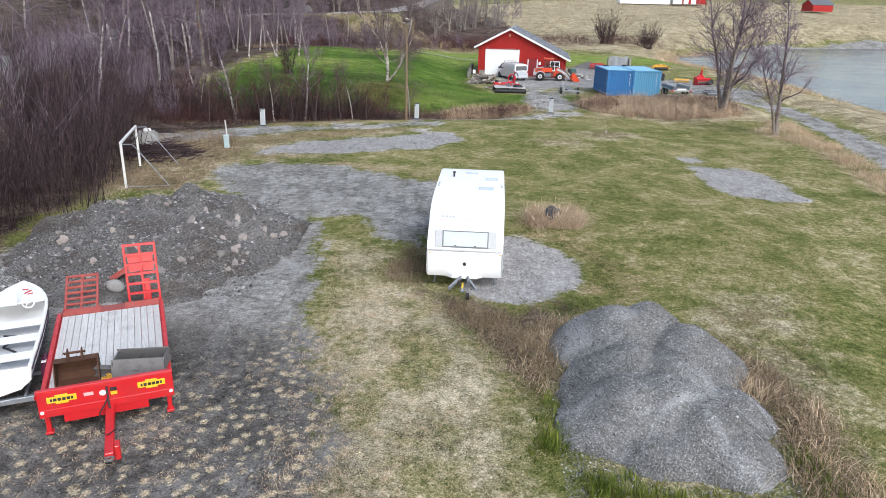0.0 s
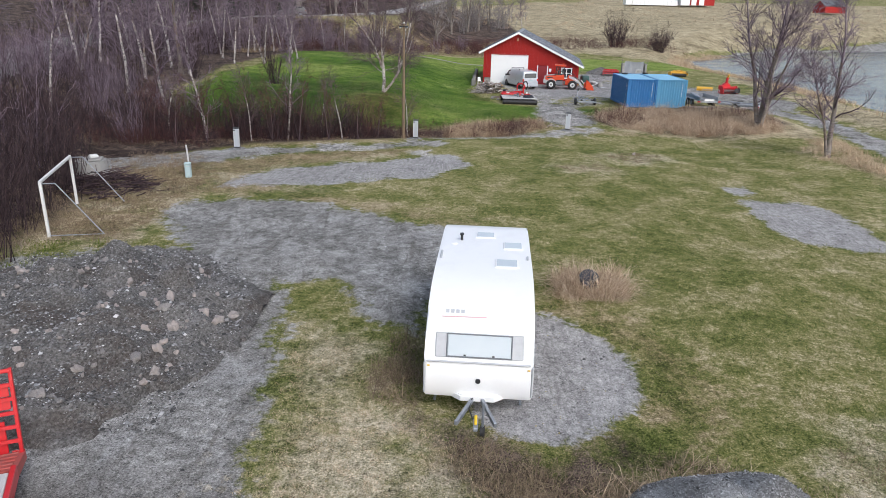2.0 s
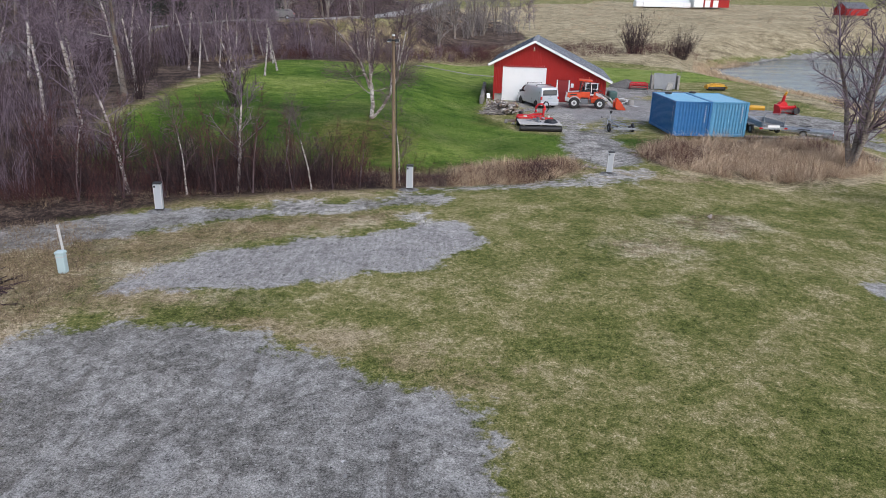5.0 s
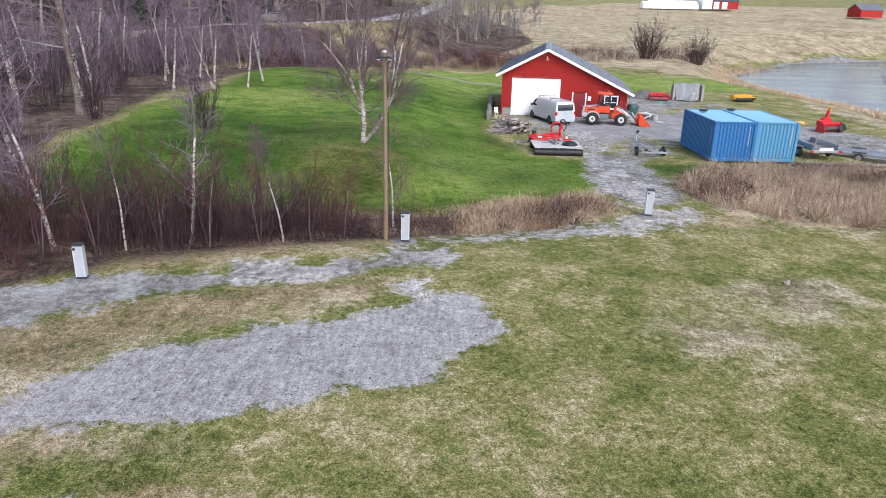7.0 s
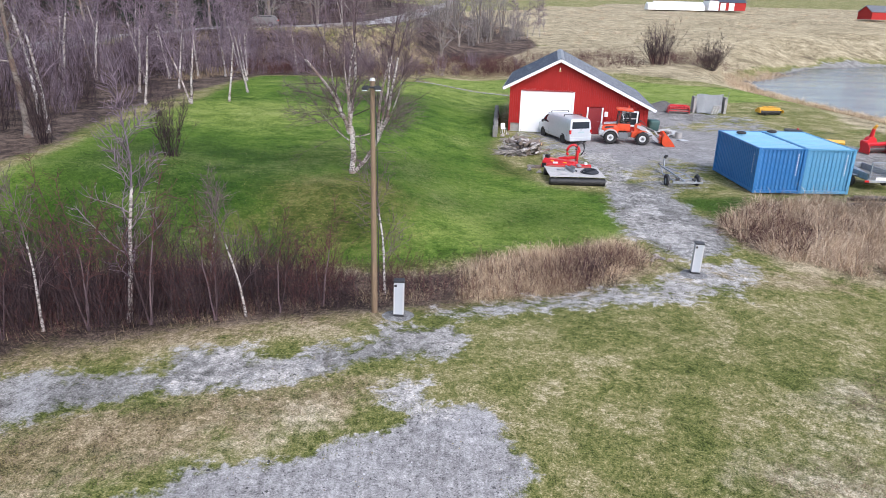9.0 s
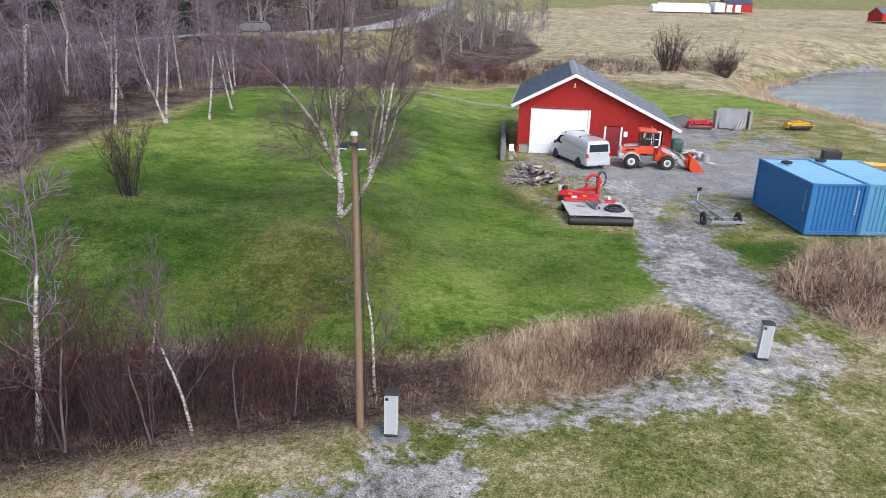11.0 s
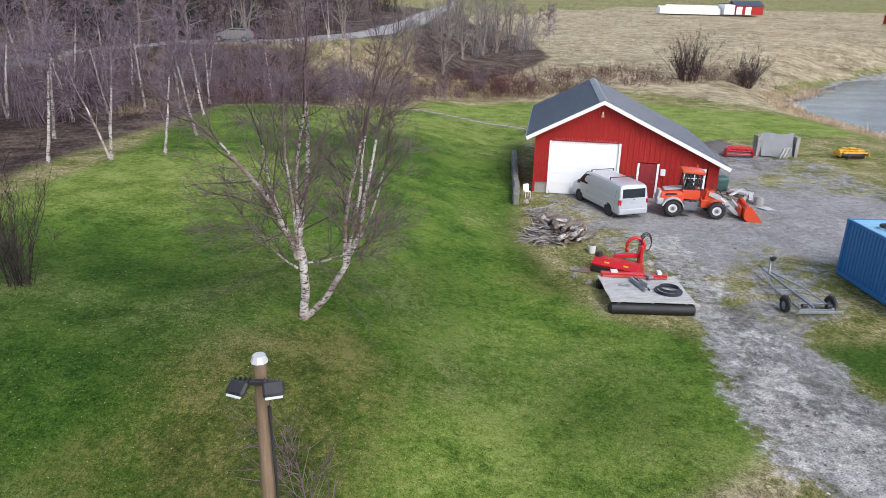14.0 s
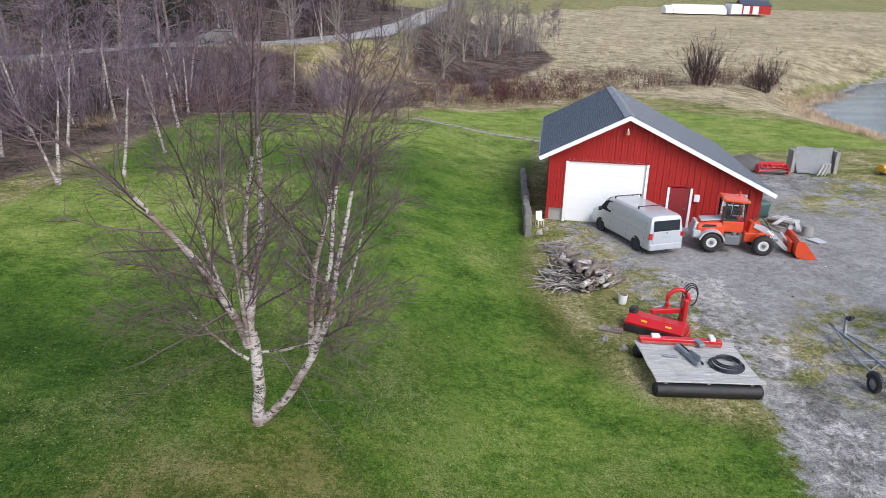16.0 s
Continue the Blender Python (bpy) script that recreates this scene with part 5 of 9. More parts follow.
# ---- the red low loader with its load, and the boat ----
def low_loader():
    t = thing("flatbed_trailer", "red low-loader trailer with a grey plank bed and ramps", "trailer", pose(-7.84, 14.15, ground(-7.8, 14), 0, 0, 24.5))
    W = 2.42
    bed = part("chassis", box((0, -0.3, 0.62), (W - 0.1, 4.3, 0.16), 0.01), M_RED, t)
    for s in (-1, 1):
        part("chassis_beam", box((s * 0.5, -0.2, 0.48), (0.14, 4.2, 0.22), 0.01), M_RED, t)
        part("side_rail", box((s * (W / 2 - 0.03), -0.3, 0.70), (0.09, 4.36, 0.26), 0.012), M_RED, t)
    n = 15
    for i in range(n):
        x = -W / 2 + 0.10 + (i + 0.5) * (W - 0.20) / n
        part("plank", box((x, -0.30, 0.735), ((W - 0.2) / n - 0.008, 4.18, 0.045), 0.005), M_DECK, t)
    # headboard with its plates
    h = part("headboard", box((0, -2.48, 0.85), (W + 0.04, 0.07, 0.40), 0.012), M_RED, t)
    part("headboard_lip", box((0, -2.46, 1.055), (W + 0.06, 0.11, 0.04), 0.01), M_RED, t)
    part("bumper_beam", box((0, -2.47, 0.58), (W + 0.04, 0.10, 0.17), 0.012), M_RED, t)
    part("drawbar_plate", box((-0.05, -2.45, 0.42), (1.55, 0.10, 0.20), 0.01), M_RED, t)
    for x in (-0.80, 0.82):
        s = part("name_plate", box((x, -2.53, 0.87), (0.52, 0.012, 0.13), 0.004), M_SIGN_YELLOW, h, "yellow plate with black lettering bars")
        part("plate_centre", box((x, -2.531, 0.87), (0.22, 0.012, 0.20), 0.004), M_SIGN_YELLOW, s)
        part("letter_bar", box((x, -2.541, 0.87), (0.40, 0.008, 0.062), 0.002), M_BLACK, s)
        for k in range(5):
            part("letter_gap", box((x - 0.155 + k * 0.078, -2.546, 0.87), (0.016, 0.006, 0.066)), M_SIGN_YELLOW, s)
    part("sticker", box((-0.33, -2.525, 0.87), (0.17, 0.01, 0.07)), M_LABEL_PINK, h)
    part("reflector", rod((-0.08, -2.515, 0.84), (-0.08, -2.53, 0.84), 0.06, n=16), M_WHITE, h)
    part("notice", box((0.12, -2.525, 0.80), (0.12, 0.01, 0.07)), M_SIGN_YELLOW, h)
    part("notice", box((0.12, -2.525, 0.89), (0.12, 0.01, 0.07)), M_BLACK, h)
    for s in (-1, 1):
        part("corner_reflector", rod((s * 1.17, -2.52, 0.62), (s * 1.17, -2.54, 0.62), 0.035, n=12), M_WHITE, t)
        leg = part("support_leg", box((s * 1.12, -2.38, 0.36), (0.09, 0.09, 0.5), 0.01), M_RED, t)
        part("foot", box((s * 1.12, -2.38, 0.10), (0.15, 0.15, 0.05), 0.01), M_RED, leg)
    db = part("drawbar", box((0.02, -3.25, 0.44), (0.16, 1.75, 0.18), 0.015, (4, 0, 0)), M_RED, t)
    part("towing_eye", ringbar((0.02, -4.17, 0.39), 0.06, 0.025, "z", 16, 6), M_STEEL_OLD, db)
    part("jack", box((0.15, -3.9, 0.36), (0.10, 0.22, 0.30), 0.015), M_RED, db)
    part("brake_hose", pipe([(0.0, -2.5, 0.7), (-0.16, -2.8, 0.55), (-0.14, -3.3, 0.42), (0.0, -3.6, 0.53), (0.14, -3.4, 0.5)], 0.015), M_BLACK, db)
    part("brake_lever", rod((0.02, -2.7, 0.55), (0.0, -2.55, 0.98), 0.02), M_BLACK, db)
    # sloping tail and the two ramps
    tail = part("tail", prism([(1.84, 0.56), (1.84, 0.76), (2.75, 0.52), (2.75, 0.36)], -W / 2, W / 2), M_RED_WORN, t, "faded sloping tail with tread bars")
    for i in range(5):
        z = 0.76 - 0.24 * (i + 0.6) / 5
        for s in (-1, 1):
            part("tread_bar", box((s * 0.7, 1.84 + 0.91 * (i + 0.6) / 5, z + 0.012), (0.85, 0.04, 0.03), 0.006, (-15, 0, 0)), M_RED_WORN, tail)
    for s, ang, mat in ((1, 77, M_RED), (-1, 14, M_RED_WORN)):
        r = thing("ramp", "red steel loading ramp", "", pose(s * 0.78, 2.72, 0.46, ang, 0, 0))
        r.parent = t
        for x in (-0.38, 0, 0.38):
            part("side_bar", box((x, 0.82, 0), (0.06, 1.64, 0.10), 0.008), mat, r)
        for k in range(7):
            part("rung", box((0, 0.04 + k * 0.26, 0.035), (0.78, 0.07, 0.05), 0.006), mat, r)
        if s > 0:
            part("infill_plate", box((0, 0.98, -0.02), (0.62, 0.2, 0.015)), mat, r)
            part("infill_plate", box((0, 1.22, -0.02), (0.62, 0.2, 0.015)), mat, r)
            part("strut", box((0.1, 0.35, -0.05), (0.14, 0.62, 0.05), 0.01), mat, r)
    for s in (-1, 1):
        for y in (0.1, 0.85):
            wheel(t, (s * 0.98, y, 0.34), 0.34, 0.24, M_WHITE_GRUBBY)
        part("lamp", box((s * 1.1, 2.77, 0.5), (0.2, 0.04, 0.1), 0.01), M_LAMP_RED, t)
    return t


low_loader()
LOADER = pose(-7.84, 14.15, ground(-7.8, 14), 0, 0, 24.5)


def digger_bucket(m, name="excavator_bucket", label="rusty empty excavator bucket lying on the plank bed", mat=None, w=0.8):
    mat = mat or M_RUST
    b = thing(name, label, "bucket", m)
    outer = [(-0.34, 0.02)] + [(-0.34 + 0.12 * k / 2 - 0.0, 0.02) for k in (1,)] + [(0.22 * math.cos(a) + 0.08, 0.26 - 0.26 * math.cos(a - math.pi / 2) * 0 + 0.26 * math.sin(a)) for a in np.linspace(-1.4, 1.25, 8)] + [(-0.10, 0.52)]
    bm = prism(outer + [(y * 0.93 + 0.012, z * 0.93 + 0.022) for y, z in reversed(outer)], -w / 2, w / 2)
    part("shell", bm, mat, b)
    for s in (-1, 1):
        part("cheek", prism(outer, s * w / 2 - 0.012, s * w / 2 + 0.012), mat, b)
    for k in range(4):
        part("tooth", box((-w * 0.38 + k * w * 0.25, -0.40, 0.03), (0.07, 0.16, 0.035), 0.008), mat, b)
    for s in (-1, 1):
        part("hitch_ear", box((s * 0.13, 0.02, 0.62), (0.03, 0.26, 0.2), 0.02), mat, b)
    part("hitch_pin", rod((-0.2, 0.02, 0.66), (0.2, 0.02, 0.66), 0.025), mat, b)
    return b


digger_bucket(LOADER @ pose(-0.55, -1.72, 0.76, 0, 0, 0))
tr = thing("steel_trough", "grey steel tipping trough on the trailer bed", "trough", LOADER @ pose(0.66, -1.72, 0.76, 0, 0, -14))
part("floor_plate", box((0, 0, 0.03), (0.95, 0.55, 0.03), 0.005), M_STEEL_OLD, tr)
for s in (-1, 1):
    part("side_plate", box((0, s * 0.3, 0.22), (1.05, 0.025, 0.42), 0.005, (s * 18, 0, 0)), M_STEEL_OLD, tr)
    part("end_plate", box((s * 0.5, 0, 0.2), (0.025, 0.6, 0.36), 0.005), M_STEEL_OLD, tr)
bm_ = thing("steel_beam", "old grey steel beam lying across the trailer bed", "beam", LOADER @ pose(0.20, -1.80, 0.78, 0, 0, -24))
part("web", box((0, 0, 0.10), (0.95, 0.04, 0.16), 0.005), M_STEEL_OLD, bm_)
for z in (0.015, 0.19):
    part("flange", box((0, 0, z), (0.95, 0.16, 0.03), 0.005), M_STEEL_OLD, bm_)
ch = thing("chain", "coiled yellow lifting chain on the planks", "chain", LOADER @ pose(-0.03, -1.95, 0.76))
for k in range(9):
    a = k * 0.9
    part("link", ringbar((0.07 * math.cos(a), 0.10 * math.sin(a), 0.03 + 0.012 * k), 0.035, 0.011, "xyz"[k % 3], 10, 5), M_YELLOW, ch)


def boat():
    rz = 24.5
    b = thing("motor_boat", "small white open motor boat with red markings on its trailer", "boat", pose(-10.16, 14.26, ground(-10, 14) + 0.50, 0, 0, rz) @ Matrix.Diagonal((0.78, 0.95, 0.95, 1)))
    # hull: sections from the transom to the bow
    secs = []
    n = 14
    for i in range(n + 1):
        u = i / n
        y = -2.5 + 5.0 * u
        half = 0.88 * (1 - max(0, (u - 0.45) / 0.55) ** 3.6) * (0.93 + 0.07 * min(1, u * 3)) + 0.015
        zk = 0.0 + 0.42 * max(0, (u - 0.6) / 0.4) ** 2
        zg = 0.62 + 0.10 * u
        secs.append((y, half, zk, zg))
    bm = bmesh.new()
    prof = lambda h, zk, zg: [(-h, zg), (-h * 0.94, zk + 0.32 * (zg - zk) + 0.1), (-h * 0.62, zk + 0.10), (0, zk), (h * 0.62, zk + 0.10), (h * 0.94, zk + 0.32 * (zg - zk) + 0.1), (h, zg)]
    rows = [[bm.verts.new((x, y, z)) for x, z in prof(h, zk, zg)] for y, h, zk, zg in secs]
    for a, c in zip(rows, rows[1:]):
        for k in range(6):
            bm.faces.new((a[k], a[k + 1], c[k + 1], c[k]))
    bm.faces.new(rows[0]), bm.faces.new(rows[-1])
    part("hull", bm, M_WHITE, b, smooth=35)
    for s in (-1, 1):
        part("gunwale", pipe([(s * (h - 0.02), y, zg + 0.02) for y, h, zk, zg in secs], 0.05, 8), M_WHITE, b, smooth=60)
        part("rubbing_strake", pipe([(s * (h + 0.012), y, zg - 0.07) for y, h, zk, zg in secs], 0.016, 6), M_NAVY, b)
        part("hull_stripe", pipe([(s * (h * 0.955 + 0.006), y, zk + 0.45 * (zg - zk) + 0.06) for y, h, zk, zg in secs[:-1]], 0.022, 6), M_NAVY, b)
    # foredeck with red markings, floor, seats
    dk = [(x, y) for y, h, zk, zg in secs if y > 1.0 for x in (h,)]
    out = [(-h + 0.03, y) for y, h, zk, zg in secs if y > 0.95] + [(h - 0.03, y) for y, h, zk, zg in reversed(secs) if y > 0.95]
    d = part("foredeck", plate(out, 0.68, 0.72), M_WHITE, b)
    for x, y, r, sx in ((-0.35, 1.45, 20, 0.30), (-0.28, 1.30, -30, 0.22), (0.22, 1.75, 50, 0.26), (0.12, 1.95, -10, 0.18), (-0.42, 1.2, 60, 0.18), (0.30, 1.60, 10, 0.16)):
        part("red_marking", box((x, y, 0.724), (sx, 0.07, 0.012), 0.004, (0, 0, r)), M_RED, d, "faded red flower-shaped marking")
    part("floor", plate([(-0.7, -2.4), (0.7, -2.4), (0.72, 0.4), (0.5, 1.1), (-0.5, 1.1), (-0.72, 0.4)], 0.16, 0.20), M_GREY_TRIM, b)
    for y in (-1.6, -0.65, 0.25):
        part("thwart", box((0, y, 0.47), (1.62, 0.30, 0.08), 0.02), M_WHITE, b)
    part("windscreen", box((-0.25, 0.98, 0.86), (0.6, 0.03, 0.32), 0.01, (-30, 0, 0)), M_ACRYLIC, b)
    st = part("steering_wheel", ringbar((0.35, 0.86, 0.80), 0.17, 0.018, "y", 20, 6), M_WHITE, b)
    for k in range(3):
        a = k * math.tau / 3
        part("spoke", rod((0.35, 0.86, 0.80), (0.35 + 0.17 * math.cos(a), 0.86, 0.80 + 0.17 * math.sin(a)), 0.012, n=6), M_WHITE, st)
    part("cable_bundle", pipe([(-0.3, 0.2, 0.22), (0.1, -0.1, 0.3), (-0.2, -0.5, 0.24), (0.2, -0.9, 0.24), (-0.1, -1.3, 0.24)], 0.03), M_BLACK, b)
    t = thing("boat_trailer", "galvanised boat trailer with purple mudguards under the boat", "trailer", pose(-10.16, 14.26, ground(-10, 14), 0, 0, rz) @ Matrix.Diagonal((0.80, 0.95, 1, 1)))
    for s in (-1, 1):
        part("frame_rail", box((s * 0.55, -0.4, 0.40), (0.07, 4.2, 0.08), 0.008), M_GALV, t)
        wheel(t, (s * 0.92, -1.3, 0.29), 0.29, 0.17, M_GALV)
        g = part("mudguard", pipe([(s * 0.92, -1.3 + 0.37 * math.cos(a), 0.29 + 0.37 * math.sin(a)) for a in np.linspace(0.1, math.pi - 0.1, 9)], 0.10, 8), M_PURPLE, t)
        part("reflector", box((s * 0.92, -1.5, 0.70), (0.12, 0.16, 0.02), 0.004), M_WHITE, g)
        part("tail_lamp", rod((s * 0.82, -2.55, 0.40), (s * 0.82, -2.64, 0.40), 0.06, n=14), M_LAMP_RED, t)
        part("roller_arm", rod((s * 0.5, -1.9, 0.42), (s * 0.3, -1.9, 0.62), 0.03), M_GALV, t)
    for y in (-2.4, -1.3, 0.6):
        part("cross_bar", box((0, y, 0.34), (1.9 if y < 0 else 1.1, 0.08, 0.08), 0.008), M_GALV, t)
    part("light_board", box((0, -2.56, 0.38), (1.9, 0.05, 0.12), 0.01), M_GALV, t)
    part("drawbar", box((0, 2.5, 0.38), (0.09, 2.2, 0.09), 0.008), M_GALV, t)
    part("winch_post", box((0, 2.75, 0.75), (0.08, 0.08, 0.7), 0.008), M_GALV, t)


boat()

# ---- heaps of gravel and soil, stones ----
def heap(name, label, mat, cx, cy, rx, ry, lobes, seed, rough, step=0.11, ragged=0.16, peak=0.85, bumps=0.0, repose=0.0):
    """A heap whose lobes are (x, y, radius, height) added to the ground, its rim ragged."""
    xs, ys = np.arange(cx - rx, cx + rx, step), np.arange(cy - ry, cy + ry, step)
    X, Y = np.meshgrid(xs, ys)
    H = np.zeros_like(X)
    for lx, ly, r, h in lobes:
        d = np.hypot(X - lx, Y - ly) / r + ragged * wobble(X, Y, 1.2, seed + 5)
        if repose:
            slope = np.clip((1.1 - d) * r * repose, 0, 9)
            round_off = np.clip(0.5 + (h - slope) / 0.44, 0, 1)
            H = np.maximum(H, h * (1 - round_off) + slope * round_off - 0.22 * round_off * (1 - round_off))
            continue
        H = np.maximum(H, h * np.clip(1.12 - d, 0, 1) ** peak)
    H = H + rough * wobble(X, Y, 0.55, seed, 2) * smooth01(H, 0.02, 0.3) + 0.4 * rough * wobble(X, Y, 0.33, seed + 2, 1) * smooth01(H, 0.02, 0.2)
    H = H + bumps * np.clip(wobble(X, Y, 1.1, seed + 8), -0.4, 1) * smooth01(H, 0.05, 0.5)
    Zg = height(X, Y)
    K = H + 0.22 * wobble(X, Y, 0.7, seed + 11, 4) * smooth01(H, 0.0, 0.12) - 0.02
    Z = Zg + np.where(K > 0.05, np.maximum(H, 0.02), -0.06)
    ny, nx = X.shape
    q = (np.arange(ny - 1)[:, None] * nx + np.arange(nx - 1)[None, :]).ravel()
    F = np.stack([q, q + 1, q + nx + 1, q + nx], -1)
    keep = (K.ravel()[F] > 0.05).any(1)
    V = np.stack([X, Y, Z], -1).reshape(-1, 3)
    F = F[keep]
    used, inv = np.unique(F, return_inverse=True)
    o = tagged(soup(name, V[used], inv.reshape(F.shape), mat, smooth=80), label, name.split("_")[0] + " heap", kind="stuff")

    def top(x, y):
        i, j = int(round((x - xs[0]) / step)), int(round((y - ys[0]) / step))
        if 0 <= i < nx and 0 <= j < ny:
            return float(max(Z[j, i], Zg[j, i]))
        return ground(x, y)
    return top


gravel_top = heap("gravel_heap", "tipped heaps of crushed grey gravel run together", M_GRAVEL, 4.6, 13.4, 4.2, 4.6,
                  [(4.2, 15.8, 1.6, 1.25), (5.0, 16.0, 1.6, 1.32), (5.8, 15.2, 1.45, 1.05), (4.1, 14.1, 1.4, 1.14), (5.1, 13.8, 1.35, 1.02), (3.5, 13.5, 1.0, 0.75), (3.9, 12.7, 1.45, 1.02), (4.6, 12.6, 1.5, 1.1), (5.2, 12.0, 1.3, 0.85), (5.6, 11.5, 1.0, 0.55), (6.0, 13.0, 1.0, 0.5), (3.2, 12.3, 0.95, 0.4), (4.4, 11.7, 1.05, 0.45)], 4, 0.06, step=0.08, ragged=0.10, repose=0.82)
soil_top = heap("soil_heap", "dug heap of dark stony soil", M_SOIL, -10.5, 22.8, 5.0, 6.6,
                [(-10.6, 22.6, 4.0, 0.95), (-8.8, 22.2, 2.9, 0.95), (-11.9, 24.2, 3.2, 1.0), (-9.0, 20.4, 2.4, 0.7), (-11.0, 20.3, 2.5, 0.7), (-8.0, 24.2, 2.6, 0.95), (-10.2, 25.8, 2.8, 0.9),
                 (-7.2, 22.9, 1.2, 1.05), (-9.6, 24.6, 1.3, 1.5), (-11.3, 24.4, 1.1, 1.45), (-8.2, 20.9, 1.0, 0.95), (-8.0, 24.4, 1.2, 1.3), (-6.6, 24.6, 1.5, 0.45), (-10.5, 26.2, 1.3, 1.2)], 9, 0.34, step=0.09, ragged=0.24, bumps=0.5)
yard_heap = heap("gravel_heap", "small heap of dark gravel behind the yard", M_SOIL, 18.6, 98.8, 2.8, 2.4, [(18.2, 99.0, 1.8, 0.8), (19.6, 98.6, 1.4, 0.5)], 15, 0.1)


def stone_mesh(seed):
    bm = bmesh.new()
    bmesh.ops.create_icosphere(bm, subdivisions=2, radius=1)
    for v in bm.verts:
        v.co *= 1 + 0.75 * noise.noise(v.co * 1.2 + Vector((seed * 7.3, 0, 0))) + 0.22 * noise.noise(v.co * 3.0 + Vector((0, seed * 3.1, 0)))
    me = bpy.data.meshes.new("stone")
    bm.to_mesh(me)
    bm.free()
    finish(me, M_STONE, 0)
    return me


STONES = [stone_mesh(i) for i in range(5)]


def stone(x, y, z, r, rng, label="rough grey boulder on the soil heap", group="stones on the soil heap"):
    o = tagged(new("stone", STONES[int(rng.integers(5))]), label, "stone", group)
    o.matrix_basis = pose(x, y, z + r * 0.25, *rng.uniform(0, 360, 3)) @ Matrix.Diagonal((r * rng.uniform(0.8, 1.2), r * rng.uniform(0.7, 1.1), r * rng.uniform(0.55, 0.9), 1))


rng = np.random.default_rng(3)
for x, y, r in ((-7.5, 22.6, 0.15), (-7.15, 22.2, 0.14), (-7.7, 23.4, 0.16), (-6.4, 23.2, 0.14), (-6.1, 23.6, 0.16), (-6.7, 23.0, 0.16), (-7.4, 20.6, 0.14), (-8.6, 18.9, 0.16), (-9.7, 19.2, 0.13), (-13.0, 21.5, 0.18), (-12.3, 24.5, 0.14), (-6.9, 20.4, 0.15)):
    stone(x, y, soil_top(x, y), r, rng)
for k in range(210):
    a, q = rng.uniform(0, math.tau), rng.uniform(0.3, 1.0)
    x, y = -10.2 + 4.1 * q * math.cos(a), 22.6 + 4.6 * q * math.sin(a)
    if y > 18.4:
        stone(x, y, soil_top(x, y), rng.uniform(0.03, 0.06) + 0.07 * rng.uniform(0, 1) ** 4, rng)
for x, y, r in ((6.5, 56.4, 0.15), (6.9, 56.1, 0.13), (6.25, 56.1, 0.12), (6.7, 56.3, 0.10), (10.3, 47.5, 0.13)):
    stone(x, y, ground(x, y), r, rng, "grey boulder at the culvert", "culvert stones")
# loose pebbles


def pebbles(name, label, count, polys, r0, r1, seed, mat, topf=None):
    r = np.random.default_rng(seed)
    xy = scatter(r, count, polys, 0.0)
    z = height(xy[:, 0], xy[:, 1]) if topf is None else np.array([topf(a, b) for a, b in xy])
    s = r.uniform(r0, r1, len(xy)) * (1 + 1.2 * (r.uniform(0, 1, len(xy)) > 0.93))
    corner = np.array([[1, 0, 0.1], [0.2, 0.9, 0], [-0.9, 0.3, 0.1], [-0.4, -0.9, 0], [0.1, 0.05, 0.75]])
    a = r.uniform(0, math.tau, len(xy))
    ca, sa = np.cos(a), np.sin(a)
    c = corner[None] * (1 + r.uniform(-0.3, 0.3, (len(xy), 5, 3)))
    v = np.stack([c[..., 0] * ca[:, None] - c[..., 1] * sa[:, None], c[..., 0] * sa[:, None] + c[..., 1] * ca[:, None], c[..., 2]], -1) * s[:, None, None]
    v = v + np.stack([xy[:, 0], xy[:, 1], z], -1)[:, None, :]
    b = np.arange(len(xy))[:, None] * 5
    f = np.concatenate([b + [0, 1, 4], b + [1, 2, 4], b + [2, 3, 4], b + [3, 0, 4]], 1).reshape(-1, 3)
    return tagged(soup(name, v.reshape(-1, 3), f, mat), label, "pebbles", kind="stuff")


n = Nodes("loose_pebbles")
M_PEBBLE = n.done(n.ramp(n.island(), (0.05, (0.06, 0.059, 0.057)), (0.5, (0.17, 0.165, 0.16)), (0.85, (0.34, 0.335, 0.33)), (1.0, (0.66, 0.65, 0.64))), 0.9, 0, 0.2)
pebbles("pebbles", "loose grey stones on the gravel heap", 30000, [[(2.2, 10.2), (6.9, 10.2), (7.0, 13), (6.6, 17), (3.2, 17), (2.3, 14)]], 0.007, 0.015, 1, M_PEBBLE, gravel_top)
pebbles("pebbles", "loose stones on the dug soil", 18000, [[(-14.5, 18.5), (-6.2, 18.5), (-5.6, 24), (-7.5, 28.5), (-14.5, 28.5)]], 0.012, 0.034, 2, M_PEBBLE, soil_top)
pebbles("pebbles", "loose grit on the gravel drive", 7000, [DRIVE], 0.010, 0.026, 3, M_PEBBLE)
pebbles("pebbles", "loose chippings on the gravel patches", 5000, LIGHT + PALE, 0.010, 0.024, 4, M_PEBBLE)
pebbles("pebbles", "loose grit in the yard", 4500, [YARD], 0.012, 0.03, 5, M_PEBBLE)

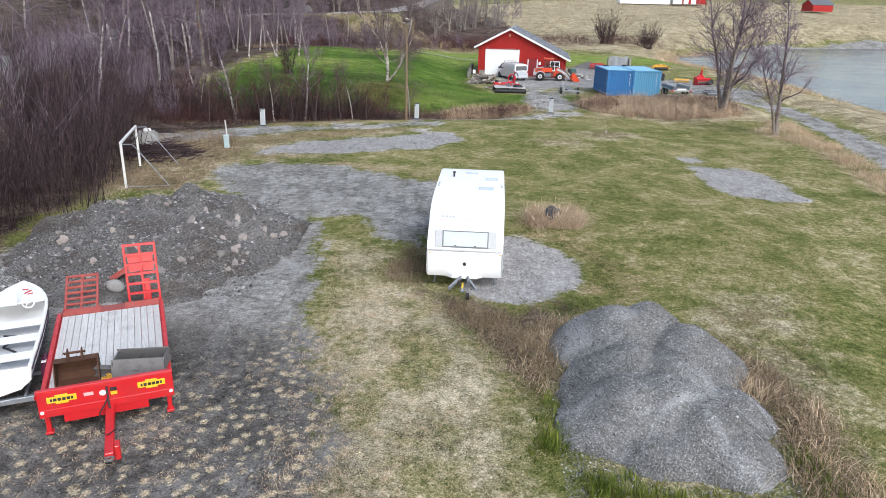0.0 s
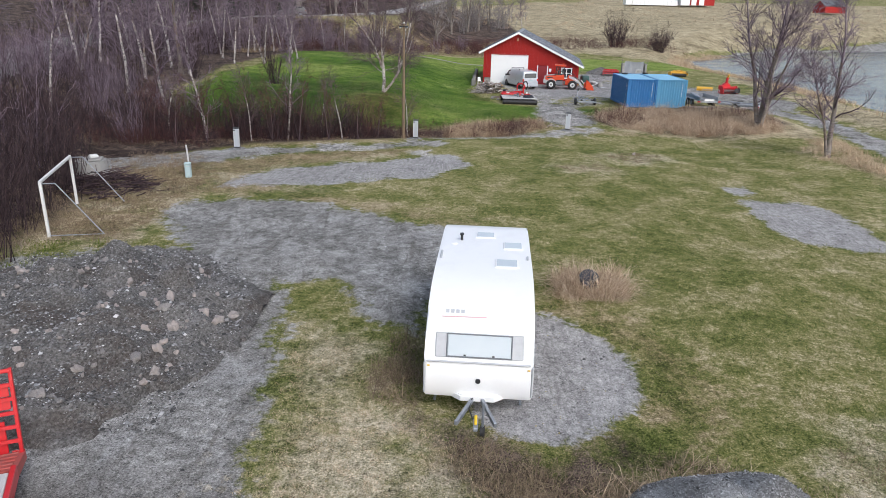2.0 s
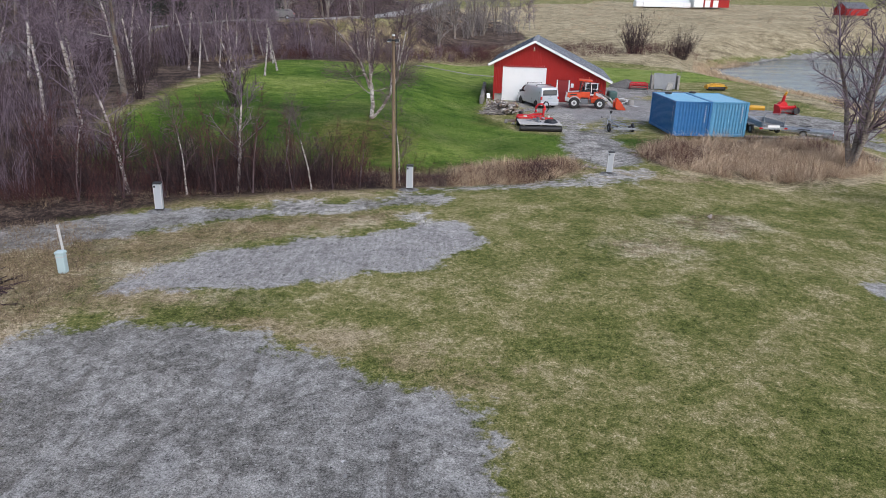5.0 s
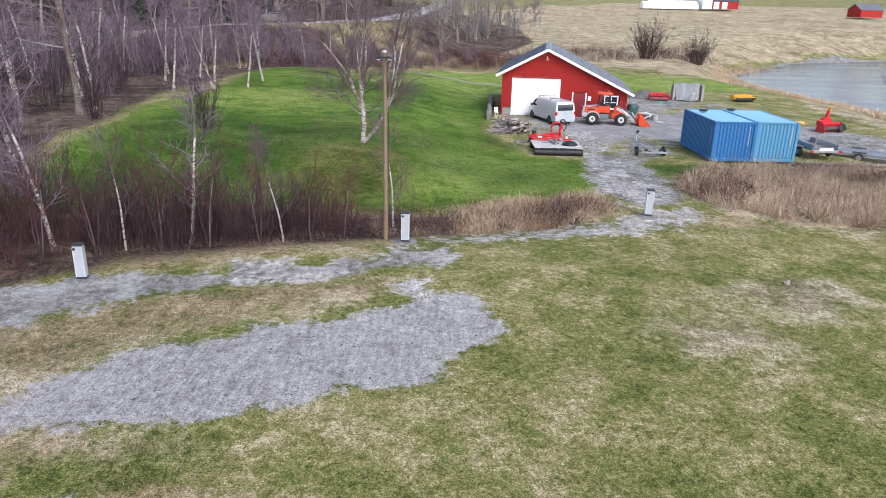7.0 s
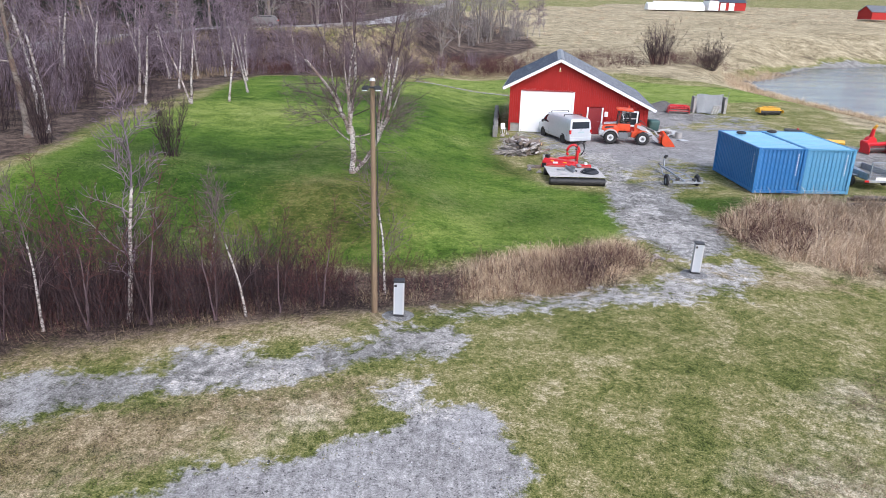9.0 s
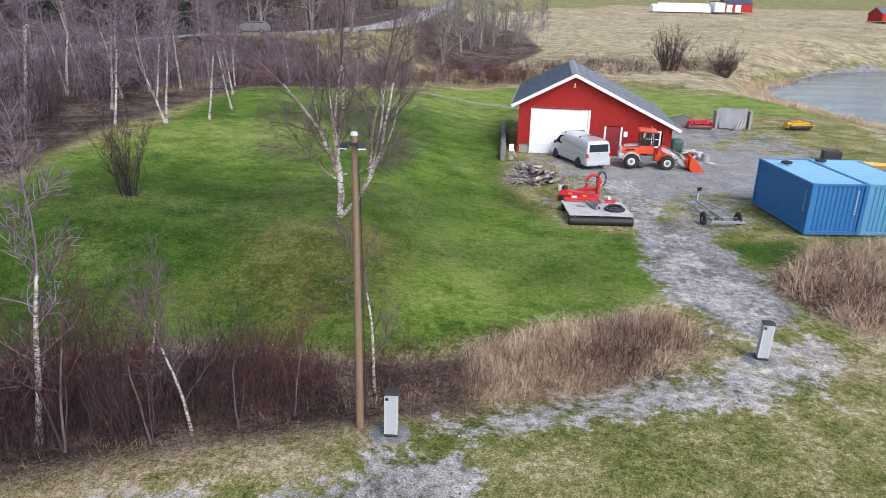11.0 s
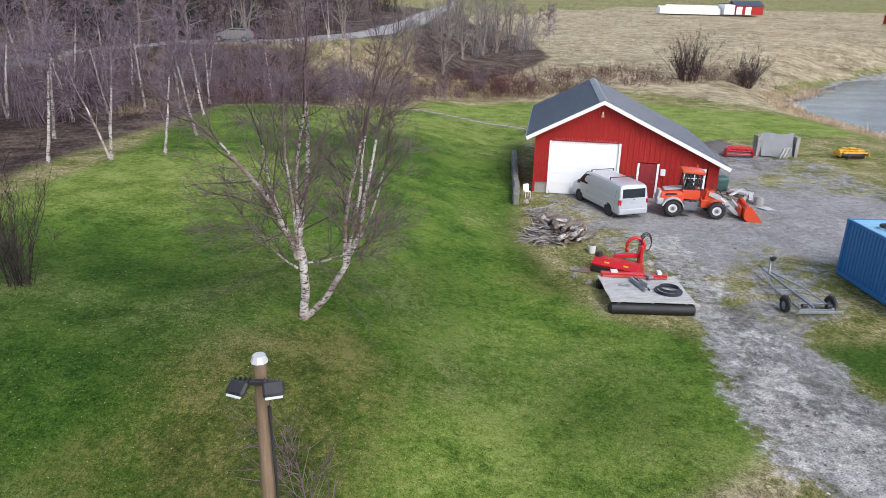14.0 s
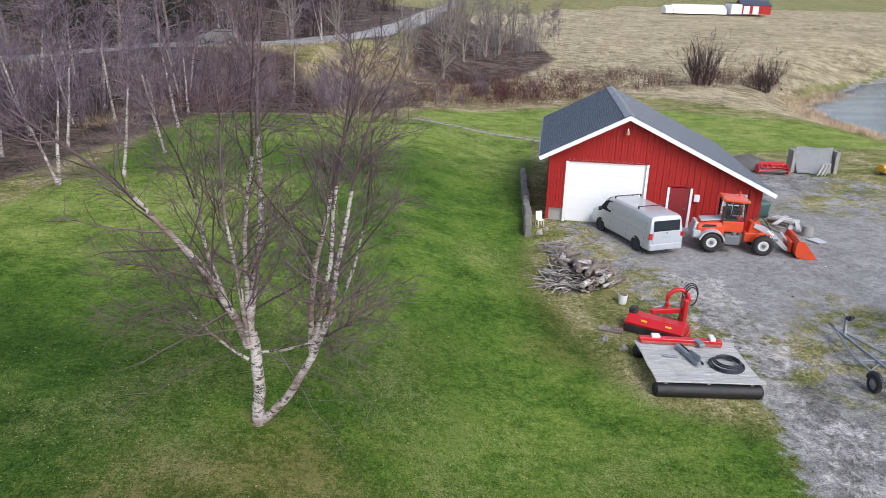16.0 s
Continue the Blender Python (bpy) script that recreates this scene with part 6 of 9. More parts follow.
# ---- things about the field ----
def goal():
    a, b = Vector((-14.8, 30.0, 0)), Vector((-16.0, 34.2, 0))
    a.z, b.z = ground(a.x, a.y), ground(b.x, b.y)
    g = thing("football_goal", "white-painted metal football goal frame with no net", "goal")
    up, back = Vector((0, 0, 2.02)), Vector((0.85, 0.22, 0))
    for p in (a, b):
        part("post", box(p + up / 2, (0.10, 0.10, 2.1), 0.012, (0, 0, 16)), M_WHITE_GRUBBY, g)
        q = p + up + back * 0.55 - Vector((0, 0, 0.05))
        part("top_stay", rod(p + up - Vector((0, 0, 0.05)), q, 0.022, n=8), M_GALV, g)
        part("rear_stay", rod(q, p + back * 2.1 + Vector((0, 0, 0.02)), 0.022, n=8), M_GALV, g)
    m = (a + b) / 2 + up
    part("crossbar", box(m, (0.10, (b - a).length + 0.1, 0.10), 0.012, (0, 0, math.degrees(math.atan2((b - a).y, (b - a).x)) - 90)), M_WHITE_GRUBBY, g)
    part("ground_bar", rod(a + Vector((0, 0, 0.05)), a + back * 2.1 + Vector((0, 0, 0.03)), 0.02, n=8), M_GALV, g)


goal()


M_PEDESTAL = paint("grey_white_powder_coat", (0.40, 0.43, 0.46), 0.45, 0.3, (0.30, 0.31, 0.32))


def pedestal():
    p = thing("power_pedestal", "white metal camping power pedestal on a gravel base", "pedestal", None, "camp power pedestals")
    part("post", box((0, 0, 0.62), (0.30, 0.24, 1.08), 0.02), M_PEDESTAL, p)
    part("side_strip", box((-0.135, -0.124, 0.62), (0.04, 0.012, 1.0), 0.004), M_GREY_TRIM, p)
    part("side_strip", box((0.135, -0.124, 0.62), (0.04, 0.012, 1.0), 0.004), M_GREY_TRIM, p)
    part("cap", box((0, 0, 1.185), (0.33, 0.27, 0.06), 0.015), M_BLACK, p)
    part("plinth", box((0, 0, 0.05), (0.32, 0.26, 0.14), 0.01), M_BLACK, p)
    part("socket", box((-0.10, -0.126, 1.06), (0.08, 0.03, 0.08), 0.008), M_BLACK, p)
    part("gravel_collar", rod((0, 0, -0.06), (0, 0, 0.05), 0.58, 0.30, 13), M_GRAVEL, p, "crushed gravel packed round the foot")
    return p


pd = pedestal()
put = [(-12.8, 45.75, 8), (-2.85, 50.5, 0), (7.42, 54.8, -6)]
for i, (x, y, rz) in enumerate(put):
    m = pose(x, y, ground(x, y) + 0.02, 1.2, 0.8, rz)
    if i == 0:
        pd.matrix_basis = m
    else:
        copy_thing(pd, m)
cb = thing("water_post", "pale teal service cabinet with a wooden marker stake", "cabinet", pose(-13.05, 38.9, ground(-13, 38.9)))
part("case", box((0, 0, 0.32), (0.26, 0.24, 0.66), 0.03), M_TEAL, cb)
part("lid", box((0, 0, 0.68), (0.30, 0.28, 0.10), 0.03), M_TEAL, cb)
part("band", box((0, 0, 0.56), (0.275, 0.255, 0.03), 0.004), M_GREY_TRIM, cb)
part("stake", box((0.0, 0.16, 0.72), (0.07, 0.05, 1.65), 0.006, (0, -3, 0)), M_DECK, cb)

pole = thing("utility_pole", "weathered wooden pole with two black floodlights", "pole", pose(-3.64, 50.9, ground(-3.64, 50.9)))
part("shaft", rod((0, 0, -0.2), (0, 0, 7.05), 0.098, 0.062, 16), M_POLE, pole, smooth=40)
part("top_cap", rod((0, 0, 7.03), (0, 0, 7.10), 0.085, 0.06, 9), M_GREY_TRIM, pole, "grey pole cap")
arm = part("bracket", box((0, -0.10, 6.86), (0.36, 0.05, 0.05), 0.006), M_BLACK, pole)
for s in (-1, 1):
    f = part("floodlight", box((s * 0.17, -0.18, 6.84), (0.20, 0.07, 0.15), 0.02, (-52, 0, s * 20)), M_BLACK, pole)
    part("lens", box((s * 0.18, -0.214, 6.815), (0.16, 0.012, 0.11), 0.004, (-52, 0, s * 20)), M_ACRYLIC, f)
    for k in range(4):
        part("cooling_fin", box((s * (0.17 - 0.02) + (k - 1.5) * 0.045, -0.145, 6.87), (0.010, 0.04, 0.12), 0, (-52, 0, s * 20)), M_BLACK, f)
part("cable", pipe([(0.09, -0.09, 6.6), (0.125, -0.05, 5.0), (0.135, -0.02, 3.0), (0.14, 0, 0.3)], 0.014, 6), M_BLACK, pole)

well = thing("manhole_cover", "black plastic manhole lid tilted in dry grass", "manhole", pose(3.95, 26.35, ground(4, 26.4) + 0.42, 22, -8, 0))
part("riser", rod((0, 0, -0.5), (0, 0, 0.05), 0.30, n=24), M_BLACK, well)
part("lid", rod((0, 0, 0.05), (0.02, -0.02, 0.12), 0.33, 0.31, 24), M_NAVY, well)
part("lid_rib", box((0.02, -0.02, 0.13), (0.5, 0.06, 0.03), 0.01, (0, 0, 30)), M_NAVY, well)

blk = thing("concrete_block", "mossy grey concrete ring by the thicket", "concrete ring", pose(-17.7, 38.9, ground(-17.7, 38.9)))
part("ring", rod((0, 0, 0), (0, 0, 0.75), 0.75, 0.68, 18), M_CONCRETE, blk)
part("slab", box((0.05, 0, 0.80), (0.9, 0.8, 0.10), 0.03, (0, 0, 15)), M_CONCRETE, blk)
part("lid_stone", box((0.1, 0.1, 0.92), (0.4, 0.3, 0.16), 0.04, (0, 0, 40)), M_WHITE_GRUBBY, blk)


def brush_pile(name, label, cx, cy, rx, ry, hh, count, seed, r0, r1, l0, l1, mat):
    r = np.random.default_rng(seed)
    st = []
    for _ in range(count):
        a, q = r.uniform(0, math.tau), math.sqrt(r.uniform(0, 1))
        x, y = cx + rx * q * math.cos(a) * 0.8, cy + ry * q * math.sin(a) * 0.8
        z = ground(x, y) + hh * (1 - q) * r.uniform(0.2, 1) + 0.05
        b = r.uniform(0, math.tau)
        ln = r.uniform(l0, l1)
        d = np.array([math.cos(b), math.sin(b), r.normal(0, 0.10)])
        rad = r.uniform(r0, r1)
        st.append(shoot(r, np.array([x, y, z]) - d * ln / 2, d, ln, rad, rad * 0.5, 0.08, -0.01, 4))
    o = thing(name, label, "brushwood")
    tagged(soup("brushwood", *tubes(st, 5), mat, o), kind="stuff")


brush_pile("brush_pile", "heap of dark cut branches behind the goal", -15.9, 36.6, 2.6, 2.0, 0.9, 240, 5, 0.012, 0.03, 0.8, 2.4, M_TWIG_DARK)
# odd bits at the soil heap
for x, y, z, rz, ln, w, mat, lab in ((-10.9, 18.5, 0.1, 8, 1.5, 0.14, M_GREYWOOD, "grey weathered plank by the trailer"), (-11.4, 18.9, 0.12, -10, 1.2, 0.10, M_GREYWOOD, "grey weathered plank by the soil heap"), (-11.7, 18.0, 0.08, 4, 1.6, 0.16, M_GREYWOOD, "pale board lying on the ground")):
    pl = thing("plank", lab, "plank", pose(x, y, ground(x, y) + z, 0, 4, rz))
    part("board", box((0, 0, 0.03), (ln, w, 0.05), 0.006), mat, pl)
cp = thing("steel_channel", "faded red steel channel leaning on the soil heap", "channel", pose(-9.95, 18.9, soil_top(-9.95, 18.9) + 0.15, 0, -22, 48))
part("web", box((0, 0, 0), (1.0, 0.16, 0.02), 0.004), M_RED_WORN, cp)
for s in (-1, 1):
    part("flange", box((0, s * 0.08, 0.03), (1.0, 0.02, 0.08), 0.004), M_RED_WORN, cp)
sk = thing("fibre_sack", "dirty white woven sack full of soil", "sack", pose(-9.75, 18.3, soil_top(-9.75, 18.3) + 0.12))
bm = bmesh.new()
bmesh.ops.create_icosphere(bm, subdivisions=3, radius=0.24)
for v in bm.verts:
    v.co = Vector((v.co.x * 1.1, v.co.y * 0.8, v.co.z * 0.85)) * (1 + 0.18 * noise.noise(v.co * 4))
part("bag", bm, M_CONCRETE, sk, smooth=60)

# ---- the yard: van, wheel loader, implements ----
YZ = 0.36


def taper(bm, z0, k):
    for v in bm.verts:
        if v.co.z > z0:
            v.co.x *= 1 - k * (v.co.z - z0)
    return bm


def arcband(c, r0, r1, w, a0, a1, n=14, bm=None):
    """A curved guard over a wheel, round the y axis, from angle a0 to a1."""
    bm = bm or bmesh.new()
    rows = []
    for a in np.linspace(radians(a0), radians(a1), n):
        rows.append([bm.verts.new((c[0] + r * math.cos(a), c[1] + s * w / 2, c[2] + r * math.sin(a))) for r, s in ((r0, -1), (r1, -1), (r1, 1), (r0, 1))])
    for p, q in zip(rows, rows[1:]):
        for i in range(4):
            bm.faces.new((p[i], p[(i + 1) % 4], q[(i + 1) % 4], q[i]))
    bm.faces.new(rows[0]), bm.faces.new(rows[-1])
    return bm


def van():
    v = thing("van", "silver panel van with two roof bars, parked at the door", "van", pose(6.30, 81.85, YZ - 0.04, 0, 0, 21) @ Matrix.Scale(0.93, 4))
    # forward is +y; stations: place, roof height, half width
    stations = [(-2.64, 1.84, 0.90), (-2.60, 1.92, 0.935), (-2.45, 1.96, 0.95), (-1.6, 1.975, 0.955), (0.2, 1.975, 0.955), (1.0, 1.955, 0.955), (1.22, 1.90, 0.955), (1.6, 1.60, 0.955), (1.98, 1.27, 0.955), (2.3, 1.14, 0.94), (2.5, 1.02, 0.90), (2.6, 0.86, 0.82), (2.63, 0.66, 0.76)]
    half = [(0.0, 0.30), (0.93, 0.30), (0.99, 0.38), (1.0, 0.60), (1.0, 0.86), (0.985, 1.10), (0.95, 1.42), (0.90, 1.72), (0.85, 1.87), (0.74, 1.95), (0.4, 1.972), (0.0, 1.975)]
    bm = bmesh.new()
    rows = []
    for y, zr, w in stations:
        k = (zr - 0.30) / 1.675
        ring = [(x * w, 0.30 + (z - 0.30) * k) for x, z in half]
        ring += [(-x, z) for x, z in ring[-2:0:-1]]
        shear = 0.13 if y < -2 else 0.0
        rows.append([bm.verts.new((x, y + shear * max(0, z - 0.9), z)) for x, z in ring])
    for p, q in zip(rows, rows[1:]):
        for i in range(len(p)):
            j = (i + 1) % len(p)
            bm.faces.new((p[i], p[j], q[j], q[i]))
    bm.faces.new(rows[0]), bm.faces.new(rows[-1])
    part("body", bm, M_SILVER, v, smooth=32)
    side = lambda z: 0.955 * float(np.interp(z, [0.6, 0.86, 1.1, 1.42, 1.72, 1.87], [1.0, 1.0, 0.985, 0.95, 0.90, 0.85]))
    gate = part("tailgate", box((0, -2.632, 0.92), (1.50, 0.03, 0.56), 0.02, (-2, 0, 0), seg=2), M_SILVER, v)
    part("rear_window", box((0, -2.572, 1.47), (1.44, 0.03, 0.50), 0.012, (-7.4, 0, 0)), M_GLASS, gate)
    part("number_plate", box((0, -2.652, 0.95), (0.50, 0.012, 0.11), 0.003), M_TEAL, gate)
    part("badge", rod((0, -2.640, 1.14), (0, -2.656, 1.14), 0.05, n=14), M_GALV, gate)
    part("rear_bumper", box((0, -2.62, 0.46), (1.80, 0.16, 0.30), 0.06, seg=3), M_SILVER, v)
    part("tow_ball", rod((0, -2.68, 0.30), (0, -2.80, 0.34), 0.03), M_BLACK, v)
    for s in (-1, 1):
        part("tail_lamp", box((s * 0.865, -2.585, 0.98), (0.17, 0.09, 0.30), 0.03, seg=2), M_LAMP_RED, v)
        win = [(0.78, 1.22), (1.78, 1.20), (1.66, 1.36), (1.36, 1.66), (1.20, 1.76), (0.78, 1.78)]
        bm = bmesh.new()
        lo = [bm.verts.new((s * (side(z) + 0.004), y, z)) for y, z in win]
        hi = [bm.verts.new((s * (side(z) - 0.02), y, z)) for y, z in win]
        bm.faces.new(lo), bm.faces.new(hi)
        for i in range(6):
            bm.faces.new((lo[i], lo[(i + 1) % 6], hi[(i + 1) % 6], hi[i]))
        part("cab_window", bm, M_GLASS, v)
        for y in (0.66, -0.75, -2.2):
            bm = bmesh.new()
            for z0, z1 in ((0.42, 0.86), (0.86, 1.42), (1.42, 1.80)):
                a, b = side(z0) + 0.001, side(z1) + 0.001
                pr = [(s * a, y, z0), (s * a, y + 0.014, z0), (s * b, y + 0.014, z1), (s * b, y, z1)]
                bm.faces.new([bm.verts.new(q) for q in pr])
            part("panel_seam", bm, M_BLACK, v)
        part("panel_rib", box((s * (side(1.12) + 0.002), -0.85, 1.12), (0.012, 2.9, 0.05), 0.005), M_SILVER, v)
        part("side_moulding", box((s * 0.957, 0, 0.62), (0.02, 3.2, 0.06), 0.006), M_SILVER, v)
        for y in (-1.62, 1.58):
            part("wheel_arch", rod((s * 0.86, y, 0.36), (s * 0.958, y, 0.36), 0.385, n=28), M_BLACK, v)
            wheel(v, (s * 0.87, y, 0.335), 0.335, 0.20, M_GALV)
        part("mirror", box((s * 1.06, 1.55, 1.24), (0.18, 0.10, 0.22), 0.04, seg=2), M_BLACK, v)
        part("head_lamp", box((s * 0.70, 2.50, 0.88), (0.30, 0.12, 0.18), 0.04), M_ACRYLIC, v)
    for y in (-1.25, 0.75):
        part("roof_bar", box((0, y, 2.08), (1.52, 0.06, 0.035), 0.01), M_BLACK, v)
        for s in (-1, 1):
            part("bar_foot", box((s * 0.74, y, 2.02), (0.05, 0.08, 0.13), 0.01), M_BLACK, v)
    part("windscreen", box((0, 1.595, 1.615), (1.44, 0.02, 0.86), 0.01, (50.5, 0, 0)), M_GLASS, v)
    part("grille", box((0, 2.62, 0.78), (1.0, 0.04, 0.14), 0.01), M_BLACK, v)


van()


def loader():
    # forward is +x
    t = thing("wheel_loader", "orange-red wheel loader with grey guards, its bucket lowered", "loader", pose(10.55, 80.75, YZ, 0, 0, -8))
    for x in (-1.08, 1.12):
        for s in (-1, 1):
            h = thing("wheel", "", "", pose(x, s * 0.70, 0.46, 0, 0, 90))
            h.parent = t
            part("tyre", ringbar((0, 0, 0), 0.325, 0.135, "x", 32, 12, squash=1.25), M_RUBBER, h, smooth=60)
            part("rim", rod((-0.11, 0, 0), (0.11, 0, 0), 0.23, n=22), M_WHITE_GRUBBY, h)
            part("rim_dish", rod((-0.116, 0, 0), (0.116, 0, 0), 0.15, n=20), M_GREY_TRIM, h)
            part("hub", rod((-0.15, 0, 0), (0.15, 0, 0), 0.085, n=12), M_STEEL_OLD, h)
            for k in range(16):
                a = k * math.tau / 16
                part("tread_lug", box((0, 0.452 * math.cos(a), 0.452 * math.sin(a)), (0.27, 0.06, 0.04), 0.008, (math.degrees(a) + 90, 0, 25 * s)), M_RUBBER, h)
    part("rear_frame", box((-0.95, 0, 0.62), (1.6, 0.95, 0.42), 0.04), M_STEEL_OLD, t)
    hood = part("hood", prism([(-0.54, 0.78), (0.54, 0.78), (0.54, 1.16), (0.46, 1.32), (0.30, 1.38), (-0.30, 1.38), (-0.46, 1.32), (-0.54, 1.16)], -1.70, -0.55, None, 0.05, 3), M_ORANGE, t)
    for v in hood.data.vertices:
        if v.co.x < -1.2 and v.co.z > 1.0:
            v.co.z -= 0.30 * (-1.2 - v.co.x)
    part("hood_top", box((-1.10, 0, 1.375), (0.95, 0.72, 0.06), 0.025, (0, -7, 0), seg=2), M_GREY_TRIM, t)
    part("rear_grille", box((-1.77, 0, 1.02), (0.16, 0.84, 0.46), 0.05, (0, 10, 0), seg=2), M_GREY_TRIM, t)
    part("counterweight", box((-1.72, 0, 0.74), (0.36, 1.24, 0.36), 0.09, seg=3), M_GREY_TRIM, t)
    for s in (-1, 1):
        part("hood_grille", prism([(-1.55, 0.98), (-0.98, 0.98), (-0.90, 1.10), (-0.92, 1.22), (-1.42, 1.20), (-1.52, 1.12)], 0, 0.02), M_BLACK, hood).matrix_basis = pose(0, s * 0.545 + 0.01, 0, 0, 0, 90) @ Matrix.Diagonal((1, -1, 1, 1))
        part("rear_mudguard", arcband((-1.08, s * 0.70, 0.46), 0.51, 0.57, 0.36, 12, 168), M_GREY_TRIM, t, smooth=40)
        part("step", box((-0.22, s * 0.66, 0.62), (0.66, 0.26, 0.42), 0.03), M_STEEL_LIGHT, t)
        part("tank_cap", rod((-0.22, s * 0.66, 0.83), (-0.22, s * 0.66, 0.87), 0.05), M_BLACK, t)
    cab = thing("cab", "", "", pose(-0.22, 0, 0.95))
    cab.parent = t
    part("lower_shell", box((0, 0, 0.22), (0.90, 1.06, 0.50), 0.04, seg=2), M_ORANGE, cab)
    for x in (-0.42, 0.42):
        for s in (-1, 1):
            part("pillar", box((x, s * 0.48, 0.88), (0.07, 0.06, 0.92), 0.012, (0, -5 if x > 0 else 5, 0)), M_BLACK, cab)
    for s in (-1, 1):
        part("door_bar", box((-0.02, s * 0.50, 0.50), (0.84, 0.03, 0.05), 0.008), M_BLACK, cab)
        part("door_frame", box((-0.12, s * 0.50, 0.88), (0.04, 0.03, 0.84), 0.008), M_BLACK, cab)
        part("side_screen", box((0, s * 0.487, 0.88), (0.74, 0.008, 0.74)), M_CLEAR, cab)
        part("work_lamp", box((0.50, s * 0.38, 1.40), (0.08, 0.14, 0.10), 0.01), M_BLACK, cab)
    part("windscreen", box((0.415, 0, 0.88), (0.008, 0.86, 0.78), 0, (0, -5, 0)), M_CLEAR, cab)
    part("rear_screen", box((-0.415, 0, 0.92), (0.008, 0.86, 0.66), 0, (0, 5, 0)), M_CLEAR, cab)
    part("seat", box((-0.18, 0, 0.62), (0.14, 0.46, 0.56), 0.05, (0, 8, 0), seg=2), M_BLACK, cab)
    part("seat_cushion", box((0.02, 0, 0.48), (0.42, 0.46, 0.12), 0.04, seg=2), M_BLACK, cab)
    part("steering_wheel", ringbar((0.25, 0, 0.78), 0.17, 0.018, "z", 20, 6), M_BLACK, cab)
    part("roof", box((0, 0, 1.40), (1.16, 1.18, 0.14), 0.06, (0, 3, 0), seg=3), M_ORANGE, cab)
    part("roof_rim", box((0, 0, 1.33), (1.08, 1.10, 0.05), 0.02, (0, 3, 0)), M_BLACK, cab)
    part("beacon", rod((0.30, 0.34, 1.46), (0.30, 0.34, 1.64), 0.05, 0.04, n=12), M_ORANGE, cab)
    part("exhaust", rod((-0.60, 0.30, 0.4), (-0.60, 0.30, 0.95), 0.035), M_BLACK, t)
    # front frame, arms, bucket
    part("articulation", box((0.36, 0, 0.60), (0.4, 0.36, 0.30), 0.03), M_STEEL_OLD, t)
    part("front_frame", box((0.85, 0, 0.66), (0.95, 0.62, 0.42), 0.03), M_ORANGE, t)
    part("boom_tower", prism([(0.50, 0.80), (0.60, 1.36), (0.92, 1.42), (1.22, 0.92), (1.22, 0.80)], -0.28, 0.28, None, 0.02), M_ORANGE, t).matrix_basis = pose(0, 0, 0, 0, 0, -90) @ Matrix.Diagonal((-1, 1, 1, 1))
    for s in (-1, 1):
        arm = [(0.74, 1.34), (1.20, 1.22), (1.75, 0.84), (2.26, 0.34), (2.40, 0.22), (2.30, 0.16), (2.12, 0.22), (1.60, 0.66), (1.12, 0.98), (0.70, 1.16)]
        part("boom_arm", prism(arm, -0.045, 0.045, None, 0.008), M_GREY_TRIM, t).matrix_basis = pose(0, s * 0.30, 0, 0, 0, -90) @ Matrix.Diagonal((-1, 1, 1, 1))
        part("arm_lettering", box((1.46, s * 0.352, 0.96), (0.34, 0.006, 0.07), 0, (0, 35, 0)), M_WHITE, t)
        part("lift_cylinder", rod((0.9, s * 0.40, 0.62), (1.80, s * 0.40, 0.66), 0.05), M_STEEL_OLD, t)
        part("front_mudguard", arcband((1.12, s * 0.66, 0.46), 0.53, 0.56, 0.26, 60, 130, 7), M_ORANGE, t)
        part("hydraulic_hose", pipe([(0.7, s * 0.12, 1.36), (0.95, s * 0.16, 1.62), (1.25, s * 0.14, 1.40), (1.5, s * 0.12, 1.0)], 0.022, 6), M_BLACK, t)
    part("tilt_cylinder", rod((0.85, 0, 1.36), (1.95, 0, 0.92), 0.06), M_STEEL_OLD, t)
    part("tilt_link", rod((1.95, 0, 0.95), (2.36, 0, 0.50), 0.05), M_GREY_TRIM, t)
    part("quick_hitch", box((2.36, 0, 0.42), (0.14, 0.9, 0.52), 0.03), M_ORANGE, t)
    bk = thing("bucket", "", "", pose(2.45, 0, 0.04) @ Matrix.Scale(1.12, 4))
    bk.parent = t
    bp = [(0.06, 0.72), (0.0, 0.55), (0.0, 0.20), (0.06, 0.07), (0.18, 0.01), (0.82, -0.02)]
    bm = bmesh.new()
    rows = [[bm.verts.new((x + o, y, z + p)) for y in (-0.8, 0.8) for o, p in ((0, 0), (0.028, 0.02))] for x, z in bp]
    for p, q in zip(rows, rows[1:]):
        for a, b in ((0, 1), (1, 3), (3, 2), (2, 0)):
            bm.faces.new((p[a], p[b], q[b], q[a]))
    for p in (rows[0], rows[-1]):
        bm.faces.new((p[0], p[1], p[3], p[2]))
    part("shell", bm, M_ORANGE, bk)
    part("cutting_edge", box((0.80, 0, -0.01), (0.16, 1.64, 0.022), 0.004), M_STEEL_OLD, bk)
    for s in (-1, 1):
        o = [(0.06, 0.72), (0.0, 0.55), (0.0, 0.20), (0.06, 0.07), (0.18, 0.01), (0.80, -0.01), (0.70, 0.18), (0.26, 0.70)]
        part("cheek", prism(o, -0.012, 0.012), M_ORANGE, bk).matrix_basis = pose(0, s * 0.8, 0, 0, 0, -90) @ Matrix.Diagonal((-1, 1, 1, 1))


n = Nodes("clear_cab_glass")
M_CLEAR = n.done((0.9, 0.93, 0.93), 0.02, 0, 0.5, Transmission_Weight=1.0)
loader()


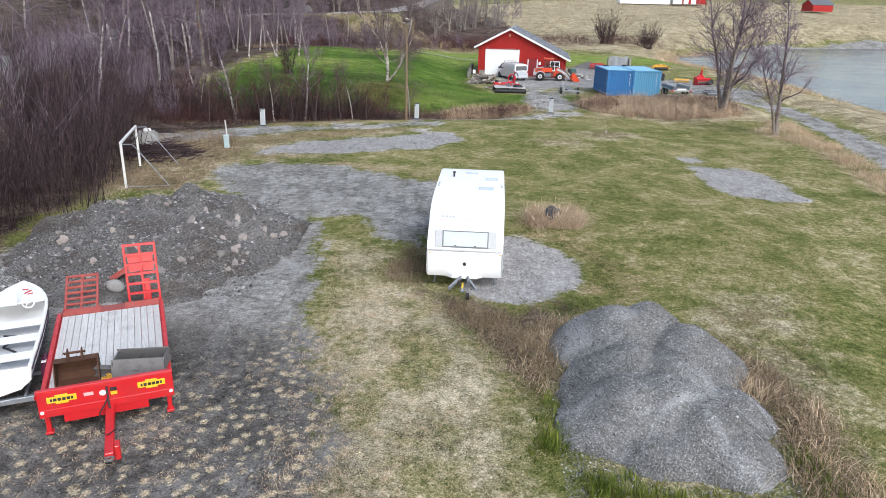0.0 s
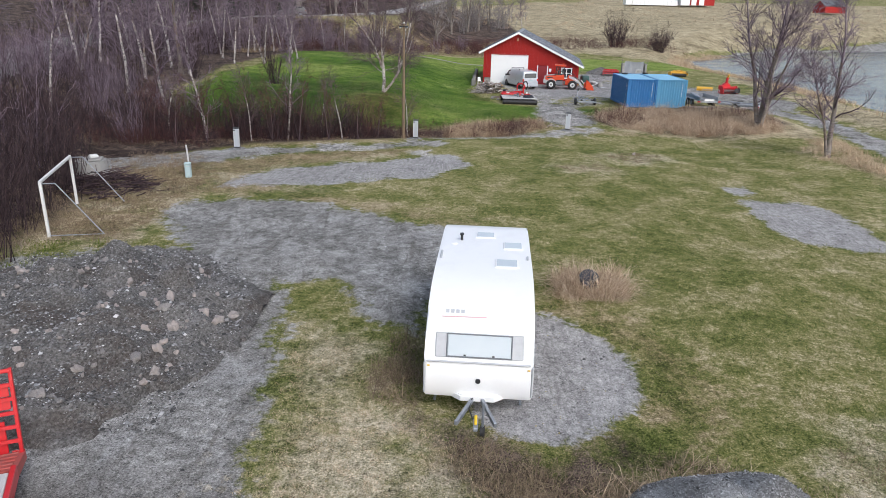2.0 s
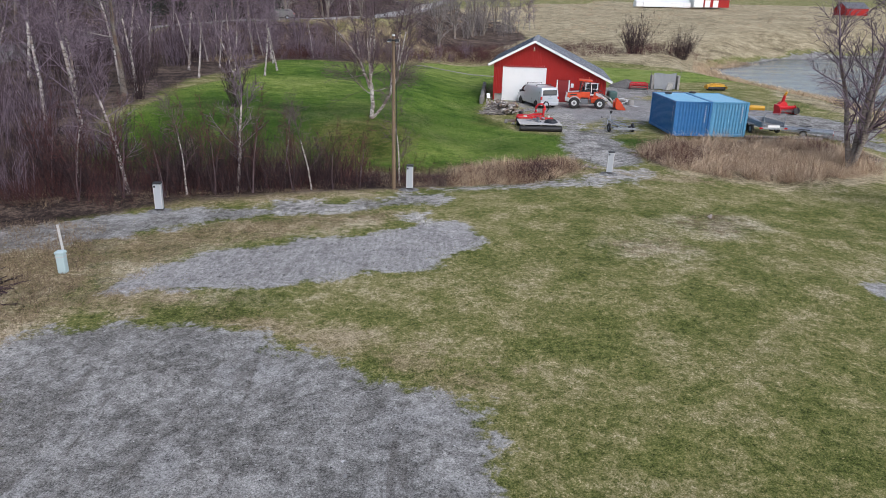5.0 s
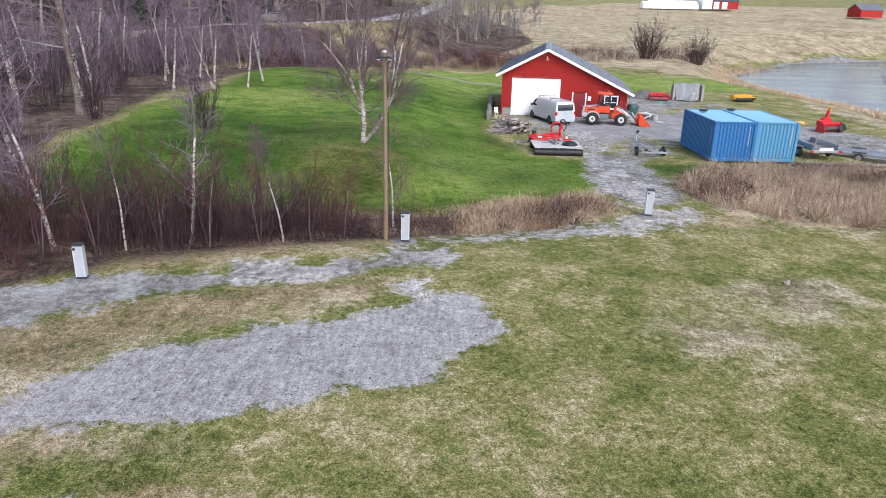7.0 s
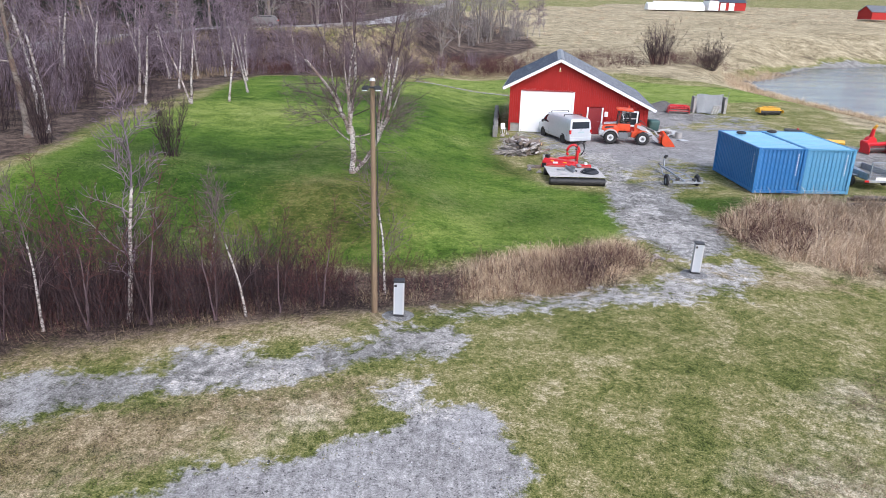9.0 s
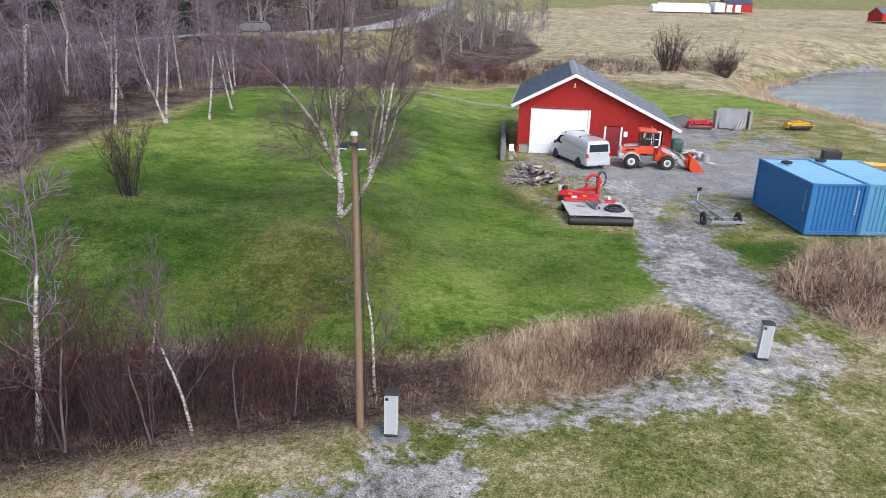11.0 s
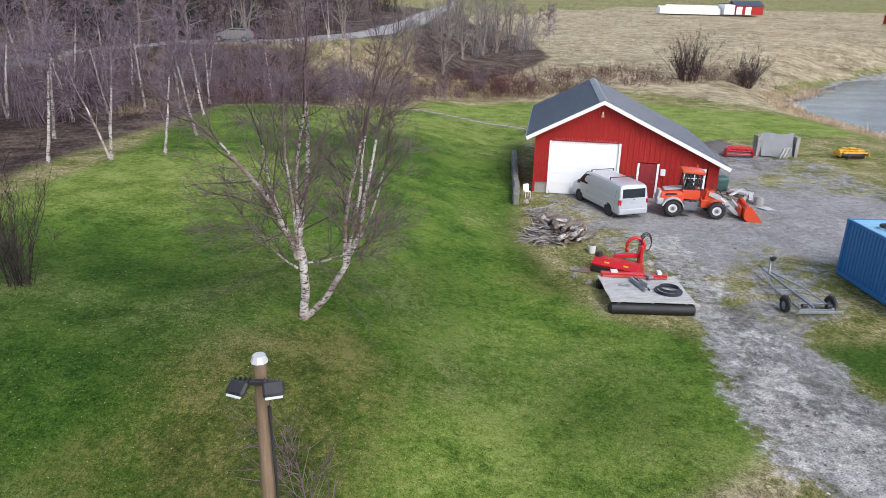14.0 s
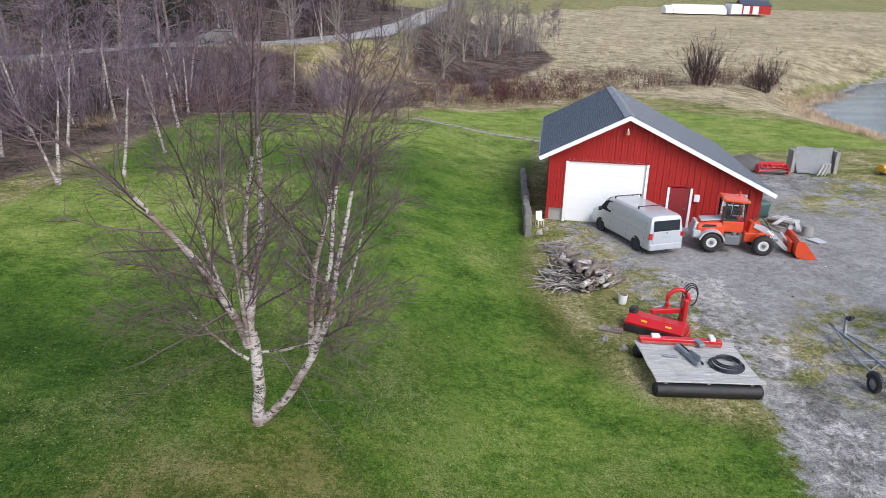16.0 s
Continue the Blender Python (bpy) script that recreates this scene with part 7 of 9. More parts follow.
def raft():
    r = thing("floating_dock", "section of floating dock, grey deck boards on black pipes", "dock", pose(5.15, 68.85, 0.32, 0, 0, 1))
    for y in (-1.15, 1.1):
        part("float_pipe", rod((-1.45, y, 0.22), (1.45, y, 0.22), 0.21, n=24), M_PIPE, r, smooth=40)
        for s in (-1, 1):
            part("end_cap", rod((s * 1.45, y, 0.22), (s * 1.50, y, 0.22), 0.21, 0.17, n=24), M_PIPE, r)
    for x in (-1.2, 0, 1.2):
        part("bearer", box((x, 0, 0.45), (0.10, 2.4, 0.10), 0.008), M_GREYWOOD, r)
    for i in range(17):
        part("deck_board", box((0.01 * math.sin(i * 7), -1.20 + i * 0.15, 0.515), (2.98, 0.112, 0.034), 0.005), M_DOCK, r)


M_DOCK = wood("dock_boards_grey", (0.62, 0.61, 0.59), (0.38, 0.37, 0.355), (1, 14, 14))
raft()
DZ = 0.86
hc = thing("hose_coil", "coil of black water pipe on the dock boards", "hose", pose(5.95, 68.55, DZ))
for k in range(5):
    part("turn", ringbar((0.03 * math.sin(k * 2.2), 0.03 * math.cos(k * 1.7), 0.03 + 0.035 * k), 0.48 - 0.035 * k, 0.026, "z", 36, 6, squash=1.0), M_NAVY, hc, smooth=60)
gp = thing("gangway_frame", "grey steel gangway hinge frame on the dock boards", "frame", pose(4.95, 69.0, DZ, 0, 0, 14))
part("beam", box((0, 0, 0.10), (0.12, 1.2, 0.12), 0.01), M_GALV, gp)
part("beam", box((0.16, 0.05, 0.08), (0.05, 1.25, 0.08), 0.01), M_BLACK, gp)
part("gusset", box((0, -0.35, 0.24), (0.03, 0.5, 0.22), 0.02, (0, 0, 8)), M_GALV, gp)
part("bracket", box((-0.5, 0.1, 0.05), (0.45, 0.07, 0.06), 0.01, (0, 0, -25)), M_GALV, gp)
part("plate", box((0.75, 0.62, 0.12), (0.2, 0.4, 0.1), 0.01), M_GALV, gp)
rb = thing("red_beam", "long pinkish-red painted steel beam laid on the dock", "beam", pose(5.0, 69.95, DZ, 0, 0, -3))
part("beam", box((0, 0, 0.08), (2.5, 0.22, 0.16), 0.015), M_RED, rb)
part("rail", box((0, -0.16, 0.05), (2.4, 0.06, 0.08), 0.008), M_RED_WORN, rb)
part("block", box((-0.75, 0.02, 0.20), (0.26, 0.2, 0.08), 0.01), M_WHITE_GRUBBY, rb)
part("block", box((0.95, 0.02, 0.22), (0.16, 0.3, 0.10), 0.01), M_WHITE_GRUBBY, rb)


def mower():
    m = thing("flail_mower", "bright red flail mower with its hydraulic arm", "mower", pose(4.75, 71.55, 0.34, 0, 0, -32))
    part("deck", prism([(-0.42, 0.10), (-0.48, 0.42), (-0.20, 0.60), (0.25, 0.58), (0.42, 0.40), (0.42, 0.10)], -0.95, 0.95, None, 0.03, 2), M_RED, m)
    for s in (-1, 1):
        part("skid", box((s * 0.98, 0, 0.16), (0.04, 0.9, 0.26), 0.02), M_RED, m)
    part("roller", rod((-0.92, 0.45, 0.12), (0.92, 0.45, 0.12), 0.09, n=14), M_STEEL_OLD, m)
    part("front_flap", box((0, -0.50, 0.22), (1.85, 0.02, 0.26), 0.004), M_BLACK, m)
    part("gearbox", box((-0.85, 0.05, 0.66), (0.24, 0.3, 0.26), 0.04), M_BLACK, m)
    for x in (-0.35, 0.45):
        part("decal", box((x, -0.345, 0.52), (0.2, 0.012, 0.06), 0, (-33, 0, 0)), M_SIGN_YELLOW, m)
    a = thing("linkage_arm", "", "", pose(-0.05, 0.95, 0.0, 0, 0, 30))
    a.parent = m
    part("boom", box((0.1, 0, 0.52), (1.15, 0.16, 0.18), 0.02, (0, -6, 0)), M_RED, a)
    part("mast", box((0.62, 0, 0.55), (0.14, 0.5, 0.95), 0.03), M_RED, a)
    part("hoop", pipe([(0.02 + 0.36 - 0.36 * math.cos(a), 0, 0.92 + 0.40 * math.sin(a)) for a in np.linspace(-0.6, 3.3, 12)], 0.075, 8), M_RED, a)
    for k in range(3):
        part("hydraulic_hose", pipe([(0.78 + (0.2 + 0.03 * k) * math.cos(a), -0.1 + 0.08 * k, 1.12 + (0.34 + 0.04 * k) * math.sin(a)) for a in np.linspace(3.4, -1.3, 11)], 0.022, 6), M_BLACK, a)
    part("cylinder", rod((-0.35, 0.12, 0.55), (0.45, 0.12, 0.80), 0.04), M_GALV, a)
    for s in (-1, 1):
        part("foot", box((0.62, s * 0.3, 0.08), (0.12, 0.06, 0.2), 0.01), M_RED, a)


mower()


M_STICK = stem("bleached_sticks", (0.50, 0.46, 0.42), (0.20, 0.175, 0.155))


def firewood():
    r = np.random.default_rng(12)
    for k in range(84):
        u = r.uniform(0, 1)
        x, y = 2.3 + 1.55 * u + r.normal(0, 0.18), 76.9 - 1.7 * u + r.normal(0, 0.42)
        lay = int(r.integers(0, 5))
        ln, rad = r.uniform(0.6, 1.1), r.uniform(0.05, 0.13)
        o = thing("log", "cut birch log in a loose firewood heap", "log", pose(x, y, YZ + 0.10 + lay * 0.17, r.normal(0, 9), r.normal(0, 6), r.normal(150, 35)), "firewood heap")
        part("bark", rod((0, -ln / 2, 0), (0, ln / 2, 0), rad, rad * 0.92, 9), M_LOG if k % 3 else M_BIRCH, o, smooth=40)
        part("cut_end", rod((0, -ln / 2 - 0.004, 0), (0, -ln / 2 + 0.006, 0), rad * 0.94, n=9), M_LOG_END, o)
    brush_pile("brush_pile", "heap of grey branches beside the firewood", 2.2, 75.8, 1.0, 1.3, 0.7, 130, 21, 0.018, 0.045, 0.7, 1.7, M_STICK)
    brush_pile("brush_pile", "grey sticks and broken laths by the lawn edge", 2.5, 79.6, 0.7, 1.3, 0.35, 70, 22, 0.015, 0.035, 0.6, 1.5, M_STICK)


firewood()
wb = thing("bucket", "dirty white plastic bucket beside the firewood", "bucket", pose(4.15, 74.0, YZ))
part("pail", rod((0, 0, 0), (0, 0, 0.36), 0.14, 0.17, 18), M_WHITE_GRUBBY, wb)
part("contents", rod((0, 0, 0.355), (0, 0, 0.365), 0.15, n=18), M_SOIL, wb)
ck = thing("garden_chair", "white plastic chair standing by the garage corner", "chair", pose(2.05, 83.2, 0.36, 0, 0, 20) @ Matrix.Scale(0.8, 4))
part("seat", box((0, 0, 0.42), (0.42, 0.42, 0.04), 0.015), M_WHITE, ck)
part("backrest", box((0, 0.20, 0.66), (0.42, 0.04, 0.5), 0.02, (-10, 0, 0)), M_WHITE, ck)
for sx in (-1, 1):
    for sy in (-1, 1):
        part("leg", rod((sx * 0.17, sy * 0.17, 0.42), (sx * 0.2, sy * 0.2, 0.0), 0.02), M_WHITE, ck)
for x, y, rr, c in ((1.9, 81.9, 0.16, M_CONCRETE), (2.3, 82.6, 0.14, M_BLACK), (2.9, 70.9, 0.16, M_CONCRETE), (3.4, 70.3, 0.14, M_CONCRETE)):
    stone(x, y, ground(x, y), rr, rng, "grey stone at the lawn edge", "lawn edge stones")
lp = thing("stone_log", "lichen-grey log lying at the lawn edge", "log", pose(3.25, 71.6, 0.42, 0, 0, 70))
part("bark", rod((0, -0.4, 0), (0, 0.4, 0), 0.15, 0.12, 10), M_BARK_GREY, lp, smooth=40)


def boat_trailer(m):
    t = thing("boat_trailer", "empty galvanised boat trailer with black rollers", "trailer", m)
    # coupling at +y
    for s in (-1, 1):
        part("frame_rail", pipe([(s * 0.70, -1.9, 0.42), (s * 0.70, 0.3, 0.42), (s * 0.12, 2.4, 0.42)], 0.04, 6), M_GALV, t)
        wheel(t, (s * 0.98, -1.25, 0.30), 0.30, 0.17, M_GALV)
        part("mudguard", pipe([(s * 0.98, -1.25 + 0.37 * math.cos(a), 0.30 + 0.37 * math.sin(a)) for a in np.linspace(0.2, math.pi - 0.2, 7)], 0.085, 6), M_BLACK, t)
        part("keel_roller", rod((s * 0.42, -1.85, 0.55), (s * 0.62, -1.85, 0.55), 0.08, n=12), M_BLACK, t)
        part("bunk_arm", rod((s * 0.6, -0.5, 0.42), (s * 0.4, -0.5, 0.64), 0.03), M_GALV, t)
    for y in (-1.9, -1.25, 0.2):
        part("cross_bar", box((0, y, 0.38), (1.5 if y > -1.3 and y < 0 or y < -1.5 else 1.3, 0.07, 0.07), 0.006), M_GALV, t)
    part("keel_beam", box((0, 0.6, 0.40), (0.09, 4.6, 0.09), 0.006), M_GALV, t)
    w = part("winch_post", box((0, 2.2, 0.80), (0.08, 0.10, 0.85), 0.008, (-12, 0, 0)), M_GALV, t)
    part("winch", box((0, 2.1, 1.12), (0.16, 0.2, 0.16), 0.03), M_BLACK, w)
    part("bow_stop", box((0, 1.95, 1.24), (0.2, 0.12, 0.14), 0.03), M_BLACK, w)
    part("coupling", box((0, 2.98, 0.46), (0.09, 0.35, 0.09), 0.02), M_STEEL_OLD, t)
    part("light_bar", box((0, -2.2, 0.42), (1.9, 0.05, 0.12), 0.008), M_GALV, t)
    return t


boat_trailer(pose(10.85, 69.4, YZ, 0, 0, 4) @ Matrix.Scale(0.86, 4))


def cargo_trailer(m):
    t = thing("cargo_trailer", "galvanised tandem car trailer with a mesh tailgate", "trailer", m)
    # tailgate towards -y
    for s in (-1, 1):
        part("side_panel", box((s * 0.82, 0, 0.74), (0.04, 3.0, 0.36), 0.008), M_GALV, t)
        for k in range(5):
            part("stake", box((s * 0.85, -1.4 + k * 0.7, 0.74), (0.04, 0.06, 0.38), 0.006), M_GALV, t)
        part("mudguard", box((s * 1.0, 0.05, 0.66), (0.26, 1.45, 0.05), 0.02), M_GALV, t)
        for y in (-0.35, 0.42):
            wheel(t, (s * 1.0, y, 0.30), 0.30, 0.18, M_GALV)
        part("tail_lamp", box((s * 0.92, -1.58, 0.52), (0.24, 0.05, 0.12), 0.01), M_LAMP_RED, t)
        part("gate_upright", box((s * 0.78, -1.55, 1.12), (0.05, 0.05, 0.85), 0.006), M_GALV, t)
    part("floor", box((0, 0, 0.56), (1.62, 3.0, 0.05), 0.005), M_GREYWOOD, t)
    part("front_panel", box((0, 1.5, 0.74), (1.62, 0.04, 0.36), 0.008), M_GALV, t)
    part("rear_beam", box((0, -1.55, 0.52), (1.9, 0.06, 0.16), 0.01), M_GALV, t)
    part("number_plate", box((0, -1.59, 0.66), (0.9, 0.02, 0.16), 0.004), M_WHITE, t)
    part("gate_top", box((0, -1.55, 1.54), (1.6, 0.05, 0.05), 0.006), M_GALV, t)
    for k in range(15):
        part("mesh_bar", rod((-0.75 + k * 0.107, -1.55, 0.75), (-0.75 + k * 0.107, -1.55, 1.52), 0.007, n=5), M_GALV, t)
    for k in range(8):
        part("mesh_bar", rod((-0.78, -1.55, 0.80 + k * 0.095), (0.78, -1.55, 0.80 + k * 0.095), 0.007, n=5), M_GALV, t)
    part("ramp_plank", box((-0.35, 0.2, 0.80), (0.3, 2.4, 0.05), 0.006, (8, 0, 0)), M_GALV, t)
    part("drawbar", box((0, 2.3, 0.48), (0.10, 1.7, 0.10), 0.008), M_GALV, t)
    return t


cargo_trailer(pose(21.6, 70.1, 0.36, 0, 0, 6))
t2 = thing("machine_trailer", "low galvanised machine trailer with ramps folded down", "trailer", pose(25.2, 70.6, ground(25.2, 70.6), 0, 0, 62))
part("deck", box((0, 0, 0.40), (1.7, 3.4, 0.07), 0.01), M_GALV, t2)
for s in (-1, 1):
    part("side_rail", box((s * 0.86, 0, 0.46), (0.06, 3.4, 0.14), 0.01), M_GALV, t2)
    wheel(t2, (s * 1.0, 0.2, 0.28), 0.28, 0.17, M_GALV)
    part("mudguard", box((s * 1.0, 0.2, 0.62), (0.24, 0.85, 0.05), 0.02), M_BLACK, t2)
    part("lamp", box((s * 0.75, -1.75, 0.40), (0.25, 0.05, 0.12), 0.01), M_LAMP_RED, t2)
part("drawbar", box((0, 2.4, 0.40), (0.10, 1.5, 0.10), 0.008), M_GALV, t2)
part("light_board", box((0, -1.73, 0.40), (1.3, 0.04, 0.14), 0.01), M_WHITE_GRUBBY, t2)

for i, (x, y, rz, ln) in enumerate(((20.3, 64.8, 97, 5.0), (21.0, 65.4, 94, 5.6), (20.6, 65.1, 90, 4.4))):
    o = thing("pole_log", "long grey log lying in the withered grass", "log", pose(x, y, ground(x, y) + 0.22 + 0.12 * i, 0, 0, rz), "long logs")
    part("bark", rod((0, -ln / 2, 0), (0, ln / 2, 0), 0.13, 0.10, 10), M_BARK_GREY, o, smooth=40)


def snow_blower():
    b = thing("snow_blower", "red and yellow tractor snow blower with its chute", "snow blower", pose(27.4, 79.6, ground(27.4, 79.6), 0, 0, 20) @ Matrix.Scale(0.82, 4))
    part("housing", prism([(0.0, 0.05), (-0.30, 0.80), (-0.15, 0.92), (0.35, 0.80), (0.42, 0.05)], -1.05, 1.05, None, 0.03, 2), M_RED, b)
    for s in (-1, 1):
        part("side_plate", prism([(-0.62, 0.03), (-0.58, 0.55), (-0.25, 0.98), (0.3, 0.85), (0.42, 0.03)], s * 1.08 - 0.02, s * 1.08 + 0.02), M_RED, b)
        part("skid", box((s * 1.08, -0.1, 0.03), (0.10, 0.9, 0.05), 0.01), M_STEEL_OLD, b)
    part("hitch_frame", pipe([(-0.5, 0.5, 0.4), (-0.2, 1.0, 0.9), (0.4, 1.0, 0.9), (0.7, 0.5, 0.4)], 0.05, 8), M_YELLOW, b)
    part("drive_shaft", rod((0.1, 0.8, 0.7), (0.3, 1.5, 0.35), 0.06), M_YELLOW, b)
    part("rubber_flap", box((0.9, -0.62, 0.42), (0.5, 0.05, 0.6), 0.01, (-18, 0, 0)), M_RUBBER, b)
    part("fan_casing", rod((0.1, 0.35, 0.75), (0.1, 0.8, 0.75), 0.55, n=22), M_RED, b)
    c = part("chute", rod((0.1, 0.55, 1.1), (0.1, 0.42, 2.0), 0.20, 0.13, 12), M_RED, b)
    part("deflector", rod((0.1, 0.42, 2.0), (0.06, 0.18, 2.28), 0.14, 0.11, 12), M_YELLOW, c)
    part("auger", rod((-1.05, -0.32, 0.4), (1.05, -0.32, 0.4), 0.07, n=10), M_STEEL_OLD, b)
    for k in range(12):
        part("auger_blade", ringbar((-0.95 + k * 0.172, -0.32, 0.4), 0.22, 0.022, "x", 18, 5), M_STEEL_OLD, b)
    part("gear_cover", box((-0.8, 0.3, 0.8), (0.5, 0.5, 0.5), 0.06), M_RED, b)
    part("tyre_buffer", ringbar((1.25, -0.4, 0.42), 0.26, 0.12, "x", 20, 8), M_RUBBER, b)
    p = thing("snow_plough", "yellow snow plough blade lying in the grass", "plough", pose(26.0, 82.4, ground(26, 82.4), 0, 0, -14) @ Matrix.Diagonal((0.62, 0.7, 0.55, 1)))
    part("mouldboard", prism([(-0.2, 0.0), (-0.28, 0.4), (-0.10, 0.75), (-0.02, 0.72), (-0.17, 0.4), (-0.10, 0.0)], -1.3, 1.3), M_YELLOW, p)
    for x in (-0.7, 0, 0.7):
        part("rib", box((x, 0.05, 0.32), (0.06, 0.35, 0.5), 0.01), M_BLACK, p)
    part("frame", box((0, 0.4, 0.25), (1.3, 0.14, 0.16), 0.02), M_YELLOW, p)
    d = thing("diesel_tank", "black plastic tank beside the snow blower", "tank", pose(23.9, 84.2, ground(23.9, 84.2), 0, 0, -15))
    part("shell", box((0, 0, 0.4), (1.2, 0.8, 0.8), 0.12, seg=3), M_BLACK, d)
    part("cap", rod((0.3, 0, 0.8), (0.3, 0, 0.88), 0.08), M_RED, d)


snow_blower()
yp = thing("rotary_brush", "yellow sweeper attachment parked on the grass", "sweeper", pose(27.6, 97.4, ground(27.6, 97.4), 0, 0, 5) @ Matrix.Scale(0.84, 4))
part("hood", prism([(-0.2, 0.52), (-0.15, 0.70), (0.1, 0.80), (0.5, 0.72), (0.6, 0.3), (0.5, 0.3), (0.42, 0.62)], -1.2, 1.2, None, 0.02, 2), M_YELLOW, yp)
for x in (-0.85, -0.3, 0.3, 0.85):
    part("frame_bar", box((x, -0.3, 0.66), (0.08, 0.75, 0.08), 0.01, (-10, 0, 0)), M_YELLOW, yp)
part("cross_beam", box((0, -0.62, 0.60), (2.2, 0.10, 0.12), 0.01), M_YELLOW, yp)
part("hydraulic_motor", rod((1.0, -0.2, 0.55), (1.25, -0.2, 0.55), 0.16, n=14), M_BLACK, yp)
part("caster_wheel", ringbar((-0.8, -0.75, 0.2), 0.13, 0.06, "x", 16, 8), M_RUBBER, yp)
part("brush", rod((-1.2, 0, 0.28), (1.2, 0, 0.28), 0.26, n=18), M_BLACK, yp)
part("frame", box((0, 0.2, 0.88), (1.4, 0.5, 0.08), 0.02), M_YELLOW, yp)
for s in (-1, 1):
    part("side_frame", box((s * 1.3, 0, 0.42), (0.08, 1.2, 0.35), 0.02), M_YELLOW, yp)
    part("hose", pipe([(s * 0.4, 0.2, 0.9), (s * 0.5, 0.0, 1.0), (s * 0.3, -0.3, 0.85)], 0.025), M_BLACK, yp)
ri = thing("rotary_tiller", "red rotary tiller on the gravel behind the garage", "tiller", pose(18.9, 96.6, ground(18.9, 96.6), 0, 0, -3))
part("hood", prism([(-0.05, 0.45), (-0.02, 0.58), (0.1, 0.62), (0.4, 0.5), (0.42, 0.2), (0.36, 0.2), (0.33, 0.42)], -0.95, 0.95, None, 0.02, 2), M_RED, ri)
for z, y in ((0.30, -0.40), (0.52, -0.34), (0.70, -0.12)):
    part("guard_bar", rod((-0.95, y, z), (0.95, y, z), 0.035, n=8), M_RED, ri)
for s in (-1, 1):
    part("side_plate", prism([(-0.42, 0.08), (-0.42, 0.5), (0.0, 0.70), (0.42, 0.45), (0.42, 0.08)], s * 0.95 - 0.015, s * 0.95 + 0.015), M_RED, ri)
for k in range(11):
    part("tine", box((-0.85 + k * 0.17, 0, 0.2), (0.02, 0.07, 0.46), 0.004, (k * 37, 0, 0)), M_STEEL_OLD, ri)
for k in range(6):
    part("rib", box((-0.85 + k * 0.34, -0.2, 0.62), (0.05, 0.45, 0.14), 0.01, (25, 0, 0)), M_RED, ri)
part("rotor", rod((-0.9, 0, 0.2), (0.9, 0, 0.2), 0.18, n=12), M_STEEL_OLD, ri)
part("top_beam", box((0, 0.1, 0.76), (1.6, 0.12, 0.12), 0.02), M_RED, ri)

# block wall with a tarpaulin
tw = thing("block_shelter", "grey block stack half covered with a torn tarpaulin", "shelter", pose(22.0, 97.6, ground(22, 97.6) - 0.03, 0, 0, -2) @ Matrix.Scale(0.82, 4))
for i in range(6):
    for j in range(4):
        part("block", box((-1.35 + i * 0.54, 0.45, 0.24 + j * 0.47), (0.53, 0.5, 0.46), 0.02, (0, 0, 2 * math.sin(i * 3 + j))), M_CONCRETE, tw)
for s in (-1, 1):
    for j in range(4):
        for k in range(2):
            part("block", box((s * 1.72, 0.3 - k * 0.55, 0.24 + j * 0.47), (0.3, 0.53, 0.46), 0.02), M_CONCRETE, tw)
    part("stake", rod((s * 1.8, -0.3, 0), (s * 1.95, -0.3, 2.5), 0.03, n=6), M_GREYWOOD, tw)
bm = bmesh.new()
G = 16
rows = []
for j in range(G + 1):
    row = []
    for i in range(G + 1):
        u, w = i / G, j / G
        z = 2.12 - 2.0 * w
        y = 0.05 - 0.95 * w ** 1.4 + 0.10 * noise.noise(Vector((u * 5, w * 2, 0.3))) + 0.05 * noise.noise(Vector((u * 11, w * 3, 2)))
        row.append(bm.verts.new((-1.5 + 3.0 * u * (1 - 0.10 * w), y, z + 0.06 * math.sin(u * 8))))
    rows.append(row)
for j in range(G):
    for i in range(G):
        bm.faces.new((rows[j][i], rows[j][i + 1], rows[j + 1][i + 1], rows[j + 1][i]))
bmesh.ops.solidify(bm, geom=bm.faces[:], thickness=0.01)
part("tarpaulin", bm, M_TARP, tw, "creased grey tarpaulin", smooth=60)


def pallet(m, label, mat):
    p = thing("pallet", label, "pallet", m)
    for k in range(6):
        part("slat", box((0, -0.5 + k * 0.2, 0.13), (0.8, 0.12, 0.022), 0.003), mat, p)
    for x in (-0.35, 0, 0.35):
        part("bearer", box((x, 0, 0.06), (0.1, 1.15, 0.10), 0.004), mat, p)
    return p


pallet(pose(22.3, 96.45, ground(22.3, 96.4) + 0.40, -68, 0, 12) @ Matrix.Scale(0.8, 4), "pale wooden pallet leaning on the tarpaulin", M_DECK)
pallet(pose(14.6, 84.9, YZ + 0.02, 0, 0, 30), "wooden pallet lying beside the garage", M_GREYWOOD)
pallet(pose(14.7, 84.8, YZ + 0.20, 0, 3, 42), "pale wooden pallet stacked on another", M_DECK)
ct = thing("covered_machine", "machine under a dark green cover by the garage corner", "machine", pose(13.9, 86.3, YZ))
bm = box((0, 0, 0.45), (0.9, 1.0, 0.9), 0.22, seg=3)
for v in bm.verts:
    v.co += Vector((noise.noise(v.co * 3), noise.noise(v.co * 3 + Vector((5, 0, 0))), 0)) * 0.10
part("cover", bm, paint("dark_green_cover", (0.03, 0.09, 0.085), 0.5, 0.3), ct, smooth=50)
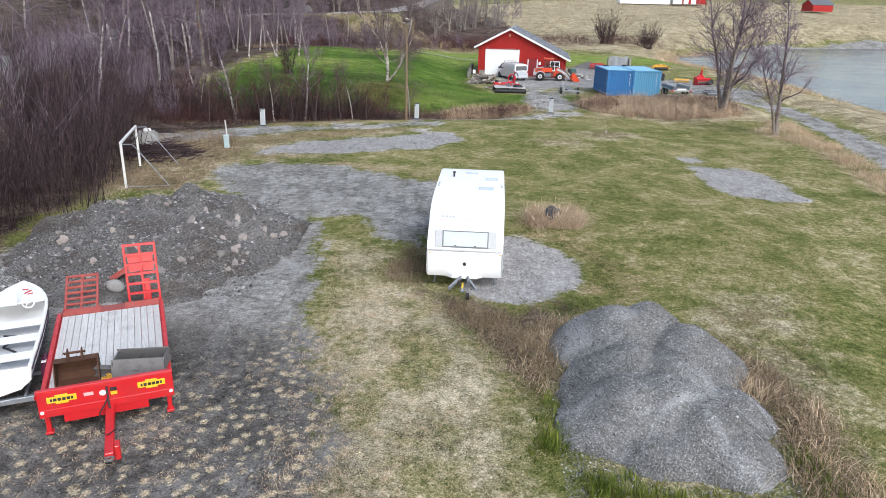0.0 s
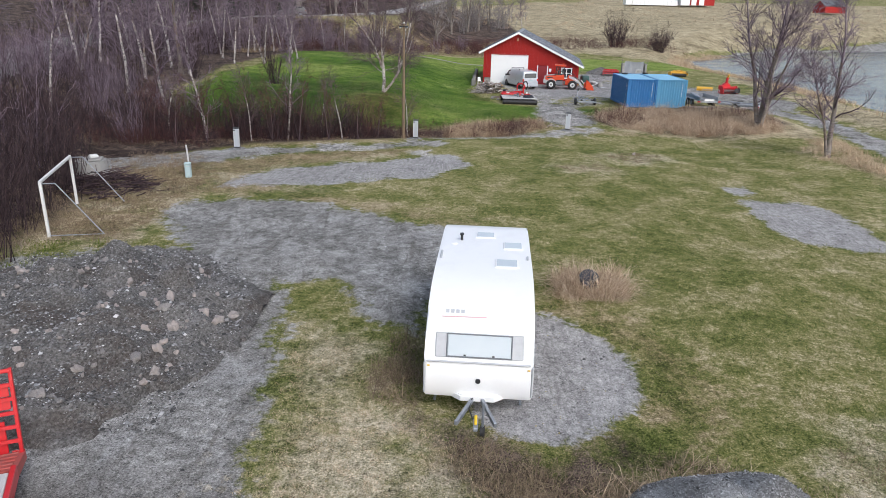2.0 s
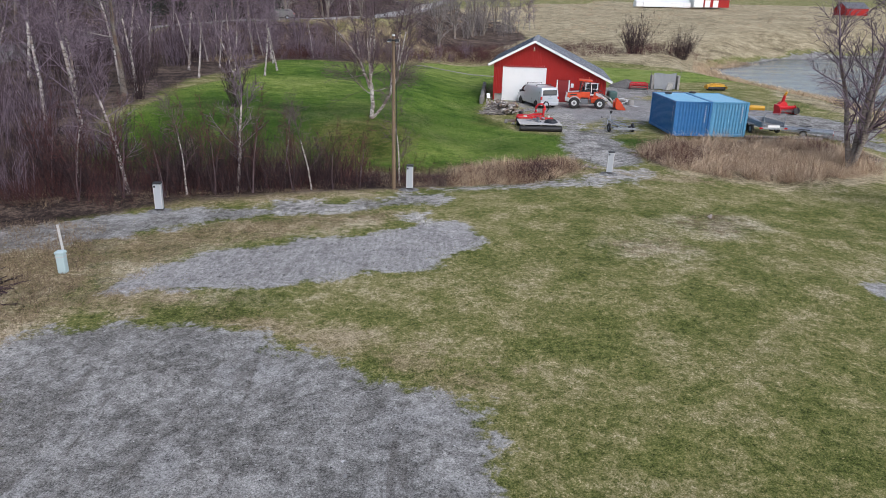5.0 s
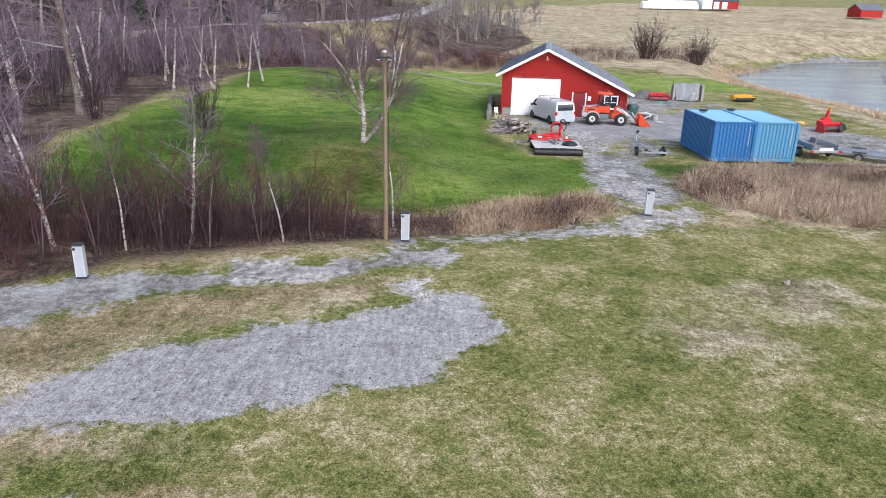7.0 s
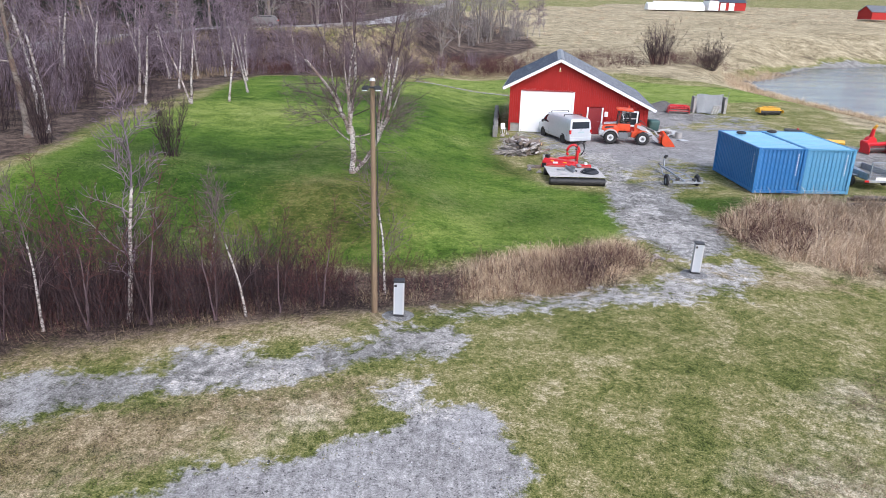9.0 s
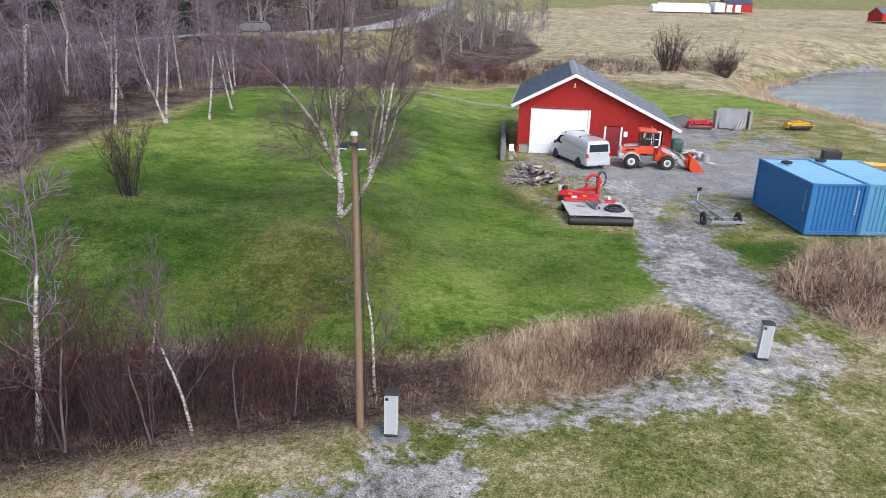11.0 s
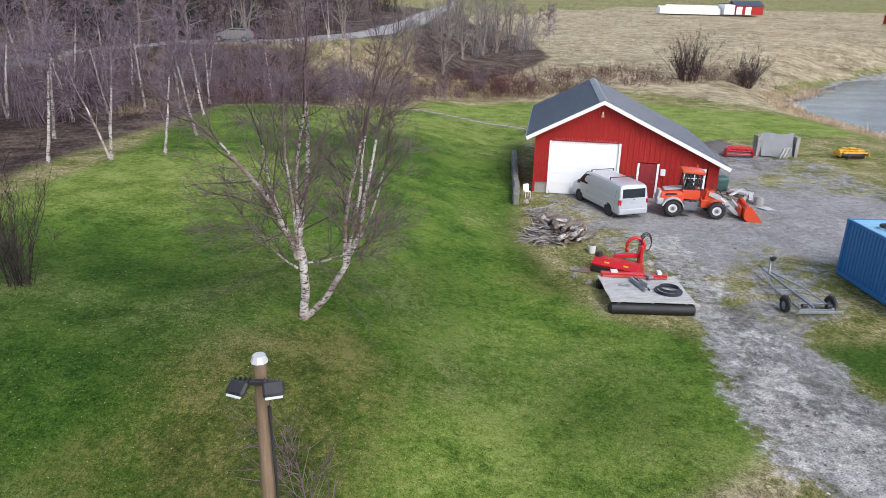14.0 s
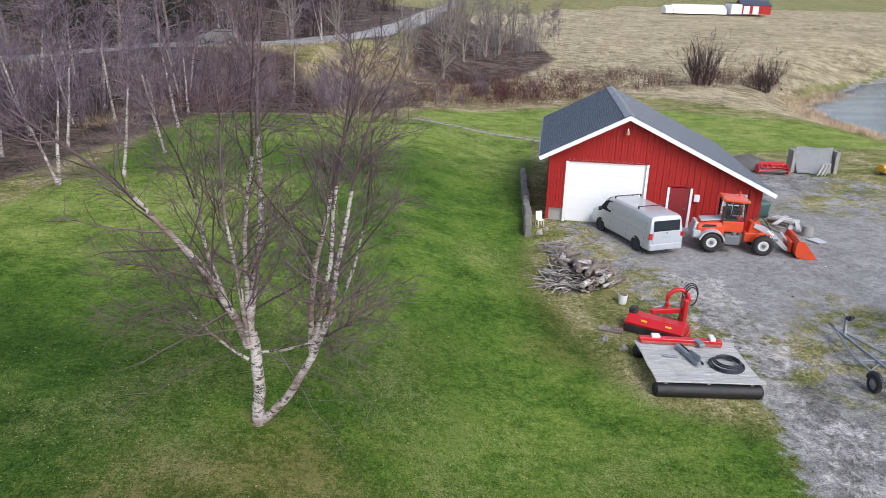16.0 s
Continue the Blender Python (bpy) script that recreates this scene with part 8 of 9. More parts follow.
for i, (x, y, z, rz, ln) in enumerate(((14.5, 83.7, 0.15, 62, 2.2), (14.9, 83.9, 0.3, 70, 1.8), (14.2, 84.2, 0.42, 50, 2.0))):
    o = thing("board", "pale sawn board on a loose stack", "board", pose(x, y, YZ + z, 0, 0, rz), "stacked boards")
    part("plank", box((0, 0, 0), (ln, 0.2, 0.05), 0.005), M_DECK, o)
sh = thing("metal_sheet", "flat grey sheet lying by the loader bucket", "sheet", pose(15.2, 82.2, YZ + 0.05, 0, 4, 30))
part("sheet", box((0, 0, 0), (1.0, 0.7, 0.03), 0.004), M_GREY_TRIM, sh)
dr = thing("drum", "pale stone drum by the boards", "drum", pose(15.0, 83.0, YZ))
part("shell", rod((0, 0, 0), (0, 0, 0.5), 0.28, 0.25, 14), M_CONCRETE, dr)

# paving strip on the lawn behind
pv = thing("stepping_path", "strip of pale paving slabs sunk in the lawn", "path", kind="structure")
for k in range(15):
    u = k / 14
    x, y = -6.0 + 10.2 * u, 110.3 - 4.4 * u + 1.2 * math.sin(3.1 * u)
    part("slab", box((x, y, ground(x, y) + 0.03), (0.62, 0.5, 0.06), 0.015, (0, 0, -40 + 6 * math.sin(k * 5))), M_CONCRETE, pv)

# ---- far buildings ----
def far_buildings():
    z = ground(75, 293) - 0.2
    w = thing("greenhouse", "long low white greenhouse across the field", "greenhouse", pose(66.0, 291, z + 0.5, 0, 0, 2))
    prof = [(0, 0), (0, 1.5), (3.5, 2.9), (7, 1.5), (7, 0)]
    part("shell", prism(prof, 0, 17.5), M_WHITE, w)
    for k in range(12):
        part("rib", box((0.1 + k * 1.49, -0.03, 0.75), (0.07, 0.06, 1.5)), M_GREY_TRIM, w)
    part("ridge", box((8.75, 3.5, 2.92), (17.6, 0.2, 0.08)), M_GREY_TRIM, w)
    part("porch", prism([(0.5, 0), (0.5, 1.6), (3.5, 2.5), (5, 1.6), (5, 0)], -2.5, -0.02), M_WHITE, w)
    h = thing("shed", "small white shed beside the greenhouse", "shed", pose(84.2, 290, z + 0.7, 0, 0, 2))
    part("wall", box((1.7, 3, 1.6), (3.4, 6, 3.2)), M_WHITE, h)
    part("roof", box((1.7, 3, 3.3), (3.8, 6.4, 0.2), 0, (0, 6, 0)), M_ROOF, h)
    b = thing("barn", "dark red barn with white doors across the field", "barn", pose(88.2, 291, z + 0.8, 0, 0, 2))
    part("wall", prism([(0, 0), (0, 2.6), (4, 4.2), (8, 2.6), (8, 0)], 0, 9.2), M_CLAD, b)
    for s, y in ((1, 2), (-1, 6)):
        part("roof", box((4.6, y, 3.5), (9.8, 4.6, 0.15), 0, (s * 21.8, 0, 0)), M_ROOF, b)
    part("barge_board", box((9.3, 2, 3.45), (0.1, 4.6, 0.22), 0, (21.8, 0, 0)), M_WHITE, b)
    part("barge_board", box((9.3, 6, 3.45), (0.1, 4.6, 0.22), 0, (-21.8, 0, 0)), M_WHITE, b)
    for x in (1.2, 4.2):
        part("door", box((x, -0.06, 1.2), (1.9, 0.1, 2.4)), M_WHITE, b)
    s = thing("boat_shed", "old red boat shed with a grey roof beyond the lake", "shed", pose(125.5, 262, max(8.4, ground(128, 262)), 0, 0, 12))
    part("wall", prism([(0, 0), (0, 2.2), (3, 4.0), (6, 2.2), (6, 0)], 0, 8), M_CLAD, s)
    for q, y in ((1, 1.5), (-1, 4.5)):
        part("roof", box((4, y, 3.15), (8.6, 3.8, 0.15), 0, (q * 31, 0, 0)), M_ROOF_CAP, s)


far_buildings()


def car():
    c = thing("car", "dark grey estate car on the road above the bank", "car", pose(-27.5, 124.6, 6.1, 0, 0, 97))
    prof = [(-2.2, 0.35), (-2.25, 0.75), (-2.1, 1.0), (-1.75, 1.42), (0.2, 1.46), (0.95, 1.02), (2.0, 0.85), (2.2, 0.6), (2.2, 0.3)]
    part("body", taper(prism(prof, -0.88, 0.88, None, 0.06, 2), 0.9, 0.22), M_STEEL_OLD, c, smooth=40)
    for s in (-1, 1):
        part("side_window", prism([(-1.7, 1.02), (0.75, 1.02), (0.15, 1.36), (-1.55, 1.36)], s * 0.80 - 0.01, s * 0.80 + 0.01), M_GLASS, c)
        for y in (-1.35, 1.35):
            wheel(c, (s * 0.8, y, 0.32), 0.32, 0.2, M_GALV)
        part("tail_lamp", box((s * 0.7, -2.22, 0.85), (0.25, 0.06, 0.16), 0.02), M_LAMP_RED, c)


car()

# ---- trees, thickets and grasses ----
def put_copies(src, rows):
    """The first row moves the thing itself, the others are copies. Rows: x, y, turn, scale, sink."""
    for i, (x, y, turn, s) in enumerate(rows):
        m = pose(x, y, ground(x, y), 0, 0, turn) @ Matrix.Scale(s, 4)
        if i == 0:
            src.matrix_basis = m
        else:
            o = copy_thing(src, pose(0, 0, 0))
            o.matrix_basis = m


# the many-stemmed birch on the lawn
big = tree("birch_tree", "bare white-barked birch with many stems on the lawn", 5,
           [(7, 10, 2.4, 0.145, 0.0), (60, -4, 2.3, 0.10, 0.05, (0.05, 0, 0.05)),
            (17, 176, 6.8, 0.10, 0.01, (-0.08, 0, 1.9)), (5, 40, 7.8, 0.095, 0.02, (-0.06, 0.03, 1.9)), (10, 95, 7.0, 0.065, 0.03, (-0.06, 0.05, 2.0)), (22, 200, 5.4, 0.055, 0.04, (-0.12, -0.05, 2.2)), (14, 262, 6.2, 0.058, 0.03, (-0.08, -0.05, 2.0)), (64, 186, 2.9, 0.038, 0.05, (-0.1, 0, 1.6)), (68, 8, 2.9, 0.034, 0.05, (0.0, 0.05, 1.7)),
            (2, 120, 6.4, 0.078, 0.02, None), (17, -4, 6.6, 0.076, 0.03, None), (9, 20, 6.6, 0.066, 0.03, None), (24, 6, 5.2, 0.05, 0.04, None)],
           20, 2.3, 11, 0.95, 0.0072, sub=2, white=0.66, twig=M_TWIG_BIRCH, lo=0.06, angle=48, crook=0.085)
big.matrix_basis = pose(-6.32, 63.8, ground(-6.32, 63.8))

slim = tree("birch_tree", "slender bare birch with a white trunk", 11, [(8, 30, 8.5, 0.10)], 24, 2.1, 11, 0.9, 0.016, lo=0.18, sub=1, white=0.62)
put_copies(slim, [(-10.9, 49.9, 0, 0.85), (-15.6, 49.0, 120, 0.9), (-21.1, 56.2, 200, 1.25), (-24.9, 58.8, 60, 1.2), (-28, 75, 90, 1.3), (-40, 66, 260, 1.3), (-24, 69, 75, 1.1), (-33, 71, 5, 1.3), (-24.5, 47.5, 330, 1.1)])
far_slim = tree("birch_tree", "slender bare birch with a pale trunk beyond the lawn", 12, [(8, 30, 8.5, 0.10)], 20, 2.1, 8, 1.0, 0.019, lo=0.18, sub=1, white=0.62)
put_copies(far_slim, [(-18.7, 83.7, 10, 0.9), (-21.6, 98, 100, 1.0), (-19.0, 89.5, 180, 0.95), (-23.7, 80.6, 20, 1.0), (-27.0, 100, 230, 1.1), (-34, 108, 70, 1.2), (-29.2, 93.4, 150, 1.1), (-31, 83, 310, 1.25), (-30.8, 106, 40, 1.1), (-27, 87, 280, 1.1), (-26, 110, 130, 1.0), (-36, 100, 190, 1.2), (-20, 112, 90, 0.9), (-13, 113, 20, 0.85), (-25, 90, 15, 0.95), (-29, 98, 200, 1.0), (-34, 88, 300, 1.1), (-24, 106, 60, 0.9), (-37, 108, 10, 1.1), (-33, 78, 140, 1.2), (-18, 117, 250, 0.9), (-40, 78, 100, 1.2), (-27, 114, 330, 0.95), (9, 181, 40, 0.9), (10.5, 184, 130, 0.95), (12, 182, 220, 0.85), (13.5, 187, 310, 0.95), (15, 186, 80, 0.9), (16.5, 191, 170, 0.9)])
pair = tree("birch_tree", "pair of leaning birches sprung from one root", 23, [(7, 20, 8.6, 0.10), (16, 190, 7.6, 0.08)], 18, 1.8, 9, 0.9, 0.016, sub=1, lo=0.22, white=0.55)
put_copies(pair, [(-20.8, 81.6, 0, 0.95), (-26, 64.5, 110, 1.2), (-33, 92, 320, 1.2), (-25.0, 102, 90, 1.0), (-30, 62, 200, 1.25), (-38, 96, 40, 1.2), (-18, 131, 50, 1.0), (-30, 133, 210, 1.1)])
young = tree("young_birch", "thin young birch beside the wooden pole", 31, [(4, 80, 5.0, 0.05)], 18, 1.5, 8, 0.7, 0.009, lo=0.2, sub=1, white=0.6, twig=M_TWIG_BIRCH)
put_copies(young, [(-3.55, 52.9, 0, 1.0), (-7.5, 50.4, 100, 0.9), (-12.9, 48.9, 10, 0.95), (-18.5, 50, 240, 1.1), (-9.2, 52, 300, 0.8)])
aspen = tree("aspen_tree", "tall pale grey aspen with spreading limbs", 41, [(3, 0, 11, 0.20)], 20, 3.2, 8, 0.9, 0.011, M_BARK_GREY, M_TWIG_GREY, lo=0.35, angle=58, sub=1, white=0.8)
put_copies(aspen, [(-24.2, 67.5, 0, 1.0), (-36, 130, 20, 1.0), (-42, 133, 160, 1.1), (-54, 131, 250, 1.1), (-24, 140, 330, 1.0), (-44, 88, 80, 1.0), (-52, 112, 140, 1.1), (-30, 118, 200, 0.9)])
alder = tree("alder_tree", "bare grey alder with a tangle of fine branches", 52, [(5, 20, 7.5, 0.16), (9, 140, 7.2, 0.12), (12, 260, 6.6, 0.11), (16, 330, 6.0, 0.09)], 20, 2.5, 12, 1.0, 0.011, M_BARK_GREY, M_TWIG, lo=0.15, sub=2, white=0.6)
put_copies(alder, [(22.3, 58.9, 0, 1.5)])
far_alder = tree("alder_tree", "bare grey alder at the edge of the wood", 54, [(5, 20, 7.5, 0.16), (9, 140, 7.2, 0.12), (14, 260, 6.6, 0.11)], 11, 2.4, 6, 1.1, 0.022, M_BARK_GREY, M_TWIG_GREY, lo=0.15, sub=1, white=0.7)
put_copies(far_alder, [(-9, 133.5, 40, 1.0), (-4.5, 139, 130, 1.1), (-2, 158, 200, 1.3), (1.5, 168, 300, 1.4), (4, 172, 60, 1.35), (-3, 176, 150, 1.4), (6.5, 180, 20, 1.3), (2, 190, 250, 1.4), (-5, 190, 90, 1.4), (-16.5, 133, 320, 1.1), (-22, 134, 180, 1.2), (-28, 131, 75, 1.2)])
rowan = tree("alder_tree", "slim bare alder beside the gravel track", 58, [(4, 60, 7.0, 0.12), (11, 200, 5.0, 0.07)], 22, 2.0, 12, 0.8, 0.010, M_BARK_GREY, M_TWIG, lo=0.2, white=0.6)
put_copies(rowan, [(22.8, 49.6, 0, 1.45)])

sapling = tree("sapling", "thin pale grey sapling in the ditch", 66, [(5, 20, 4.4, 0.035), (11, 200, 3.6, 0.028), (14, 110, 3.2, 0.024)], 10, 1.0, 6, 0.6, 0.007, M_TWIG_BIRCH, M_TWIG_RED, lo=0.3, sub=1, white=0.6, crook=0.09)
put_copies(sapling, [(-16.8, 46.9, 0, 0.9), (-15.2, 47.6, 80, 1.0), (-13.6, 48.2, 200, 0.9), (-11.6, 49.0, 140, 1.0), (-10.1, 49.6, 20, 1.1), (-8.3, 50.0, 260, 0.9), (-6.6, 50.9, 320, 0.8), (-18.6, 48.0, 60, 1.1), (-13.0, 50.8, 170, 1.1), (-5.4, 51.6, 30, 0.8)])

rng = np.random.default_rng(77)


def spread(count, poly, s0, s1):
    return [(x, y, rng.uniform(0, 360), rng.uniform(s0, s1)) for x, y in scatter(rng, count, [poly])]


WOOD_W = [(-40, 14), (-15.6, 14), (-15.0, 22), (-15.4, 27), (-16.8, 36), (-19.5, 42), (-30, 47), (-44, 60)]
WOOD_N = [(-26, 66), (-27.5, 100), (-26, 119), (-33, 121), (-43, 114), (-44, 80), (-36, 56), (-29, 52)]
wv = [shrub_mesh(60 + i, 38, 5.6, 1.3, 20, 8, 1.4, 0.018) for i in range(3)]
WOOD_EDGE = [(-22, 14), (-15.6, 14), (-15.0, 22), (-15.4, 27), (-16.8, 36), (-19.5, 42), (-26, 45), (-24, 36), (-21, 26)]
thicket("thicket", "dark bare thicket at the field edge", wv, spread(38, WOOD_EDGE, 0.6, 0.95), M_TWIG_DARK)
thicket("thicket", "bare purple-brown thicket behind the field edge", wv, spread(26, WOOD_W, 0.7, 1.1), M_TWIG)
thicket("thicket", "bare grey willow thicket behind the field edge", wv, spread(22, [(-40, 14), (-20, 14), (-19, 26), (-22, 40), (-32, 47), (-44, 60)], 0.9, 1.3), M_TWIG_GREY)
for k, (mat, lab) in enumerate(((M_TWIG, "bare purple-brown brushwood on the bank below the road"), (M_TWIG_DARK, "dark bare brushwood on the bank below the road"))):
    thicket("thicket", lab, wv, spread((54, 22)[k], WOOD_N, 0.55, 1.0), mat)
lv = [shrub_mesh(70 + i, 22, 1.5, 0.9, 32, 6, 0.55, 0.0075, bend=0.2) for i in range(3)]
BANK = [(-25, 106), (-12, 110.5), (-6, 115), (-5, 120), (4, 126), (12, 132), (6, 140), (-8, 127), (-17, 121.5), (-30, 119)]
thicket("thicket", "purple-brown scrub on the bank behind the lawn", wv, spread(20, BANK, 0.3, 0.55), M_TWIG)
thicket("thicket", "dense purple-brown saplings at the lawn's lower edge", wv, spread(22, [(-31, 46), (-16.5, 47.6), (-13, 50), (-13, 54.5), (-20, 56), (-25, 62), (-33, 62)], 0.45, 0.75), M_TWIG)
thicket("thicket", "dark saplings at the lawn's lower edge", wv, spread(12, [(-31, 46), (-16.5, 47.6), (-13, 50), (-13, 54.5), (-20, 56), (-25, 62), (-33, 62)], 0.4, 0.65), M_TWIG_DARK)
thicket("thicket", "purple-brown birch scrub behind the lawn", wv, spread(26, [(-25, 106), (-12, 110.5), (-8, 114), (-10, 122), (-17, 121.5), (-30, 119)], 0.4, 0.75), M_TWIG)
thicket("thicket", "reddish scrub on the bank behind the lawn", lv, spread(110, BANK, 0.8, 1.5), M_TWIG_RED)
HEDGE = [(-28, 44), (-15.5, 46.2), (-12.5, 48), (-7.3, 50.2), (-3.7, 51.4), (-1, 52.2), (-1.5, 54.5), (-9, 54.0), (-20, 51.8), (-28, 50.5)]
HEDGE_E = [(-1, 52.5), (3.5, 54), (5.8, 55.5), (5, 56.8), (-1, 54.6)]
thicket("hedge", "low reddish-brown bare shrubs in the ditch", lv, spread(100, HEDGE, 0.5, 1.1) + spread(26, HEDGE_E, 0.5, 0.9), M_TWIG_RED)
thicket("hedge", "low dark-brown bare shrubs in the ditch", lv, spread(105, HEDGE, 0.45, 1.0) + spread(8, HEDGE_E, 0.5, 0.9), M_TWIG_DARK)
thicket("hedge", "tall dark bushy willows in the ditch", wv, spread(16, [(-14, 48.8), (-8.5, 50.2), (-6.5, 51.6), (-7, 53.2), (-14, 51.4)], 0.38, 0.58), M_TWIG_DARK)
thicket("hedge", "reddish bare shrubs among the reed grass", lv, spread(22, [(10, 60.5), (12.5, 63), (14, 62), (12.5, 57.5), (11, 57.5)], 0.5, 0.9) + spread(14, [(15, 62), (25, 65), (25, 62), (15, 60)], 0.5, 0.8), M_TWIG_RED)
tv = [shrub_mesh(80 + i, 14, 3.6, 0.6, 20, 12, 0.75, 0.010, bend=0.15) for i in range(2)]
thicket("hedge", "tall upright bare willow shoots in the ditch", tv, spread(50, [(-22, 47.2), (-16, 48), (-6, 51.2), (-5.5, 53.6), (-16, 52.2), (-23, 51)], 0.6, 1.0), M_TWIG_DARK)
thicket("hedge", "tall reddish willow shoots in the ditch", tv, spread(36, [(-20, 47.5), (-15, 48.4), (-4, 52), (-3, 53.8), (-15, 51.8), (-22, 51)], 0.5, 0.9), M_TWIG_RED)
lone = shrub("shrub", "bare many-stemmed shrub standing on the lawn", 83, M_TWIG_DARK, stems=40, hh=4.6, spread=0.35, lean=19, twig_n=12, twig_len=0.85, r=0.014, sub=1, bend=0.14)
put_copies(lone, [(-15.4, 64.7, 0, 0.95), (-22.5, 66.0, 120, 1.0)])
dark = shrub("shrub", "dark round bare shrub in withered grass", 84, M_TWIG_DARK, stems=90, hh=6.0, spread=1.1, lean=32, twig_n=9, twig_len=1.3, r=0.026, sub=1)
put_copies(dark, [(30, 146, 0, 1.1), (38.5, 147, 90, 0.9)])
fv = [shrub_mesh(90 + i, 30, 8.0, 1.6, 18, 7, 1.9, 0.035) for i in range(2)]
thicket("thicket", "bare grey-brown trees along the wood edge", fv, spread(12, [(-9, 138), (0, 150), (10, 175), (8, 200), (-6, 240), (-10, 160)], 0.5, 0.95), M_TWIG_GREY)
thicket("thicket", "bare mixed wood above the road", fv, spread(36, [(-14, 133), (-18, 170), (-20, 260), (-70, 220), (-90, 130), (-60, 122), (-46, 128)], 0.8, 1.5), M_TWIG_DARK)
thicket("thicket", "reddish scrub on the slope beyond the garage", lv, spread(120, [(-8, 128), (4, 126), (10, 133), (26, 140), (44, 150), (44, 158), (20, 152), (0, 145)], 0.9, 1.7), M_TWIG_RED)



def spruce(label, seed, hh):
    """A spruce: a straight trunk and whorls of drooping needle sprays."""
    r = np.random.default_rng(seed)
    ob = thing("spruce_tree", label, "tree")
    soup("trunk", *tubes([(np.array([[0, 0, -0.3], [0, 0, hh * 0.5], [0, 0, hh]]), [0.2, 0.12, 0.02])], 7), M_BARK_GREY, ob, smooth=60)
    vs, fs, base = [], [], 0
    for i in range(int(hh * 4.2)):
        u = (i + r.uniform(0, 1)) / (hh * 4.2)
        z = hh * (0.1 + 0.9 * u)
        reach = (hh * 0.22) * (1 - u) ** 0.85 + 0.12
        for a in np.arange(6) * math.tau / 6 + r.uniform(0, 6):
            a += r.normal(0, 0.2)
            ln = reach * r.uniform(0.6, 1.15)
            out, sd = np.array([math.cos(a), math.sin(a), 0]), np.array([-math.sin(a), math.cos(a), 0])
            for q in np.linspace(0.15, 1, 5):
                c = np.array([0, 0, z]) + out * ln * q + np.array([0, 0, -0.35 * ln * q * q])
                for s in (-1, 1):
                    tip = c + out * 0.25 * ln + sd * s * (0.34 * ln * (1.1 - q) + 0.12) + np.array([0, 0, -0.12 - 0.1 * ln * r.uniform(0, 1)])
                    vs += [c - out * 0.10 * ln, c + out * 0.12 * ln, tip]
                    fs.append([base, base + 1, base + 2])
                    base += 3
    tagged(soup("crown", np.array(vs), np.array(fs), M_NEEDLES, ob), kind="stuff")
    return ob


put_copies(spruce("dark green spruce beyond the road", 5, 13.0), [(-44, 150, 0, 1.0), (-52, 146, 60, 1.15), (-60, 152, 120, 1.0), (-36, 158, 200, 0.9), (-68, 148, 10, 1.2), (-48, 165, 250, 1.2), (-76, 156, 300, 1.1)])

# dry grasses
def grass_zone(name, label, seed, count, polys, per, radius, tall, wide, mat, droop=0.7, margin=0.2):
    r = np.random.default_rng(seed)
    xy = tussock_points(r, scatter(r, count, polys, margin), per, radius)
    return blade_field(name, label, r, xy, tall, wide, mat, droop, per=per)


HEDGE_R = [(-1, 52.2), (3.6, 53.8), (6, 55.3), (5.9, 58.0), (3.7, 57.2), (1, 56.0), (-1, 54.8)]
HEDGE_L = [(-28, 43), (-15.3, 46), (-12.5, 47.8), (-7.3, 50), (-1, 52), (-1, 54.8), (-9, 54.2), (-20, 52), (-28, 51)]
REEDS = [(9.9, 60.5), (12, 63), (14.5, 65.7), (22.5, 65.6), (25, 62), (23.5, 57.5), (16.8, 55), (13.4, 56), (11, 57.4)]
grass_zone("dry_grass", "tall withered straw-coloured grass in the ditch", 1, 230, [HEDGE_R], 50, 0.42, 0.72, 0.013, M_STRAW, 1.7)
grass_zone("dry_grass", "reddish-brown dead stalks in the ditch", 18, 110, [HEDGE_R], 40, 0.5, 0.6, 0.013, M_RUSSET, 1.7)
grass_zone("dry_grass", "brown withered undergrowth under the hedge", 2, 260, [HEDGE_L], 34, 0.55, 0.30, 0.014, M_BROWN_GRASS, 1.6)
grass_zone("dry_grass", "tall pale reed grass beaten down by wind", 3, 400, [REEDS], 66, 0.40, 1.0, 0.016, M_REED, 1.75)
grass_zone("dry_grass", "russet stalks among the reed grass", 20, 150, [REEDS], 30, 0.5, 0.75, 0.014, M_RUSSET, 1.4)

grass_zone("dry_grass", "withered pale grass along the lake shore", 4, 500, [STRAW[3], STRAW[4]], 24, 0.9, 0.9, 0.04, M_STRAW, 0.8)
grass_zone("dry_grass", "pale reed belt at the water's edge", 19, 620, [[(37.5, 82), (38.5, 98), (36, 118), (36.5, 132), (41, 147), (54, 162), (58, 158), (44.5, 145), (40.5, 133), (41, 118), (43.5, 98), (42.5, 82)]], 22, 1.1, 0.75, 0.045, M_STRAW, 1.4)
grass_zone("dry_grass", "withered grass on the slope below the road", 5, 420, [[(-26, 95), (-24, 120), (-10, 128), (2, 124), (12, 134), (-4, 142), (-20, 124), (-30, 122), (-30, 98)]], 24, 0.8, 0.5, 0.035, M_BROWN_GRASS, 1.1)
grass_zone("dry_grass", "straw verge beside the gravel track", 6, 150, [[(21.8, 48.4), (22.2, 51.5), (25, 56.5), (27, 56.4), (26.4, 48.2), (25.2, 41), (22.6, 34), (21.6, 34), (22.6, 40), (23.4, 45)]], 45, 0.5, 0.55, 0.014, M_STRAW, 1.5)
grass_zone("dry_grass", "tawny grass tussock round the manhole", 7, 52, [[(3.2, 26.6), (3.6, 27.5), (4.5, 27.4), (5.0, 26.4), (4.6, 25.8), (4.4, 26.2), (3.6, 26.2), (3.4, 25.8)]], 80, 0.36, 0.85, 0.014, M_REED, 1.5, -0.25)
